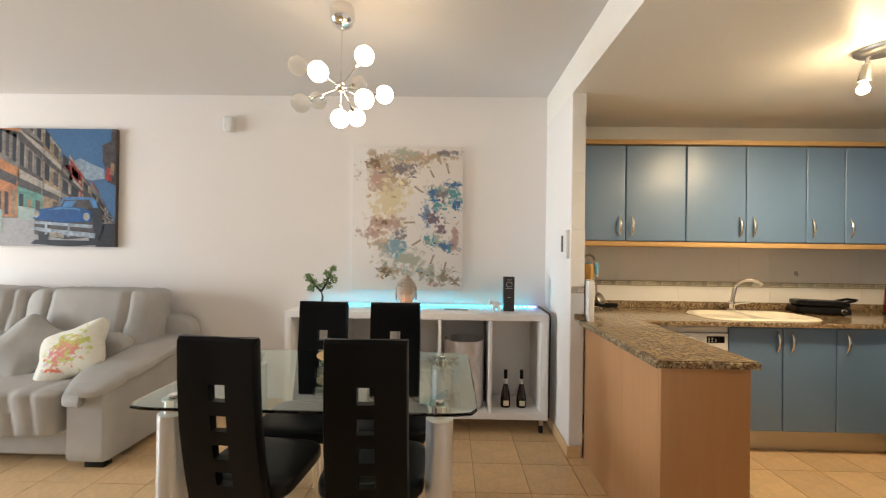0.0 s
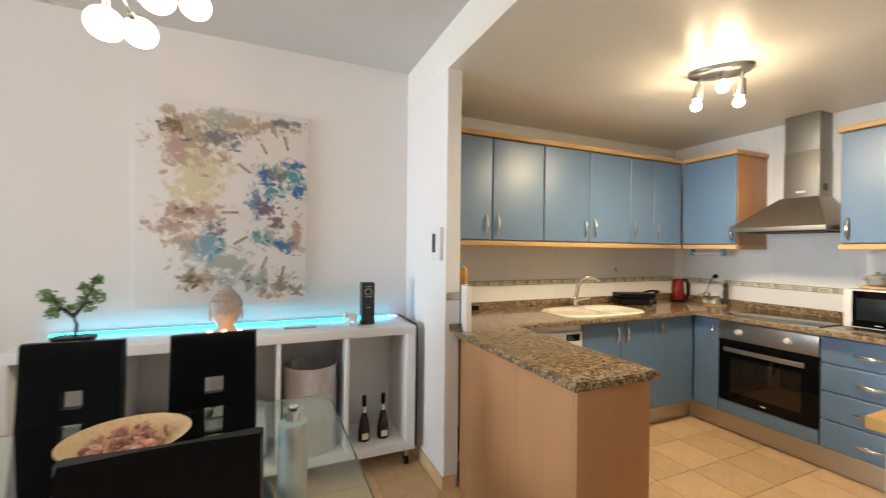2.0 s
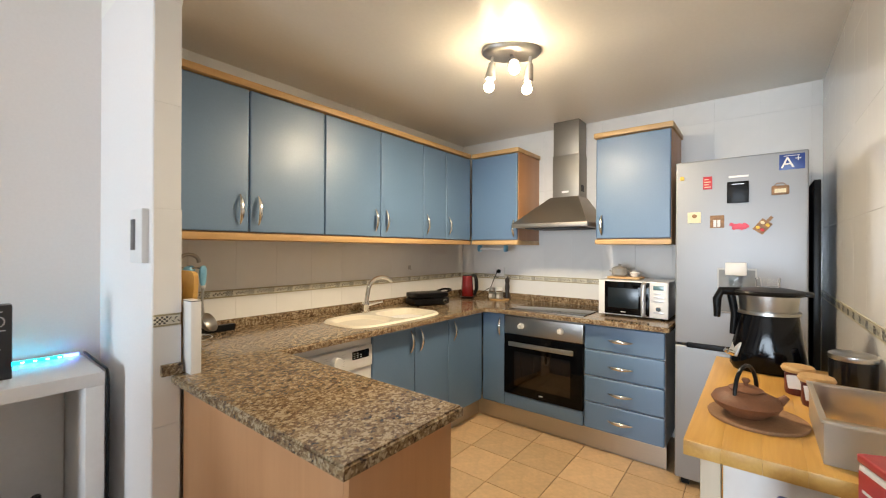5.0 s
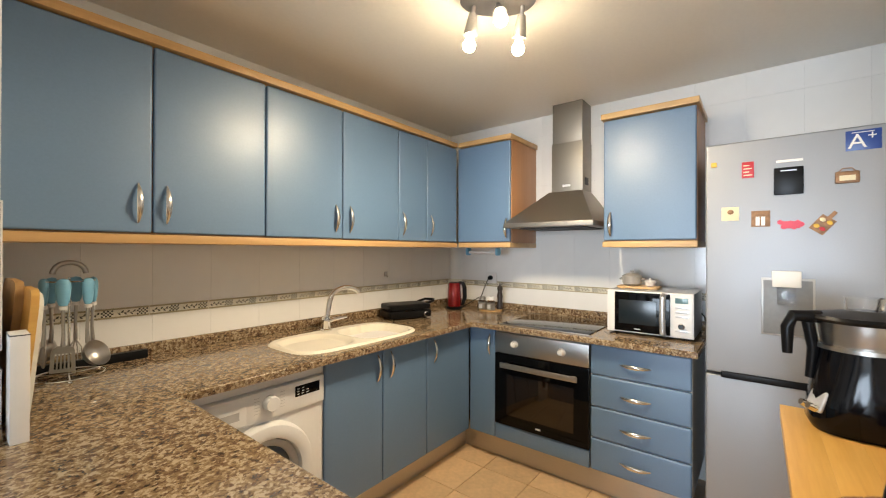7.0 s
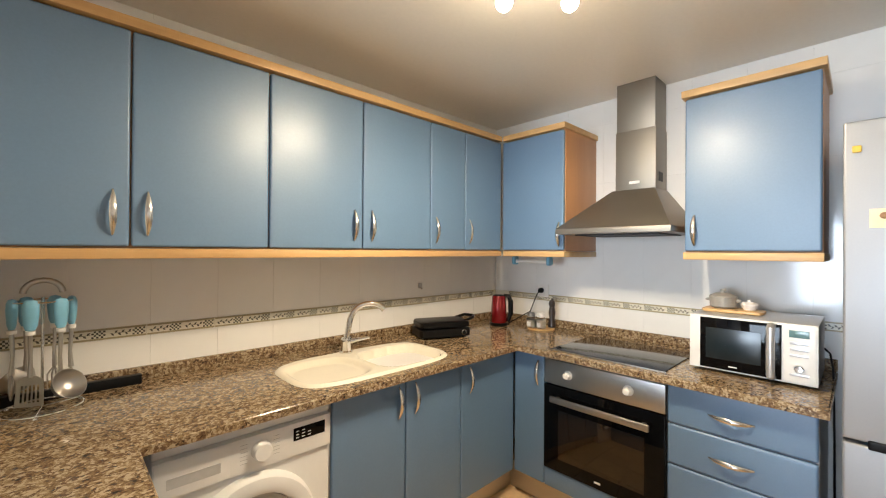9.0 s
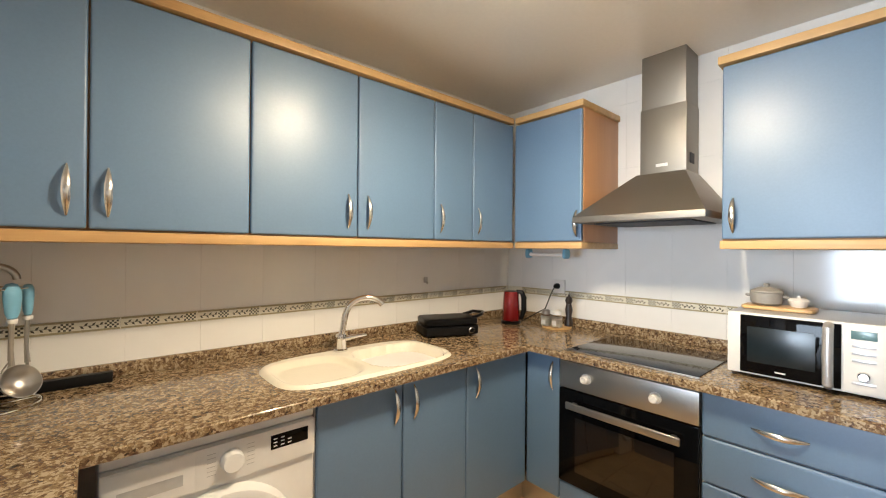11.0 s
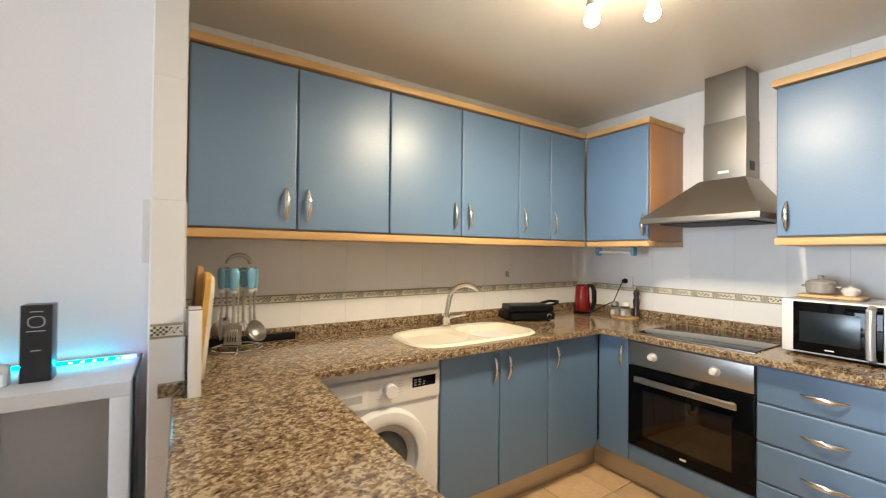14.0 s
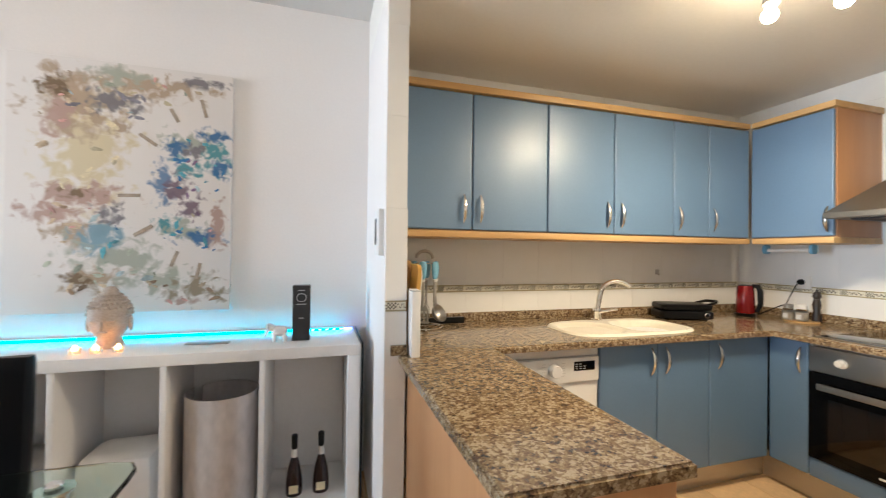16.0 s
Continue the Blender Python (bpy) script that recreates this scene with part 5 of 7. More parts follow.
# ---- chairs ----
def chair_back(bm):
    xs = [-0.175, -0.168, -0.152, -0.036, 0.036, 0.152, 0.168, 0.175]
    zs = [0.40, 0.43, 0.484, 0.536, 0.586, 0.641, 0.691, 0.748, 0.798, 0.858, 0.98, 1.008, 1.020]
    hole = {(3, k) for k in (2, 4, 6, 8)}

    def at_(x, z, s):
        lean = 0.08 * ((z - 0.40) / 0.62) + 0.02 * math.sin((z - 0.4) / 0.62 * math.pi)
        ridge = 0.008 if 0.150 < abs(x) < 0.17 else 0.0
        th = 0.016 + ridge - (0.010 if abs(x) > 0.174 or z > 1.019 else 0.0)
        return (x * (0.82 + 0.06 * (1.02 - z)), -0.195 - lean + s * th, z)

    vs = {(i, k, s): bm.verts.new(at_(x, z, s)) for i, x in enumerate(xs) for k, z in enumerate(zs) for s in (-1, 1)}
    nx, nz = len(xs) - 1, len(zs) - 1
    solid = lambda i, k: 0 <= i < nx and 0 <= k < nz and (i, k) not in hole
    for i in range(nx):
        for k in range(nz):
            if not solid(i, k):
                continue
            for s in (-1, 1):
                bm.faces.new([vs[i, k, s], vs[i + 1, k, s], vs[i + 1, k + 1, s], vs[i, k + 1, s]])
            for (di, dk), (p, q) in {(-1, 0): ((i, k), (i, k + 1)), (1, 0): ((i + 1, k), (i + 1, k + 1)), (0, -1): ((i, k), (i + 1, k)), (0, 1): ((i, k + 1), (i + 1, k + 1))}.items():
                if not solid(i + di, k + dk):
                    bm.faces.new([vs[p[0], p[1], -1], vs[q[0], q[1], -1], vs[q[0], q[1], 1], vs[p[0], p[1], 1]])
    return bm


chair = thing("dining_chair", (0, 0, 0), "black faux leather dining chair with square cut-outs", "chair", "chairs round the table")
part("backrest", chair_back(bmesh.new()), M_LEATHER, chair)
part("seat", cushion(bmesh.new(), -0.20, 0.20, -0.19, 0.182, 0.405, 0.475, 6, 8, 0.001), M_LEATHER, chair)
for x in (-0.165, 0.165):
    part("leg", tube(bmesh.new(), [(x, 0.145, 0.408), (x * 1.02, 0.158, 0.2), (x * 1.06, 0.17, 0.0)], 0.0135, 12), M_CHROME, chair, "chrome front leg")
    part("leg", tube(bmesh.new(), [(x, -0.15, 0.408), (x * 1.02, -0.19, 0.2), (x * 1.06, -0.235, 0.0)], 0.0135, 12), M_CHROME, chair, "chrome rear leg")
copy_thing(chair, pose(0.202, 2.158, 0, 0, 0, 2))
copy_thing(chair, pose(-0.255, 2.572, 0, 0, 0, 176))
copy_thing(chair, pose(0.195, 2.572, 0, 0, 0, 183))
chair.matrix_basis = pose(-0.268, 2.158, 0, 0, 0, -6)

# ---- sideboard ----
SBX0, SBX1, SBF, SBB, SBZ0, SBZ1 = -0.71, 1.212, 3.432, 3.812, 0.11, 0.872
sb = thing("sideboard", (0.25, 3.62, 0), "white open shelf sideboard on castors", "sideboard")
part("top", B(SBX0, SBX1, SBF, SBB, SBZ1 - 0.048, SBZ1, 0.002), M_WHITE, sb)
part("bottom", B(SBX0, SBX1, SBF, SBB, SBZ0, SBZ0 + 0.048, 0.002), M_WHITE, sb)
for x0, x1 in ((SBX0, SBX0 + 0.048), (SBX1 - 0.055, SBX1)):
    part("side", B(x0, x1, SBF, SBB, SBZ0 + 0.0485, SBZ1 - 0.0485, 0.002), M_WHITE, sb)
for x in (-0.30, 0.055, 0.425, 0.795):
    part("divider", B(x - 0.011, x + 0.011, SBF + 0.004, SBB, SBZ0 + 0.0485, SBZ1 - 0.0485, 0.001), M_WHITE, sb)
part("back_panel", B(SBX0 + 0.05, SBX1 - 0.057, SBB + 0.0005, SBB + 0.006, SBZ0 + 0.0485, SBZ1 - 0.0485), M_WHITE, sb)
for x in (SBX0 + 0.06, SBX1 - 0.04):
    for y in (SBF + 0.05, SBB - 0.05):
        c_ = part("castor", B(x - 0.016, x + 0.016, y - 0.02, y + 0.02, 0.058, SBZ0 - 0.0005, 0.003), M_STEEL, sb)
        part("wheel", turned(lathe(bmesh.new(), [(0, -0.012), (0.026, -0.012), (0.029, -0.008), (0.029, 0.008), (0.026, 0.012), (0, 0.012)], sides=20), pose(x, y, 0.0295, 0, 90, 0)), M_BLACK, c_)
cable2 = tube(bmesh.new(), [(1.218, SBB - 0.01, SBZ1 + 0.012), (1.222, SBF + 0.02, SBZ1 + 0.004), (1.222, SBF - 0.001, SBZ1 - 0.02), (1.221, SBF - 0.002, 0.5), (1.219, SBF, 0.13)], 0.005, 8)
solo("cable", cable2, M_BLACK, "dark cable running down the sideboard edge", "cable")
glow_white = glow("white_cyan_diode", (0.30, 0.90, 1.0), 14)
led = thing("led_strip", (0.25, 3.80, SBZ1), "glowing cyan light strip behind the sideboard", "light strip")
part("strip", B(-0.66, 1.15, SBB - 0.014, SBB - 0.004, SBZ1 + 0.002, SBZ1 + 0.012), glow("cyan_led", (0.0, 0.62, 1.0), 15), led)
part("strip", B(1.1505, 1.20, SBB - 0.014, SBB - 0.004, SBZ1 + 0.002, SBZ1 + 0.012), glow("violet_blue_led", (0.10, 0.20, 1.0), 9), led, "violet-blue end of the strip")
for k in range(6):
    part("diode", B(0.99 + 0.036 * k, 1.0 + 0.036 * k, SBB - 0.016, SBB - 0.0145, SBZ1 + 0.004, SBZ1 + 0.010), glow_white, led, "bright diode")
part("carrier", B(-0.66, 1.20, SBB - 0.0035, SBB + 0.010, SBZ1 + 0.0005, SBZ1 + 0.014), M_WHITEPL, led)

# things on the sideboard
M_TERRA = material("weathered_stone", (0.42, 0.36, 0.31), 0.75, vary=0.25, scale=20, grain=120, bump=0.3)
bm = bmesh.new()
bx0, by0 = 0.155, 3.64
lathe(bm, [(0, 0.0005), (0.055, 0.0005), (0.05, 0.02), (0.048, 0.05), (0.066, 0.075), (0.078, 0.11), (0.079, 0.15), (0.072, 0.185), (0.050, 0.215), (0.034, 0.232), (0.030, 0.248), (0.016, 0.262), (0, 0.266)], bx0, by0, SBZ1, 36, 0.95, 1.0)
for r_ in range(6):
    for k in range(22):
        a_ = 2 * math.pi * k / 22 + r_ * 0.14
        rr_ = (0.080, 0.079, 0.074, 0.066, 0.054, 0.040)[r_]
        if r_ > 1 or math.sin(a_) > -0.3:
            bmesh.ops.create_icosphere(bm, subdivisions=1, radius=0.0088, matrix=Matrix.Translation((bx0 + 0.95 * rr_ * math.cos(a_), by0 + rr_ * math.sin(a_), SBZ1 + 0.145 + r_ * 0.016)))
for s in (-1, 1):
    ball(bm, (bx0 + s * 0.078, by0, SBZ1 + 0.10), 0.016, 2, (0.5, 0.8, 2.2))
    ball(bm, (bx0 + s * 0.027, by0 - 0.071, SBZ1 + 0.122), 0.012, 2, (1.5, 0.5, 0.6))
ball(bm, (bx0, by0 - 0.080, SBZ1 + 0.100), 0.011, 2, (0.8, 0.9, 2.0)), ball(bm, (bx0, by0 - 0.068, SBZ1 + 0.072), 0.012, 2, (1.7, 0.6, 0.55))
solo("stone_head", bm, M_TERRA, "weathered stone head statue with curled hair", "statue")
M_FLAME = glow("candle_glow", (1.0, 0.42, 0.14), 26)
for x in (0.085, 0.155, 0.232):
    c_ = thing("tealight", (x, 3.53, SBZ1), "small lit tealight in a glass", "candle", "tealights")
    part("cup", lathe(bmesh.new(), [(0, 0.0005), (0.019, 0.0005), (0.021, 0.022), (0.019, 0.022), (0.017, 0.012), (0, 0.012)], x, 3.53, SBZ1, 20), M_FROST, c_)
    part("flame", lathe(bmesh.new(), [(0, 0.0125), (0.012, 0.0125), (0.010, 0.022), (0.004, 0.032), (0, 0.036)], x, 3.53, SBZ1, 14), M_FLAME, c_)
sk = thing("speaker_box", (0.945, 3.60, SBZ1), "tall black gift box with silver label", "box")
part("box", B(0.905, 0.985, 3.575, 3.645, SBZ1 + 0.0005, SBZ1 + 0.262, 0.002), material("black_card", (0.02, 0.02, 0.022), 0.35, vary=0.1, bump=0), sk)
part("label_ring", turned(loft(bmesh.new(), [super_ring(0, 0, 0.022, 0.02, 0, 2.5, 28), super_ring(0, 0, 0.019, 0.017, 0.0006, 2.5, 28)], False, False), pose(0.945, 3.5746, SBZ1 + 0.205, 90, 0, 0)), M_SILVERPL, sk)
for k, w_ in enumerate((0.016, 0.024, 0.012)):
    part("print_bar", B(0.945 - w_, 0.945 + w_, 3.5738, 3.5746, SBZ1 + 0.238 - k * 0.066, SBZ1 + 0.241 - k * 0.066), M_SILVERPL, sk)
bm = cushion(bmesh.new(), 0.815, 0.885, 3.565, 3.605, SBZ1 + 0.026, SBZ1 + 0.072, 2.6, 6, 0)
for x, y in ((0.828, 3.573), (0.828, 3.597), (0.872, 3.573), (0.872, 3.597)):
    tube(bm, [(x, y, SBZ1 + 0.0005), (x, y, SBZ1 + 0.04)], 0.009, 10)
ball(bm, (0.812, 3.585, SBZ1 + 0.066), 0.020, 2), ball(bm, (0.80, 3.568, SBZ1 + 0.072), 0.014, 2, (0.4, 1, 1.1)), ball(bm, (0.80, 3.602, SBZ1 + 0.072), 0.014, 2, (0.4, 1, 1.1))
tube(bm, [(0.805, 3.585, SBZ1 + 0.062), (0.792, 3.585, SBZ1 + 0.045), (0.790, 3.585, SBZ1 + 0.028)], [0.010, 0.007, 0.005], 8)
solo("elephant_figurine", bm, M_WHITEPL, "small white ceramic elephant figurine", "figurine")
solo("letter_opener", turned(B(-0.09, 0.09, -0.016, 0.016, 0.0005, 0.008, 0.002), pose(0.545, 3.60, SBZ1, 0, 0, -4)), M_STEEL, "thin grey magazine lying on sideboard", "magazine")

# bonsai
bo = thing("bonsai", (-0.50, 3.62, SBZ1), "small artificial bonsai in a black dish", "plant")
part("dish", loft(bmesh.new(), [super_ring(-0.50, 3.62, hx, hy, SBZ1 + z, 5, 32) for hx, hy, z in ((0.075, 0.045, 0.0005), (0.085, 0.055, 0.028), (0.08, 0.05, 0.029))]), M_BLACK, bo)
twigs = [[(0, 0, 0.028), (0.006, 0, 0.075), (-0.006, 0.004, 0.11)], [(-0.006, 0.004, 0.11), (-0.05, 0, 0.155), (-0.085, 0.005, 0.20)], [(-0.006, 0.004, 0.11), (0.03, -0.005, 0.16), (0.055, 0, 0.225), (0.068, 0.0, 0.27)], [(0.03, -0.005, 0.16), (0.065, -0.01, 0.175)], [(-0.05, 0, 0.155), (-0.06, 0.0, 0.12)]]
bm = bmesh.new()
for tw in twigs:
    tube(bm, [(-0.50 + 1.15 * x, 3.62 + y, SBZ1 + 1.18 * z - 0.005) for x, y, z in tw], [0.010, 0.008, 0.005, 0.003][: len(tw)] if len(tw) > 2 else [0.005, 0.003], 8)
part("trunk", bm, M_DARKWOOD, bo)
random.seed(11)
bm = bmesh.new()
for cx, cz, r_, n_ in ((-0.088, 0.20, 0.036, 90), (-0.06, 0.165, 0.036, 80), (-0.075, 0.128, 0.030, 60), (0.055, 0.215, 0.036, 90), (0.074, 0.262, 0.030, 70), (0.082, 0.185, 0.030, 60), (0.025, 0.17, 0.032, 70), (-0.015, 0.14, 0.030, 50), (0.05, 0.145, 0.026, 40), (0.03, 0.235, 0.024, 36)):
    for k in range(n_):
        p_ = Vector((random.gauss(0, 1), random.gauss(0, 1), random.gauss(0, 1))).normalized() * r_ * random.random() ** 0.4
        m_ = pose(-0.50 + 1.15 * cx + p_.x, 3.62 + p_.y, SBZ1 + 1.18 * cz - 0.005 + p_.z, random.uniform(0, 360), random.uniform(0, 360), random.uniform(0, 360))
        q_ = [bm.verts.new(m_ @ Vector(v)) for v in ((0, -0.010, 0), (0.0055, 0, 0.002), (0, 0.011, 0), (-0.0055, 0, 0.002))]
        bm.faces.new((q_[0], q_[1], q_[2])), bm.faces.new((q_[0], q_[2], q_[3]))
part("leaves", bm, material("bonsai_leaf", (0.16, 0.26, 0.085), 0.6, vary=0.45, scale=40), bo, smooth=False)

# inside the sideboard
M_BOTTLE = material("dark_wine_glass", (0.022, 0.008, 0.008), 0.10, vary=0.1, bump=0)
for x in (0.925, 1.045):
    b_ = thing("wine_bottle", (x, 3.565, SBZ0 + 0.0485), "dark bottle with black cap and cream label", "bottle", "bottles in the sideboard")
    z_ = SBZ0 + 0.0485
    part("glass", lathe(bmesh.new(), [(0, 0.0005), (0.036, 0.0005), (0.038, 0.01), (0.037, 0.06), (0.028, 0.12), (0.016, 0.165), (0.012, 0.20), (0.012, 0.225), (0, 0.225)], x, 3.565, z_, 24), M_BOTTLE, b_)
    part("cap", lathe(bmesh.new(), [(0.0135, 0.214), (0.0142, 0.27), (0.012, 0.275), (0, 0.275)], x, 3.565, z_, 18), M_BLACK, b_)
    part("neck_label", lathe(bmesh.new(), [(0.0155, 0.172), (0.0132, 0.196), (0.0128, 0.210)], x, 3.565, z_, 18), M_TINWHITE, b_)
    part("label", turned(B(-0.02, 0.02, -0.0006, 0.0006, 0.018, 0.055), pose(x, 3.565 - 0.0385, z_)), M_CREAM, b_)
M_MARBLE = material("pearly_paper", (0.56, 0.52, 0.51), 0.35, 0.15, vary=0.22, scale=5, grain=30, bump=0.03, stretch=(1, 1, 0.5))
rs = thing("lamp_shade", (0.61, 3.62, SBZ0 + 0.0485), "rolled pearly grey cylinder lamp shade", "lamp shade")
bm = bmesh.new()
z0_ = SBZ0 + 0.049
rows_ = []
for k in range(37):
    a_ = math.radians(-205 + k * 345 / 36)
    r_ = 0.155 - 0.012 * k / 36
    rows_.append((0.612 + r_ * math.cos(a_), 3.605 + r_ * math.sin(a_)))
for (xa, ya), (xb, yb) in zip(rows_, rows_[1:]):
    bm.faces.new([bm.verts.new(p) for p in ((xa, ya, z0_), (xb, yb, z0_), (xb, yb, z0_ + 0.5), (xa, ya, z0_ + 0.5))])
bmesh.ops.remove_doubles(bm, verts=bm.verts, dist=0.0005)
bmesh.ops.solidify(bm, geom=bm.faces[:], thickness=0.004)
part("shell", bm, M_MARBLE, rs)
solo("white_case", cushion(bmesh.new(), 0.09, 0.37, 3.50, 3.76, SBZ0 + 0.0488, SBZ0 + 0.33, 8, 6, 0), M_WHITE, "low white plastic case on the shelf", "case")
solo("dark_basket", cushion(bmesh.new(), -0.26, 0.02, 3.48, 3.76, SBZ0 + 0.0488, SBZ0 + 0.34, 8, 6, 0.002), M_STONE, "grey fabric storage basket", "basket")

# ---- wall pieces ----
pic = thing("street_canvas", (-2.75, NORTH, 1.32), "canvas print of a blue vintage car in a street", "picture")
HX0, HX1, HZ0, HZ1, HY = -3.30, -2.29, 1.318, 2.298, NORTH - 0.032
part("canvas", B(HX0, HX1, HY, NORTH - 0.001, HZ0, HZ1, 0.002), material("dark_canvas_edge", (0.10, 0.07, 0.06), 0.6), pic)
W_, H_ = HX1 - HX0, HZ1 - HZ0


def flat(name, pts, mt, layer, parent, label=""):
    """A flat printed area; pts in parts of the canvas's width and height."""
    bm_ = bmesh.new()
    y = HY - 0.0006 - 0.0005 * layer
    bm_.faces.new([bm_.verts.new((HX0 + W_ * u, y, HZ0 + H_ * v)) for u, v in pts])
    return part(name, bm_, mt, parent, label, smooth=False)


def ink(name, c, vary=0.3, scale=12):
    return material("ink_" + name, c, 0.6, vary=min(0.6, vary * 1.6), scale=scale, grain=34, bump=0, spec=0.2)


I_SKY, I_CLOUD, I_ROAD, I_SHADOW, I_DIM = ink("sky", (0.055, 0.145, 0.29), 0.12, 3), ink("cloud", (0.25, 0.33, 0.42), 0.3, 6), ink("road", (0.34, 0.33, 0.34), 0.15, 4), ink("shadow", (0.022, 0.024, 0.032)), ink("dim", (0.07, 0.06, 0.06), 0.4)
I_GREY, I_SAND, I_ORANGE, I_TEAL, I_RED = ink("grey_house", (0.19, 0.165, 0.15), 0.4), ink("sand_house", (0.26, 0.18, 0.115), 0.4), ink("orange_house", (0.42, 0.17, 0.07), 0.35), ink("teal_house", (0.10, 0.25, 0.21), 0.3), ink("red_house", (0.33, 0.045, 0.04), 0.35)
I_PALE, I_CAR, I_CARLIGHT, I_CHROME, I_MINT = ink("pale_stone", (0.33, 0.29, 0.25), 0.35), ink("car_blue", (0.008, 0.075, 0.24), 0.25, 5), ink("car_gleam", (0.06, 0.19, 0.40), 0.3, 8), ink("chrome", (0.30, 0.36, 0.43), 0.4, 18), ink("mint_wall", (0.30, 0.38, 0.36), 0.2)


def row(u, h):
    """A height h of the street's row of houses at u, drawn towards the vanishing point."""
    return (u, min(1.0, 0.20 + h * (1.02 - u)))


def storey(name, u0, u1, h0, h1, mt, layer):
    flat(name, (row(u0, h0), row(u1, h0), row(u1, h1), row(u0, h1)), mt, layer, pic)


flat("sky", ((0, 0), (1, 0), (1, 1), (0, 1)), I_SKY, 0, pic)
flat("cloud", ((0.56, 0.66), (0.62, 0.72), (0.70, 0.75), (0.78, 0.71), (0.90, 0.66), (0.91, 0.58), (0.80, 0.56), (0.66, 0.60)), I_CLOUD, 1, pic)
flat("road", ((0, 0), (1, 0), (1, 0.20), (0.6, 0.22), (0, 0.25)), I_ROAD, 1, pic)
flat("side_street", ((0.84, 0), (1, 0), (1, 0.20), (0.90, 0.20)), I_SHADOW, 2, pic)
random.seed(8)
for k, (u0, u1, top, body, front, slab) in enumerate(((0.0, 0.18, 1.4, I_GREY, I_ORANGE, I_ORANGE), (0.18, 0.39, 1.4, I_GREY, I_TEAL, I_PALE), (0.39, 0.54, 1.30, I_SAND, I_SAND, I_PALE), (0.54, 0.63, 1.18, I_GREY, I_PALE, I_GREY), (0.61, 0.72, 1.42, I_RED, I_GREY, I_PALE), (0.72, 0.79, 1.38, I_SAND, I_RED, I_DIM), (0.79, 0.86, 1.62, I_GREY, I_SAND, I_RED), (0.86, 0.93, 1.5, I_DIM, I_GREY, I_SAND), (0.93, 0.99, 1.3, I_CLOUD, I_DIM, I_GREY))):
    w = u1 - u0
    storey("house", u0, u1, 0.04, top, body, 2 + k % 2)
    storey("shopfront", u0, u1, 0.05, 0.42, front, 4)
    storey("cornice", u0, u1, top - 0.07, top, slab if k else I_DIM, 4)
    for h, deep in ((0.46, 0.09), (0.93, 0.08)):
        storey("balcony_shade", u0, u1 - 0.01, h - 0.09, h, I_DIM, 5)
        storey("balcony", u0 + 0.004, u1 + 0.012, h, h + deep, slab, 6)
        storey("railing", u0 + 0.01, u1, h + deep, h + deep + 0.05, I_DIM if k % 2 else body, 6)
    n = max(1, int(w / 0.055))
    for j in range(n):
        a, b = u0 + w * (j + 0.2) / n, u0 + w * (j + 0.72) / n
        for h0, h1 in ((0.60, 0.84), (1.07, 1.27)):
            storey("window", a, b, h0, h1 + random.uniform(-0.03, 0.03), (I_SHADOW, I_DIM)[j % 2], 5)
            storey("window_post", b + w * 0.04 / n, b + w * 0.16 / n, h0 - 0.02, h1 + 0.03, I_PALE, 5)
        storey("doorway", a, b, 0.07, random.uniform(0.26, 0.34), (I_DIM, I_SHADOW, I_SAND)[(j + k) % 3], 5)
flat("red_gable", ((0.54, 0.68), (0.64, 0.70), (0.66, 0.66), (0.70, 0.645), (0.73, 0.60), (0.70, 0.56), (0.55, 0.63)), I_RED, 5, pic)
storey("mint_wall", 0.19, 0.33, 0.03, 0.17, I_MINT, 7)
flat("bright_wall", ((0, 0.12), (0.05, 0.12), (0.06, 0.30), (0, 0.33)), I_MINT, 7, pic)
flat("facade_right", ((0.93, 0.55), (1, 0.52), (1, 1), (0.96, 1), (0.955, 0.90), (0.885, 0.86), (0.89, 0.72), (0.915, 0.66)), I_DIM, 4, pic)
flat("lantern", ((0.95, 0.62), (0.985, 0.60), (0.99, 0.70), (0.96, 0.72)), I_SAND, 6, pic)
flat("flag", ((0.91, 0.57), (0.97, 0.55), (0.96, 0.66), (0.925, 0.68)), I_RED, 5, pic)
flat("car_shadow", ((0.30, 0.02), (0.34, 0.055), (0.90, 0.05), (0.92, 0.02), (0.60, 0.0)), I_SHADOW, 8, pic)
flat("car_flank", ((0.78, 0.08), (0.86, 0.06), (0.90, 0.14), (0.89, 0.32), (0.83, 0.40), (0.76, 0.30)), I_SHADOW, 8, pic)
flat("car_nose", ((0.33, 0.10), (0.33, 0.26), (0.60, 0.25), (0.82, 0.24), (0.83, 0.08), (0.60, 0.06)), I_DIM, 9, pic)
for u in (0.37, 0.79):
    flat("wheel", ((u, 0.04), (u - 0.01, 0.12), (u + 0.08, 0.12), (u + 0.075, 0.04)), I_SHADOW, 10, pic)
flat("car_roof", ((0.53, 0.33), (0.56, 0.405), (0.60, 0.42), (0.79, 0.42), (0.84, 0.395), (0.86, 0.33)), I_CARLIGHT, 9, pic)
flat("windscreen", ((0.54, 0.33), (0.575, 0.395), (0.78, 0.40), (0.82, 0.33)), I_DIM, 10, pic)
flat("windscreen_gleam", ((0.56, 0.335), (0.585, 0.385), (0.68, 0.39), (0.64, 0.335)), I_CARLIGHT, 11, pic)
flat("bonnet", ((0.32, 0.23), (0.33, 0.29), (0.38, 0.315), (0.54, 0.34), (0.72, 0.33), (0.81, 0.295), (0.80, 0.21), (0.55, 0.20)), I_CAR, 11, pic)
flat("bonnet_gleam", ((0.44, 0.305), (0.54, 0.335), (0.70, 0.325), (0.72, 0.30), (0.66, 0.315), (0.55, 0.315)), I_CARLIGHT, 12, pic)
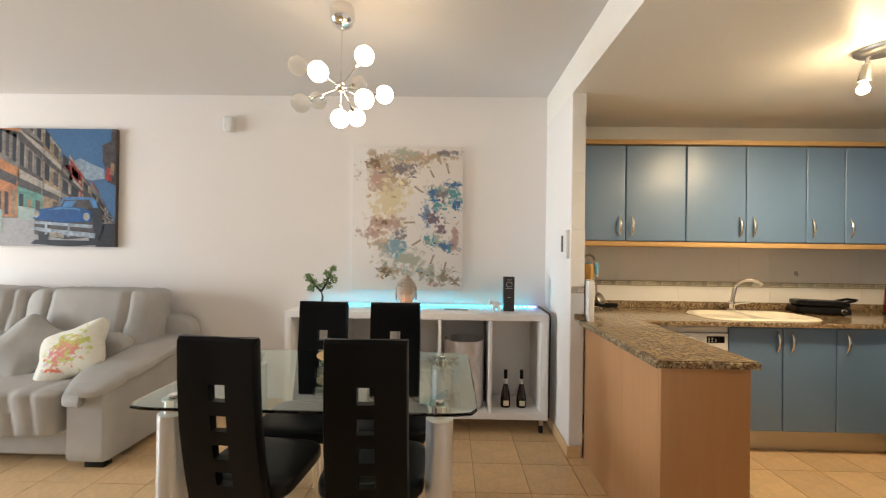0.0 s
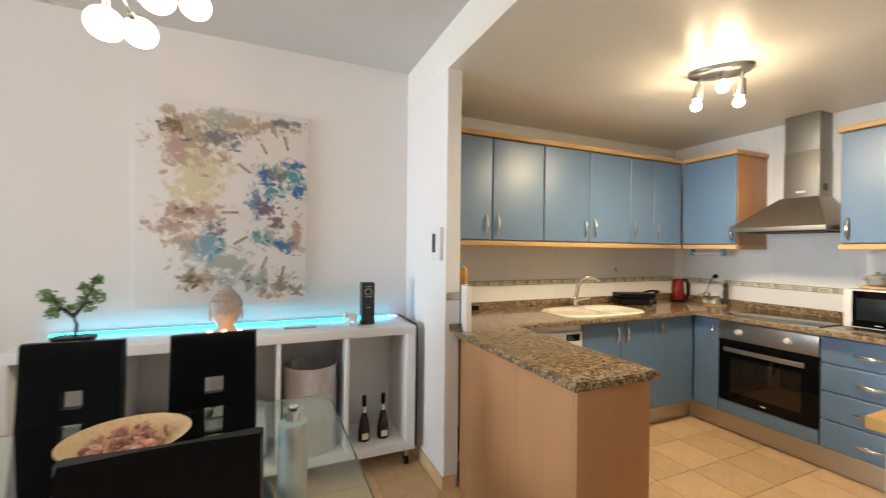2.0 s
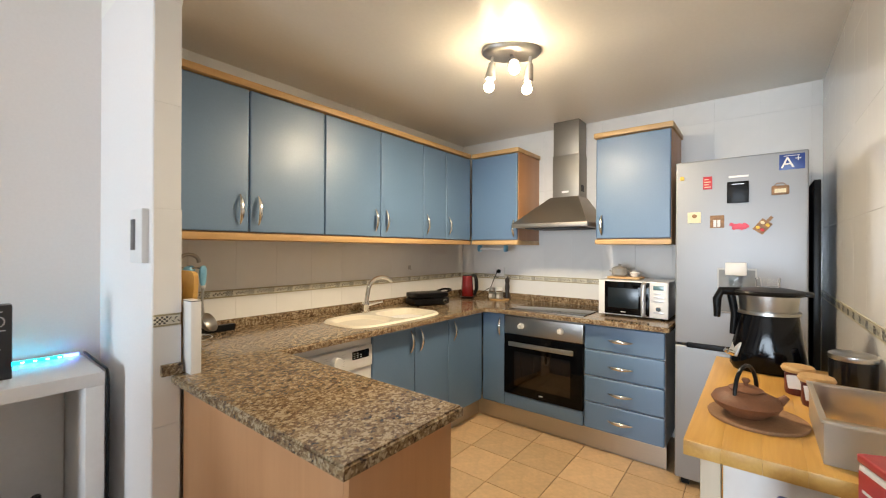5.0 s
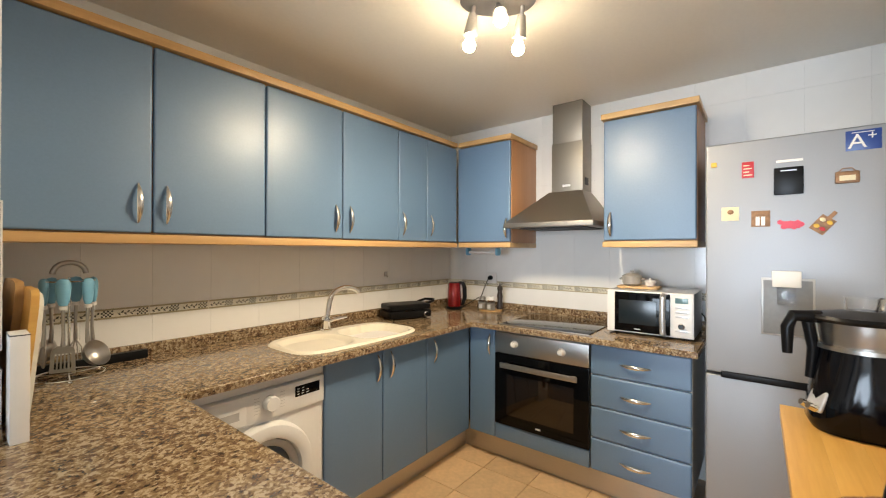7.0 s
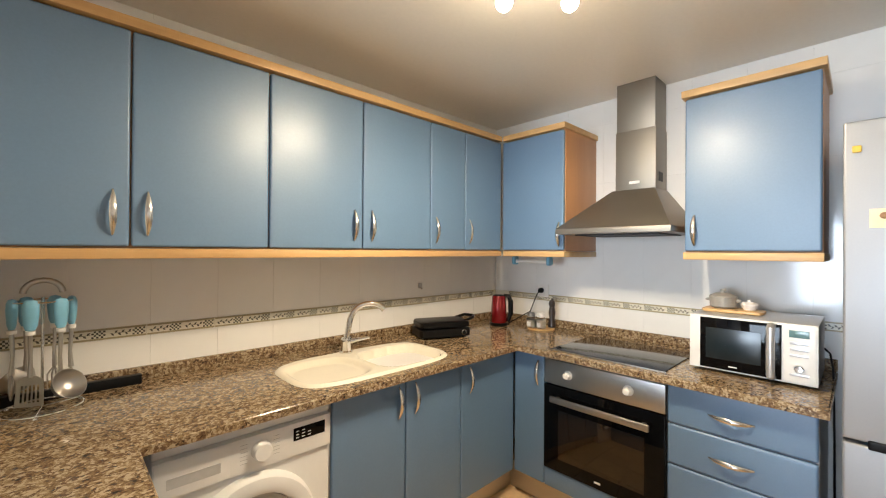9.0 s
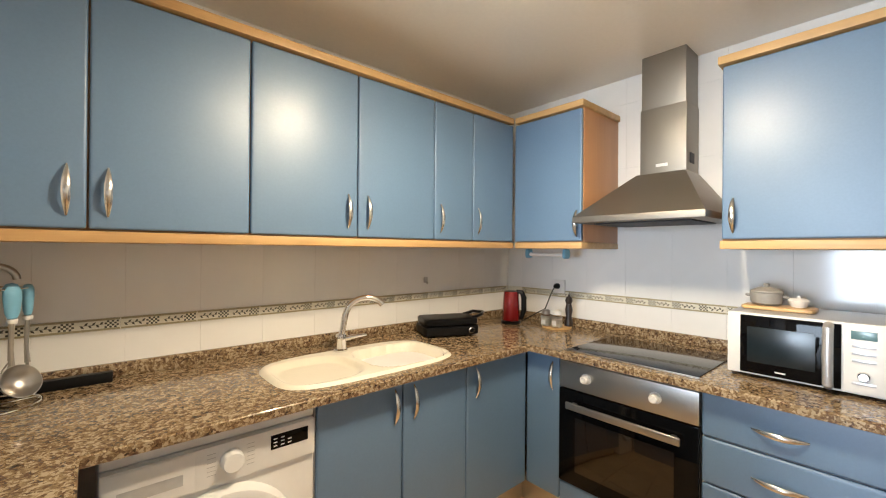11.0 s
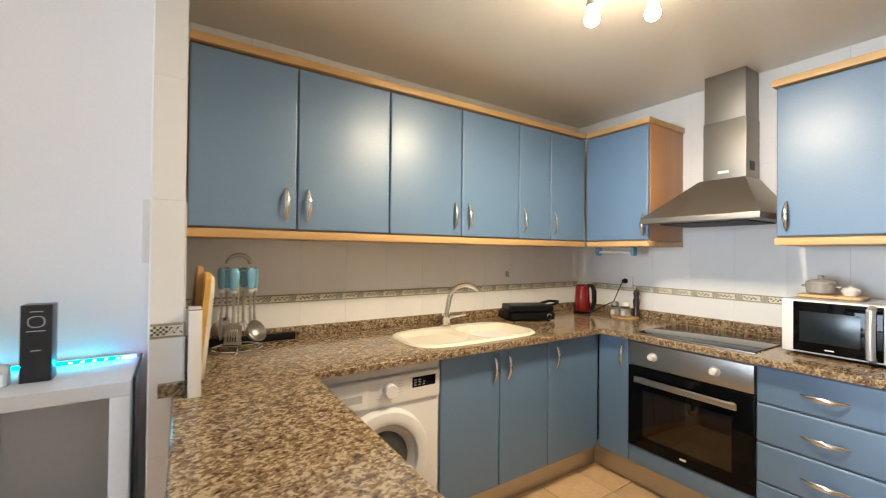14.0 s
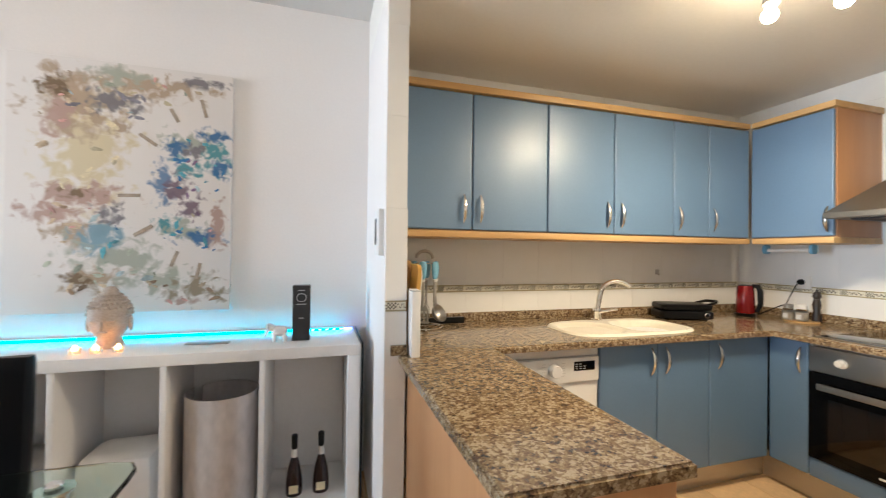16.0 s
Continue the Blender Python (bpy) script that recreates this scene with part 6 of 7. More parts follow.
flat("grille", ((0.33, 0.19), (0.335, 0.215), (0.55, 0.20), (0.82, 0.185), (0.82, 0.155), (0.55, 0.175)), I_CHROME, 12, pic)
flat("bumper", ((0.31, 0.14), (0.315, 0.165), (0.55, 0.14), (0.84, 0.115), (0.84, 0.07), (0.55, 0.10)), I_CHROME, 13, pic)
flat("number_plate", ((0.46, 0.085), (0.46, 0.125), (0.58, 0.11), (0.58, 0.07)), I_PALE, 14, pic)
for u, v in ((0.42, 0.15), (0.61, 0.13)):
    flat("bumper_guard", ((u, v - 0.05), (u, v + 0.05), (u + 0.02, v + 0.05), (u + 0.02, v - 0.05)), I_CHROME, 14, pic)
for u, v in ((0.345, 0.275), (0.765, 0.255)):
    flat("headlight", [(u + 0.028 * math.cos(a_), v + 0.034 * math.sin(a_)) for a_ in [k * math.pi / 6 for k in range(12)]], I_CHROME, 14, pic)
    flat("headlight_glass", [(u + 0.019 * math.cos(a_), v + 0.024 * math.sin(a_)) for a_ in [k * math.pi / 6 for k in range(12)]], I_PALE, 15, pic)

# abstract canvas: raised strokes of paint on pale ground
ab = thing("abstract_canvas", (0.14, NORTH, 1.0), "abstract painting in cream, brown and turquoise", "picture")
AX0, AX1, AZ0, AZ1, AY = -0.315, 0.59, 1.0, 2.178, NORTH - 0.030


def canvas_wash():
    """Primed canvas with soft, blotchy washes of colour: u, v, reach u, reach v, colour, blotch size."""
    m = material("washed_canvas", (0.78, 0.74, 0.71), 0.7, vary=0.05, scale=3, grain=300, bump=0.3)
    n, l = m.node_tree.nodes, m.node_tree.links
    b = n["Principled BSDF"]
    last, tc_ = b.inputs["Base Color"].links[0].from_socket, n.new("ShaderNodeTexCoord")
    tan, umber, grey, cream, rose, sage, blue, teal, plum = (0.44, 0.33, 0.23), (0.20, 0.13, 0.07), (0.20, 0.185, 0.20), (0.66, 0.57, 0.38), (0.46, 0.31, 0.26), (0.40, 0.42, 0.35), (0.035, 0.15, 0.33), (0.07, 0.29, 0.33), (0.19, 0.13, 0.17)
    washes = ((0.36, 0.66, 0.20, 0.24, cream, 15), (0.30, 0.85, 0.22, 0.13, tan, 16), (0.62, 0.92, 0.34, 0.05, tan, 18), (0.90, 0.955, 0.13, 0.03, grey, 18), (0.45, 0.95, 0.16, 0.05, sage, 18),
              (0.22, 0.78, 0.08, 0.10, rose, 22), (0.19, 0.88, 0.08, 0.06, umber, 26), (0.44, 0.84, 0.13, 0.055, grey, 26), (0.48, 0.76, 0.06, 0.05, tan, 22), (0.32, 0.46, 0.20, 0.06, rose, 20), (0.28, 0.475, 0.10, 0.022, umber, 26), (0.18, 0.39, 0.16, 0.04, rose, 22), (0.30, 0.33, 0.14, 0.05, tan, 20), (0.44, 0.39, 0.07, 0.05, grey, 24),
              (0.38, 0.29, 0.13, 0.065, (0.20, 0.34, 0.42), 17), (0.46, 0.22, 0.22, 0.07, sage, 16), (0.36, 0.14, 0.16, 0.05, tan, 18), (0.30, 0.135, 0.07, 0.03, umber, 24), (0.66, 0.135, 0.18, 0.05, sage, 20), (0.86, 0.09, 0.15, 0.055, (0.30, 0.24, 0.16), 20), (0.76, 0.04, 0.08, 0.015, rose, 22),
              (0.80, 0.70, 0.13, 0.05, sage, 24), (0.73, 0.67, 0.065, 0.05, blue, 26), (0.81, 0.665, 0.07, 0.04, grey, 30), (0.91, 0.735, 0.08, 0.035, blue, 24), (0.82, 0.60, 0.13, 0.045, teal, 24), (0.955, 0.61, 0.06, 0.05, blue, 24), (0.93, 0.66, 0.06, 0.05, teal, 24), (0.67, 0.53, 0.055, 0.09, (0.14, 0.24, 0.40), 26), (0.74, 0.51, 0.07, 0.07, plum, 28), (0.80, 0.43, 0.06, 0.06, plum, 28), (0.69, 0.36, 0.06, 0.04, teal, 26), (0.78, 0.335, 0.10, 0.04, sage, 24), (0.86, 0.305, 0.12, 0.035, blue, 22), (0.93, 0.36, 0.05, 0.12, rose, 26))
    for k, (u, v, ru, rv, c, sc) in enumerate(washes):
        mp_, ns_, ln = n.new("ShaderNodeMapping"), n.new("ShaderNodeTexNoise"), n.new("ShaderNodeVectorMath")
        wide, high = AX1 - AX0, AZ1 - AZ0
        p = ((u - 0.5) * wide + (AX0 + AX1) / 2 - 0.14, 0, v * high)
        mp_.inputs["Scale"].default_value = (1 / (ru * wide), 0.001, 1 / (rv * high))
        mp_.inputs["Location"].default_value = (-p[0] / (ru * wide), 0, -p[2] / (rv * high))
        ln.operation = "LENGTH"
        l.new(tc_.outputs["Object"], mp_.inputs["Vector"]), l.new(mp_.outputs[0], ln.inputs[0])
        ns_.inputs["Scale"].default_value, ns_.inputs["Detail"].default_value, ns_.inputs["Distortion"].default_value = sc, 6, 0.6
        off_ = n.new("ShaderNodeVectorMath")
        off_.operation = "ADD"
        off_.inputs[1].default_value = (k * 3.7, k * 1.3, k * 2.1)
        l.new(tc_.outputs["Object"], off_.inputs[0]), l.new(off_.outputs[0], ns_.inputs["Vector"])
        ma, mr = n.new("ShaderNodeMath"), n.new("ShaderNodeMapRange")
        ma.operation = "MULTIPLY_ADD"
        ma.inputs[1].default_value = -0.26
        l.new(ln.outputs["Value"], ma.inputs[0]), l.new(ns_.outputs["Fac"], ma.inputs[2])
        mr.inputs["From Min"].default_value, mr.inputs["From Max"].default_value, mr.inputs["To Max"].default_value = 0.24, 0.40, 0.95
        l.new(ma.outputs[0], mr.inputs["Value"])
        mx_ = n.new("ShaderNodeMix")
        mx_.data_type = "RGBA"
        mx_.inputs[7].default_value = (*c, 1)
        l.new(mr.outputs[0], mx_.inputs["Factor"]), l.new(last, mx_.inputs[6])
        last = mx_.outputs[2]
    l.new(last, b.inputs["Base Color"])
    return m


part("canvas", B(AX0, AX1, AY, NORTH - 0.001, AZ0, AZ1, 0.002), canvas_wash(), ab)


def paint(name, c):
    m = material("paint_" + name, c, 0.65, vary=0.35, scale=22, grain=90, bump=0.5)
    n, l = m.node_tree.nodes, m.node_tree.links
    gi, hs = n.new("ShaderNodeNewGeometry"), n.new("ShaderNodeHueSaturation")
    b = n["Principled BSDF"]
    src = b.inputs["Base Color"].links[0].from_socket
    mr = n.new("ShaderNodeMapRange")
    mr.inputs["To Min"].default_value, mr.inputs["To Max"].default_value = 0.75, 1.2
    l.new(gi.outputs["Random Per Island"], mr.inputs["Value"]), l.new(mr.outputs[0], hs.inputs["Value"])
    l.new(src, hs.inputs["Color"]), l.new(hs.outputs[0], b.inputs["Base Color"])
    return m


PAINTS = {"sand": (0.52, 0.42, 0.30), "umber": (0.27, 0.19, 0.13), "slate": (0.24, 0.23, 0.27), "rose": (0.60, 0.34, 0.31), "sage": (0.40, 0.44, 0.36), "turquoise": (0.10, 0.36, 0.44), "cobalt": (0.04, 0.17, 0.36), "plum": (0.22, 0.14, 0.24), "cream": (0.66, 0.58, 0.40), "mist": (0.42, 0.52, 0.54)}
random.seed(21)


def strokes(color, spots):
    """Ragged dabs round each spot: u, v, spread u, spread v, count, size, angle."""
    bm_ = bmesh.new()
    for u, v, su, sv, count, size, ang in spots:
        for k in range(max(2, count // 7)):
            cu_, cv_ = u + random.gauss(0, su), v + random.gauss(0, sv)
            if not (0.05 < cu_ < 0.975 and 0.03 < cv_ < 0.97):
                continue
            a0, s_ = math.radians(ang + random.gauss(0, 40)), size * random.uniform(0.2, 0.95)
            layer = AY - 0.0006 - random.random() * 0.0016
            ring_, n_ = [], 11
            for q in range(n_):
                a_ = 2 * math.pi * q / n_
                r_ = s_ * (0.65 + 0.6 * random.random())
                dx, dz = r_ * math.cos(a_) * 1.25, r_ * math.sin(a_) * 0.55
                ring_.append(bm_.verts.new((min(AX1 - 0.01, max(AX0 + 0.01, AX0 + cu_ * (AX1 - AX0) + dx * math.cos(a0) - dz * math.sin(a0))), layer, min(AZ1 - 0.01, max(AZ0 + 0.01, AZ0 + cv_ * (AZ1 - AZ0) + dx * math.sin(a0) + dz * math.cos(a0))))))
            mid_ = bm_.verts.new((AX0 + cu_ * (AX1 - AX0), layer - 0.0012, AZ0 + cv_ * (AZ1 - AZ0)))
            for q in range(n_):
                bm_.faces.new((ring_[q], ring_[(q + 1) % n_], mid_))
    tagged(part("paint_" + color, bm_, paint(color, PAINTS[color]), ab, smooth=False), kind="stuff")


strokes("mist", [(0.42, 0.24, 0.06, 0.04, 22, 0.030, 15), (0.40, 0.86, 0.12, 0.03, 20, 0.028, 10), (0.80, 0.55, 0.08, 0.10, 12, 0.02, 60), (0.55, 0.16, 0.08, 0.03, 14, 0.025, 20)])
strokes("cream", [(0.35, 0.55, 0.06, 0.07, 40, 0.028, 40), (0.38, 0.70, 0.06, 0.08, 30, 0.028, 30), (0.85, 0.45, 0.05, 0.05, 14, 0.024, 80), (0.62, 0.88, 0.12, 0.02, 20, 0.024, 12)])
strokes("sand", [(0.25, 0.80, 0.07, 0.08, 40, 0.026, -30), (0.28, 0.40, 0.07, 0.05, 34, 0.030, 10), (0.30, 0.12, 0.08, 0.02, 30, 0.028, 12), (0.75, 0.10, 0.10, 0.025, 26, 0.026, -12), (0.80, 0.92, 0.10, 0.015, 26, 0.022, 14), (0.22, 0.28, 0.06, 0.03, 16, 0.022, 20)])
strokes("umber", [(0.20, 0.92, 0.03, 0.03, 12, 0.020, -50), (0.24, 0.86, 0.03, 0.02, 14, 0.022, -10), (0.27, 0.42, 0.04, 0.012, 12, 0.022, 14), (0.34, 0.10, 0.05, 0.015, 16, 0.022, 10), (0.90, 0.07, 0.04, 0.015, 18, 0.024, 15), (0.62, 0.10, 0.06, 0.012, 14, 0.018, -15)])
strokes("rose", [(0.24, 0.80, 0.02, 0.05, 14, 0.018, 80), (0.25, 0.37, 0.06, 0.015, 16, 0.024, 8), (0.62, 0.93, 0.04, 0.015, 12, 0.016, 60), (0.92, 0.33, 0.02, 0.06, 10, 0.014, 80), (0.76, 0.045, 0.03, 0.006, 8, 0.016, 0), (0.36, 0.45, 0.02, 0.02, 8, 0.014, 30)])
strokes("sage", [(0.45, 0.20, 0.10, 0.03, 40, 0.028, 20), (0.36, 0.14, 0.06, 0.02, 20, 0.024, 15), (0.60, 0.17, 0.05, 0.02, 16, 0.024, -30), (0.44, 0.91, 0.05, 0.015, 14, 0.022, 20), (0.72, 0.90, 0.05, 0.012, 14, 0.018, 8)])
strokes("slate", [(0.46, 0.83, 0.07, 0.018, 34, 0.026, -10), (0.50, 0.79, 0.03, 0.02, 10, 0.020, 30), (0.78, 0.70, 0.03, 0.03, 16, 0.020, 60)])
strokes("turquoise", [(0.74, 0.42, 0.02, 0.09, 26, 0.020, 85), (0.82, 0.29, 0.05, 0.02, 24, 0.022, -15), (0.43, 0.30, 0.04, 0.025, 22, 0.024, 30), (0.90, 0.60, 0.04, 0.05, 26, 0.024, 60), (0.85, 0.68, 0.06, 0.02, 16, 0.022, 10)])
strokes("cobalt", [(0.76, 0.63, 0.03, 0.03, 22, 0.022, 40), (0.74, 0.50, 0.015, 0.05, 14, 0.016, 85), (0.96, 0.56, 0.01, 0.04, 14, 0.018, 80), (0.74, 0.315, 0.02, 0.015, 10, 0.018, -30), (0.90, 0.255, 0.03, 0.012, 14, 0.018, 15), (0.46, 0.34, 0.015, 0.02, 8, 0.014, 60)])
strokes("plum", [(0.80, 0.52, 0.03, 0.06, 26, 0.018, 110), (0.85, 0.38, 0.03, 0.03, 20, 0.018, 120), (0.83, 0.60, 0.03, 0.02, 14, 0.018, 20)])
M_BARS = paint("bars", (0.44, 0.36, 0.28))
for u, v, a_, l_ in ((0.60, 0.70, -35, 0.09), (0.72, 0.81, -62, 0.07), (0.86, 0.85, 105, 0.09), (0.52, 0.47, 3, 0.09), (0.585, 0.33, 33, 0.09), (0.73, 0.215, 70, 0.08), (0.845, 0.165, 78, 0.08)):
    part("raised_bar", turned(B(-l_ / 2, l_ / 2, -0.0012, 0.0012, -0.008, 0.008, 0.0008), pose(AX0 + u * (AX1 - AX0), AY - 0.003, AZ0 + v * (AZ1 - AZ0), 0, -a_, 0)), M_BARS, ab)

sn = thing("motion_detector", (-1.355, NORTH, 2.28), "small white wall sensor", "sensor")
part("case", cushion(bmesh.new(), -1.395, -1.315, NORTH - 0.05, NORTH - 0.001, 2.285, 2.415, 5, 6, 0), M_WHITEPL, sn)
part("lens", cushion(bmesh.new(), -1.385, -1.325, NORTH - 0.056, NORTH - 0.0505, 2.295, 2.335, 4, 5, 0), M_WHITEPL, sn)
th = thing("thermostat", (STUB_X0, 3.22, 1.29), "slim white wall control with dark display", "thermostat")
part("case", B(STUB_X0 - 0.022, STUB_X0 - 0.0005, 3.165, 3.295, 1.285, 1.475, 0.004), M_WHITEPL, th)
part("display", B(STUB_X0 - 0.0235, STUB_X0 - 0.0222, 3.235, 3.285, 1.33, 1.44, 0.0006), material("grey_lcd", (0.05, 0.055, 0.06), 0.25, bump=0), th)

# ---- chandelier ----
HUB = Vector((-0.069, 2.523, 2.141))
cd = thing("chandelier", (HUB.x, HUB.y, CEIL_L), "chrome sputnik chandelier with ten glass globes", "chandelier")
part("canopy", lathe(bmesh.new(), [(0, -0.0005), (0.056, -0.0005), (0.064, -0.02), (0.064, -0.06), (0.055, -0.09), (0.035, -0.106), (0.01, -0.112), (0, -0.112)], HUB.x - 0.022, HUB.y + 0.09, CEIL_L, 36), M_CHROME, cd)
part("rod", tube(bmesh.new(), [(HUB.x - 0.022, HUB.y + 0.09, CEIL_L - 0.111), (HUB.x - 0.014, HUB.y + 0.05, 2.33), tuple(HUB)], 0.0035, 8), M_CHROME, cd)
part("hub", ball(bmesh.new(), HUB, 0.030, 3), M_CHROME, cd)
M_GLOBE = glow("lit_frosted_globe", (1.0, 0.82, 0.60), 19)
M_GLOBE_OFF = glass_material("unlit_opal_globe", (0.93, 0.90, 0.85), 0.3, 1.2)
for x, y, z, lit in ((-0.13, 2.36, 2.145, 1), (0.062, 2.457, 2.267, 1), (0.13, 2.652, 2.154, 1), (0.065, 2.456, 2.055, 1), (-0.078, 2.55, 1.99, 1), (-0.025, 2.68, 2.04, 1), (-0.26, 2.45, 2.212, 0), (-0.262, 2.50, 2.049, 0), (-0.249, 2.72, 2.146, 0), (-0.022, 2.70, 2.23, 0)):
    p_ = Vector((x, y, z))
    d_ = (p_ - HUB).normalized()
    am = part("arm", tube(bmesh.new(), [HUB + d_ * 0.028, p_ - d_ * 0.062], 0.003, 8), M_CHROME, cd)
    part("socket", tube(bmesh.new(), [p_ - d_ * 0.066, p_ - d_ * 0.046], [0.009, 0.012], 12), M_CHROME, am)
    part("globe", ball(bmesh.new(), p_, 0.047, 3), M_GLOBE if lit else M_GLOBE_OFF, am, "lit frosted globe" if lit else "unlit clear globe")

# ---- sofa ----
sf = thing("sofa", (-2.6, 3.3, 0), "grey-beige fabric sofa with loose cushions", "sofa")
SX0_, SX1_ = -3.75, -1.50
part("base", cushion(bmesh.new(), SX0_ + 0.05, SX1_ - 0.03, 2.90, 3.70, 0.05, 0.30, 14, 9, 0.003), M_FABRIC, sf)
def pleats(bm_, at, deep, axis, z_from=-1.0):
    """Sewn-in pleats: narrow creases across a cushion at the places given."""
    for v in bm_.verts:
        for x in at:
            g = math.exp(-((v.co.x - x - 0.02 * math.sin(v.co.z * 9)) / 0.022) ** 2) * deep
            if v.co.z > z_from:
                v.co.y += g * axis[0]
                v.co.z += g * axis[1]
    return bm_


for k, (a_, b_) in enumerate(((-3.55, -2.68), (-2.68, -1.79))):
    bm = cushion(bmesh.new(), a_ + 0.004, b_ - 0.004, 2.80, 3.50, 0.19, 0.475, 9, 40, 0.006, k * 7.0)
    w_ = b_ - a_
    pleats(bm, [a_ + w_ * f for f in (0.22, 0.34, 0.70, 0.84)], 0.016, (1, -0.3))
    part("seat_cushion", bm, M_FABRIC, sf)
    bm = cushion(bmesh.new(), a_ + 0.01, b_ + (0.06 if k else -0.005), 3.42, 3.70, 0.46, 1.0, 9, 40, 0.007, k * 5.0 + 2)
    pleats(bm, [a_ + w_ * f for f in (0.20, 0.86)], 0.035, (0.8, -0.5), 0.5)
    for v in bm.verts:
        v.co.y += (v.co.z - 0.7) * 0.20 - 0.03 * math.cos((v.co.x - (a_ + b_) / 2) * 3)
    part("back_cushion", bm, M_FABRIC, sf)
    bm = cushion(bmesh.new(), a_ + 0.01, b_ - 0.01, 3.27, 3.50, 0.44, 0.70, 5, 30, 0.006, k * 3.0 + 9)
    pleats(bm, [a_ + w_ * f for f in (0.3, 0.5, 0.68)], 0.014, (1, -0.4))
    part("lumbar_cushion", bm, M_FABRIC, sf)
bm = cushion(bmesh.new(), SX0_ + 0.05, SX1_ - 0.03, 3.62, 3.80, 0.08, 0.80, 8, 10, 0.004)
part("back_frame", bm, M_FABRIC, sf)
for s, (a_, b_) in ((0, (-1.78, SX1_)), (1, (SX0_, -3.53))):
    bm = cushion(bmesh.new(), a_ + 0.02, b_ - 0.02, 2.84, 3.72, 0.045, 0.55, 22, 16, 0.002, s * 4)
    for v in bm.verts:
        if v.co.z > 0.3:
            v.co.z += 0.13 * (v.co.y - 2.84) / 0.88 - 0.06
    part("arm", bm, M_FABRIC, sf)
    bm = cushion(bmesh.new(), a_ - 0.04, b_ + 0.015, 2.80, 3.72, 0.505, 0.585, 4, 30, 0.005, s * 6 + 1)
    for v in bm.verts:
        v.co.z += 0.13 * (v.co.y - 2.84) / 0.88 - 0.052 - 0.10 * math.exp(-((v.co.y - 2.80) / 0.12) ** 2) * (0.8 if v.co.x < (a_ + b_) / 2 else 0.25)
        v.co.x -= 0.018 * math.exp(-((v.co.y - 2.99) / 0.018) ** 2) * (1 if v.co.x > (a_ + b_) / 2 else 0)
    part("arm_pad", bm, M_FABRIC, sf)
for x in (SX0_ + 0.1, SX1_ - 0.12):
    for y in (2.92, 3.62):
        part("foot", B(x - 0.06, x + 0.06, y - 0.03, y + 0.03, 0, 0.052, 0.003), M_BLACK, sf)
for x, y, rz, ry, mt, nm, lab in ((-2.42, 3.23, -8, 12, M_FABRIC, "scatter_cushion", "grey-beige fabric scatter cushion"), (-2.02, 3.16, 14, -10, None, "flower_cushion", "white cushion with orange and green flowers")):
    bm = cushion(bmesh.new(), -0.2, 0.2, -0.065, 0.065, -0.2, 0.2, 5.0, 22, 0.004, x)
    for v in bm.verts:
        k = max(abs(v.co.x), abs(v.co.z)) / 0.2
        v.co.y *= 1 - 0.6 * max(0, min(1, k)) ** 3
        f_ = 0.96 + 0.16 * (abs(v.co.x) * abs(v.co.z)) / 0.04
        v.co.x *= f_
        v.co.z *= f_
    if mt is None:
        mt = material("flower_print_fabric", (0.75, 0.72, 0.62), 0.9, vary=0.04, grain=300, bump=0.3)
        n, l = mt.node_tree.nodes, mt.node_tree.links
        b = n["Principled BSDF"]
        tc_ = n.new("ShaderNodeTexCoord")
        last = b.inputs["Base Color"].links[0].from_socket
        for (px, py, pz), rad, colr, sc in (((-0.01, 0, -0.06), 0.12, (0.75, 0.14, 0.04), 28), ((0.02, 0, 0.06), 0.15, (0.50, 0.55, 0.12), 22), ((-0.10, 0, -0.13), 0.13, (0.35, 0.60, 0.65), 18), ((0.0, 0, 0.0), 0.12, (0.70, 0.25, 0.22), 34)):
            dist, ns_ = n.new("ShaderNodeVectorMath"), n.new("ShaderNodeTexNoise")
            dist.operation = "DISTANCE"
            dist.inputs[1].default_value = (px, py - 0.04, pz + 0.205)
            ns_.inputs["Scale"].default_value, ns_.inputs["Detail"].default_value = sc, 3
            l.new(tc_.outputs["Object"], dist.inputs[0]), l.new(tc_.outputs["Object"], ns_.inputs["Vector"])
            sub_, gt_ = n.new("ShaderNodeMath"), n.new("ShaderNodeMapRange")
            sub_.operation = "MULTIPLY_ADD"
            sub_.inputs[1].default_value = -1.1 / rad * 0.25
            l.new(dist.outputs["Value"], sub_.inputs[0]), l.new(ns_.outputs["Fac"], sub_.inputs[2])
            gt_.inputs["From Min"].default_value, gt_.inputs["From Max"].default_value = 0.29, 0.40
            l.new(sub_.outputs[0], gt_.inputs["Value"])
            mx_ = n.new("ShaderNodeMix")
            mx_.data_type = "RGBA"
            mx_.inputs[7].default_value = (*colr, 1)
            l.new(gt_.outputs[0], mx_.inputs["Factor"]), l.new(last, mx_.inputs[6])
            last = mx_.outputs[2]
        l.new(last, b.inputs["Base Color"])
    solo(nm, turned(bm, pose(x, y, 0.615, -44, ry * 2.2, rz)), mt, lab, "cushion")

# ---- tiles, last ----
TILE_MESHES = {}


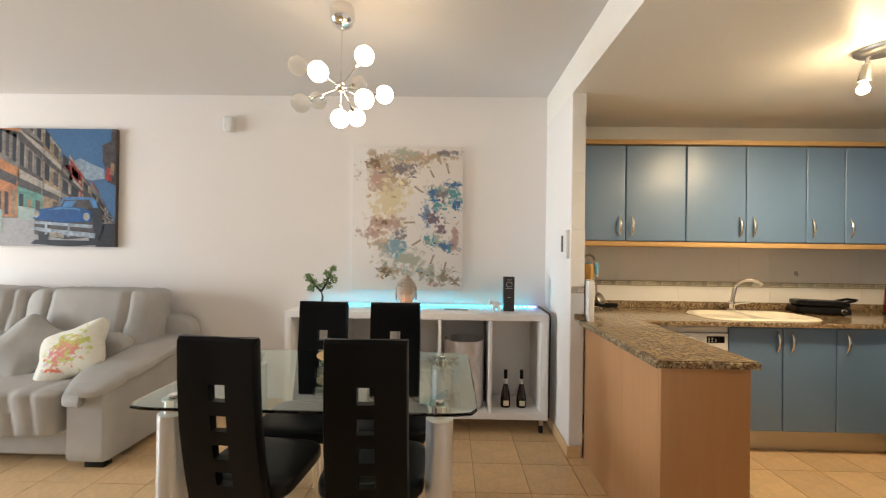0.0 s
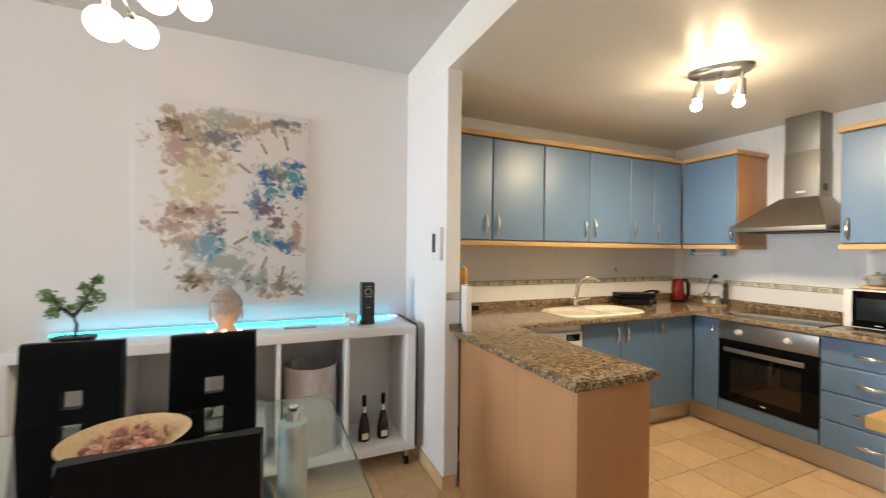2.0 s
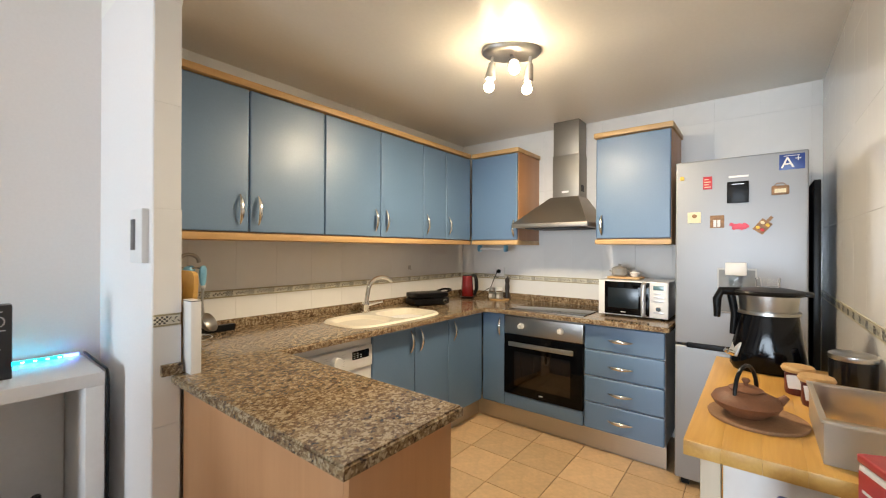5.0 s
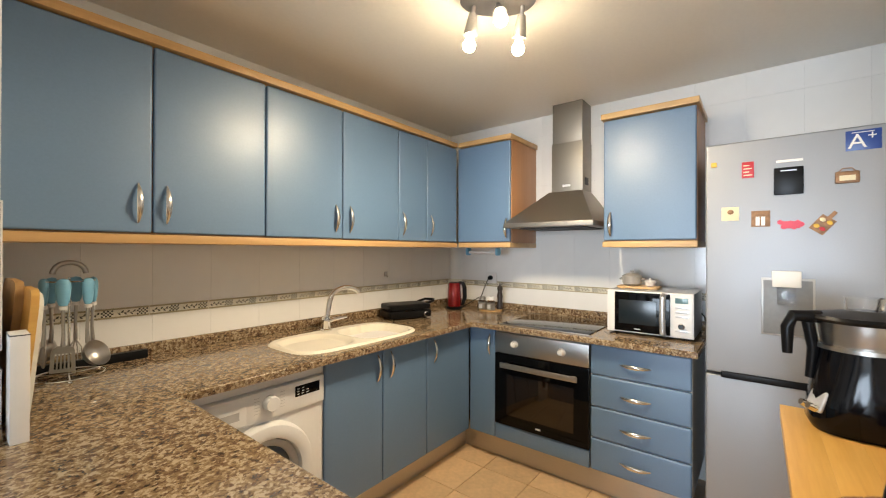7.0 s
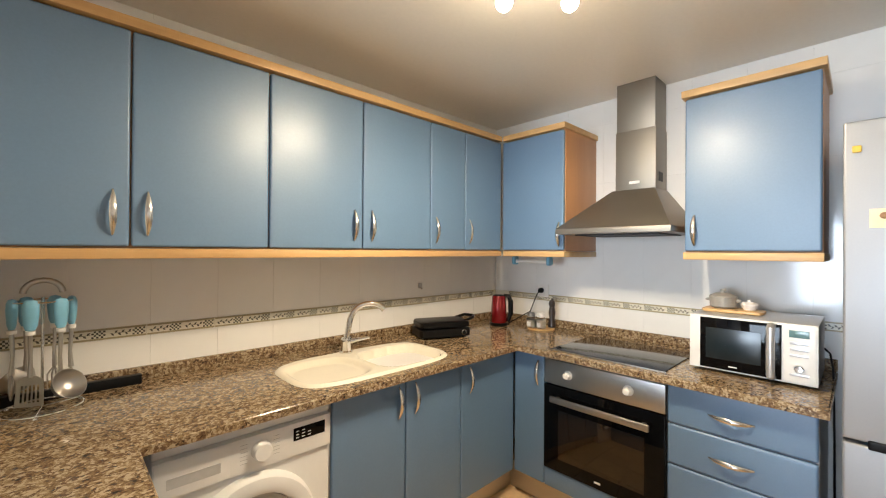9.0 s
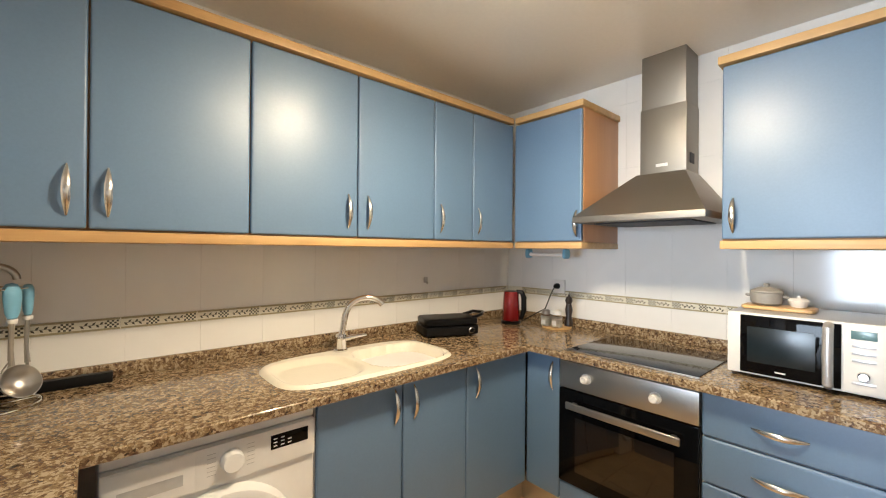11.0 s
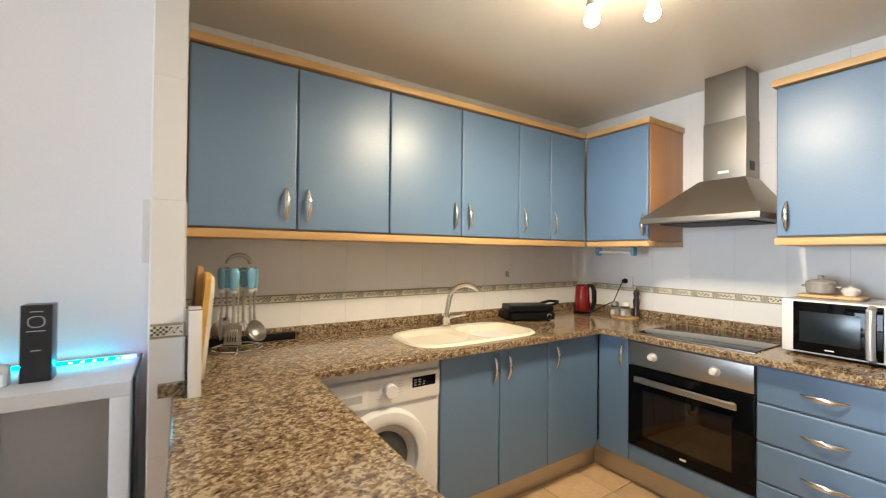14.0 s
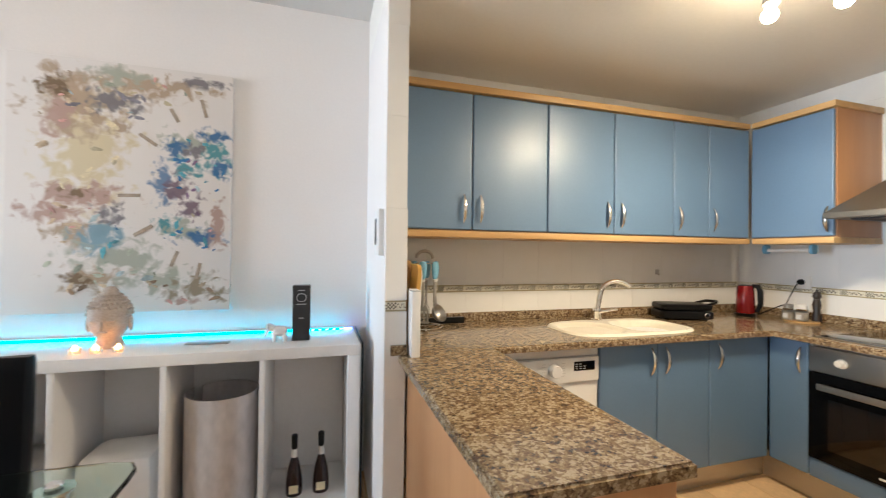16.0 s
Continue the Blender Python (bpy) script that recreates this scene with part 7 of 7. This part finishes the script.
def tile(parent, name, x0, x1, y0, y1, z0, z1, mt, r=0.0004):
    """One tile under a wall or floor; alike tiles share a mesh."""
    key = (name, round(x1 - x0, 4), round(y1 - y0, 4), round(z1 - z0, 4), mt.name)
    if key not in TILE_MESHES:
        h = [(x1 - x0) / 2, (y1 - y0) / 2, (z1 - z0) / 2]
        TILE_MESHES[key] = finish(B(-h[0], h[0], -h[1], h[1], -h[2], h[2], r, 1), name, mt, False)
    ob = new(name, TILE_MESHES[key])
    ob.parent = parent
    ob.location = Vector(((x0 + x1) / 2, (y0 + y1) / 2, (z0 + z1) / 2)) - parent.location
    return ob


G_ = 0.0005
P_ = 0.305
rest = bmesh.new()
for i in range(-27, 12):
    for j in range(-25, 3):
        x0, y0 = 0.65 + P_ * i, 3.04 + P_ * j
        x1, y1 = x0 + P_, y0 + P_
        x0, x1, y0, y1 = max(x0, WEST), min(x1, EAST), max(y0, SOUTH), min(y1, NORTH)
        if x1 - x0 < 0.02 or y1 - y0 < 0.02:
            continue
        if x0 > -2.6 and y0 > 1.1:
            tile(floor, "tile", x0 + 0.002, x1 - 0.002, y0 + 0.002, y1 - 0.002, -0.006, 0.0, M_FLOOR)
        else:
            box(rest, x0 + 0.002, x1 - 0.002, y0 + 0.002, y1 - 0.002, -0.006, 0.0)
rest_ob = part("tiles", rest, M_FLOOR, floor, smooth=False)
tagged(rest_ob, kind="stuff")

ROWS_Z = ((0.0, 0.358), (0.358, 0.716), (0.716, 1.0625), (1.1075, 1.475), (1.475, 1.845), (1.845, 2.215), (2.215, CEIL_K))
W2 = 0.2445


def runs(a, b, start):
    """Tile joints from a to b with one of them at start."""
    k = math.ceil((a - start) / W2 + 1e-6)
    cuts, v = [a], start + k * W2
    while v < b - 0.005:
        cuts.append(v)
        v += W2
    cuts.append(b)
    return [(p, q) for p, q in zip(cuts, cuts[1:]) if q - p > 0.012]


D_ = 0.004
for x0, x1 in runs(STUB_X1 + 0.001, EAST - D_, 1.87):
    for k, (z0, z1) in enumerate(ROWS_Z):
        if k in (2, 3, 5, 6):
            tile(wall_north, "tile", x0 + G_ / 2, x1 - G_ / 2, NORTH - D_, NORTH - 0.0003, max(z0, 0.86) + G_ / 2, z1 - G_ / 2, M_TILE)
for y0, y1 in runs(KS + D_, NORTH - D_, 2.72):
    for z0, z1 in ROWS_Z:
        tile(wall_east, "tile", EAST - D_, EAST - 0.0003, y0 + G_ / 2, y1 - G_ / 2, z0 + G_ / 2, z1 - G_ / 2, M_TILE)
for x0, x1 in runs(1.53, EAST - D_, 1.62):
    for z0, z1 in ROWS_Z:
        tile(wall_kitchen_south, "tile", x0 + G_ / 2, x1 - G_ / 2, KS + 0.0003, KS + D_, z0 + G_ / 2, z1 - G_ / 2, M_TILE)
for z0, z1 in ROWS_Z:
    tile(wall_stub, "tile", STUB_X0 + 0.003, STUB_X1 - 0.0005, STUB_Y - 0.0045, STUB_Y - 0.0003, z0 + 0.08 * (z0 == 0) + G_ / 2, z1 - G_ / 2, M_TILE)
for y0, y1 in runs(STUB_Y, NORTH - D_, 3.3):
    for k, (z0, z1) in enumerate(ROWS_Z):
        if k in (2, 3, 6):
            tile(wall_stub, "tile", STUB_X1 + 0.0003, STUB_X1 + 0.004, y0 + G_ / 2, y1 - G_ / 2, max(z0, 0.9) + G_ / 2, z1 - G_ / 2, M_TILE)

# border tiles with a vine and check ornament
BZ0, BZ1 = 1.0633, 1.1067
ORN = {}


def ornament(along):
    """Raised edge lines, a vine of small leaves and a patch of checks, W2 long, centred on the origin."""
    bm_, bl_ = bmesh.new(), bmesh.new()
    h = (BZ1 - BZ0) / 2
    put = lambda u0, u1, z0, z1, to=bm_: box(to, *((u0, u1, -0.0004, 0.0004) if along == "x" else (-0.0004, 0.0004, u0, u1)), z0, z1)
    put(-W2 / 2 + 0.002, W2 / 2 - 0.002, h - 0.0075, h - 0.001, bl_), put(-W2 / 2 + 0.002, W2 / 2 - 0.002, -h + 0.001, -h + 0.0075, bl_)
    for half in (-1, 1):
        c = half * W2 / 4
        for i in range(6):
            for j in range(4):
                if (i + j) % 2 == 0:
                    put(c + 0.016 + i * 0.0068, c + 0.0226 + i * 0.0068, -0.0135 + j * 0.0068, -0.007 + j * 0.0068)
        for i in range(6):
            u, w = c - 0.050 + i * 0.0105, 0.006 * (1 if i % 2 else -1)
            leaf = [(u, 0.0), (u + 0.0075, w * 0.3), (u + 0.0105, w * 1.7), (u + 0.003, w * 1.3)]
            vs = [bm_.verts.new((p, q * 0.0, z) if along == "x" else (q * 0.0, p, z)) for (p, z), q in zip(leaf, (1, 1, 1, 1))]
            off = Vector((0, 0.0005, 0)) if along == "x" else Vector((0.0005, 0, 0))
            back = [bm_.verts.new(v.co + off) for v in vs]
            front = [bm_.verts.new(v.co - off) for v in vs]
            for v in vs:
                bm_.verts.remove(v)
            bm_.faces.new(back), bm_.faces.new(front)
        put(c - 0.052, c + 0.012, -0.0006, 0.0006)
    return finish(bm_, "ornament", M_BANDMARK, False), finish(bl_, "edge_lines", M_BANDLINE, False)


def band(parent, along, a, b, start, face, side):
    """A row of border tiles from a to b on a wall face; side: the sign of the room along the wall's normal."""
    for u0, u1 in runs(a, b, start):
        lo, hi = (face, face + side * 0.0066)
        n0, n1 = min(lo, hi) + 0.0003 * (side > 0), max(lo, hi) - 0.0003 * (side < 0)
        if along == "x":
            ob = tile(parent, "border_tile", u0 + G_ / 2, u1 - G_ / 2, n0, n1, BZ0, BZ1, M_BAND)
        else:
            ob = tile(parent, "border_tile", n0, n1, u0 + G_ / 2, u1 - G_ / 2, BZ0, BZ1, M_BAND)
        if u1 - u0 > W2 - 0.004:
            if along not in ORN:
                ORN[along] = ornament(along)
            for nm_, me_ in zip(("ornament", "edge_lines"), ORN[along]):
                o = new(nm_, me_)
                o.parent = ob
                off = side * 0.0036
                o.location = (0, off, 0) if along == "x" else (off, 0, 0)


band(wall_north, "x", STUB_X1 + 0.006, EAST - 0.007, STUB_X1 + 0.006, NORTH, -1)
band(wall_east, "y", KS + 0.007, NORTH - 0.008, 2.72, EAST, -1)
band(wall_kitchen_south, "x", 1.53, EAST - 0.007, 1.62, KS, 1)
tile(wall_stub, "border_tile", STUB_X0 + 0.003, STUB_X1 - 0.0005, STUB_Y - 0.005, STUB_Y - 0.0003, BZ0, BZ1, M_BAND)
bm, bl = bmesh.new(), bmesh.new()
for i in range(6):
    for j in range(4):
        if (i + j) % 2 == 0:
            box(bm, STUB_X0 + 0.005 + i * 0.0072, STUB_X0 + 0.0118 + i * 0.0072, STUB_Y - 0.0056, STUB_Y - 0.0051, BZ0 + 0.0085 + j * 0.0068, BZ0 + 0.0150 + j * 0.0068)
for i in range(4):
    tube(bm, [(STUB_X0 + 0.050 + i * 0.009, STUB_Y - 0.0054, BZ0 + 0.021), (STUB_X0 + 0.055 + i * 0.009, STUB_Y - 0.0054, BZ0 + 0.022 + 0.008 * (-1) ** i), (STUB_X0 + 0.060 + i * 0.009, STUB_Y - 0.0054, BZ0 + 0.022 + 0.009 * (-1) ** i)], [0.0008, 0.0022, 0.0006], 6)
for z in (BZ0 + 0.001, BZ1 - 0.0065):
    box(bl, STUB_X0 + 0.004, STUB_X1 - 0.002, STUB_Y - 0.0056, STUB_Y - 0.0051, z, z + 0.0055)
part("ornament", bm, M_BANDMARK, wall_stub, smooth=False)
part("edge_lines", bl, M_BANDLINE, wall_stub, smooth=False)
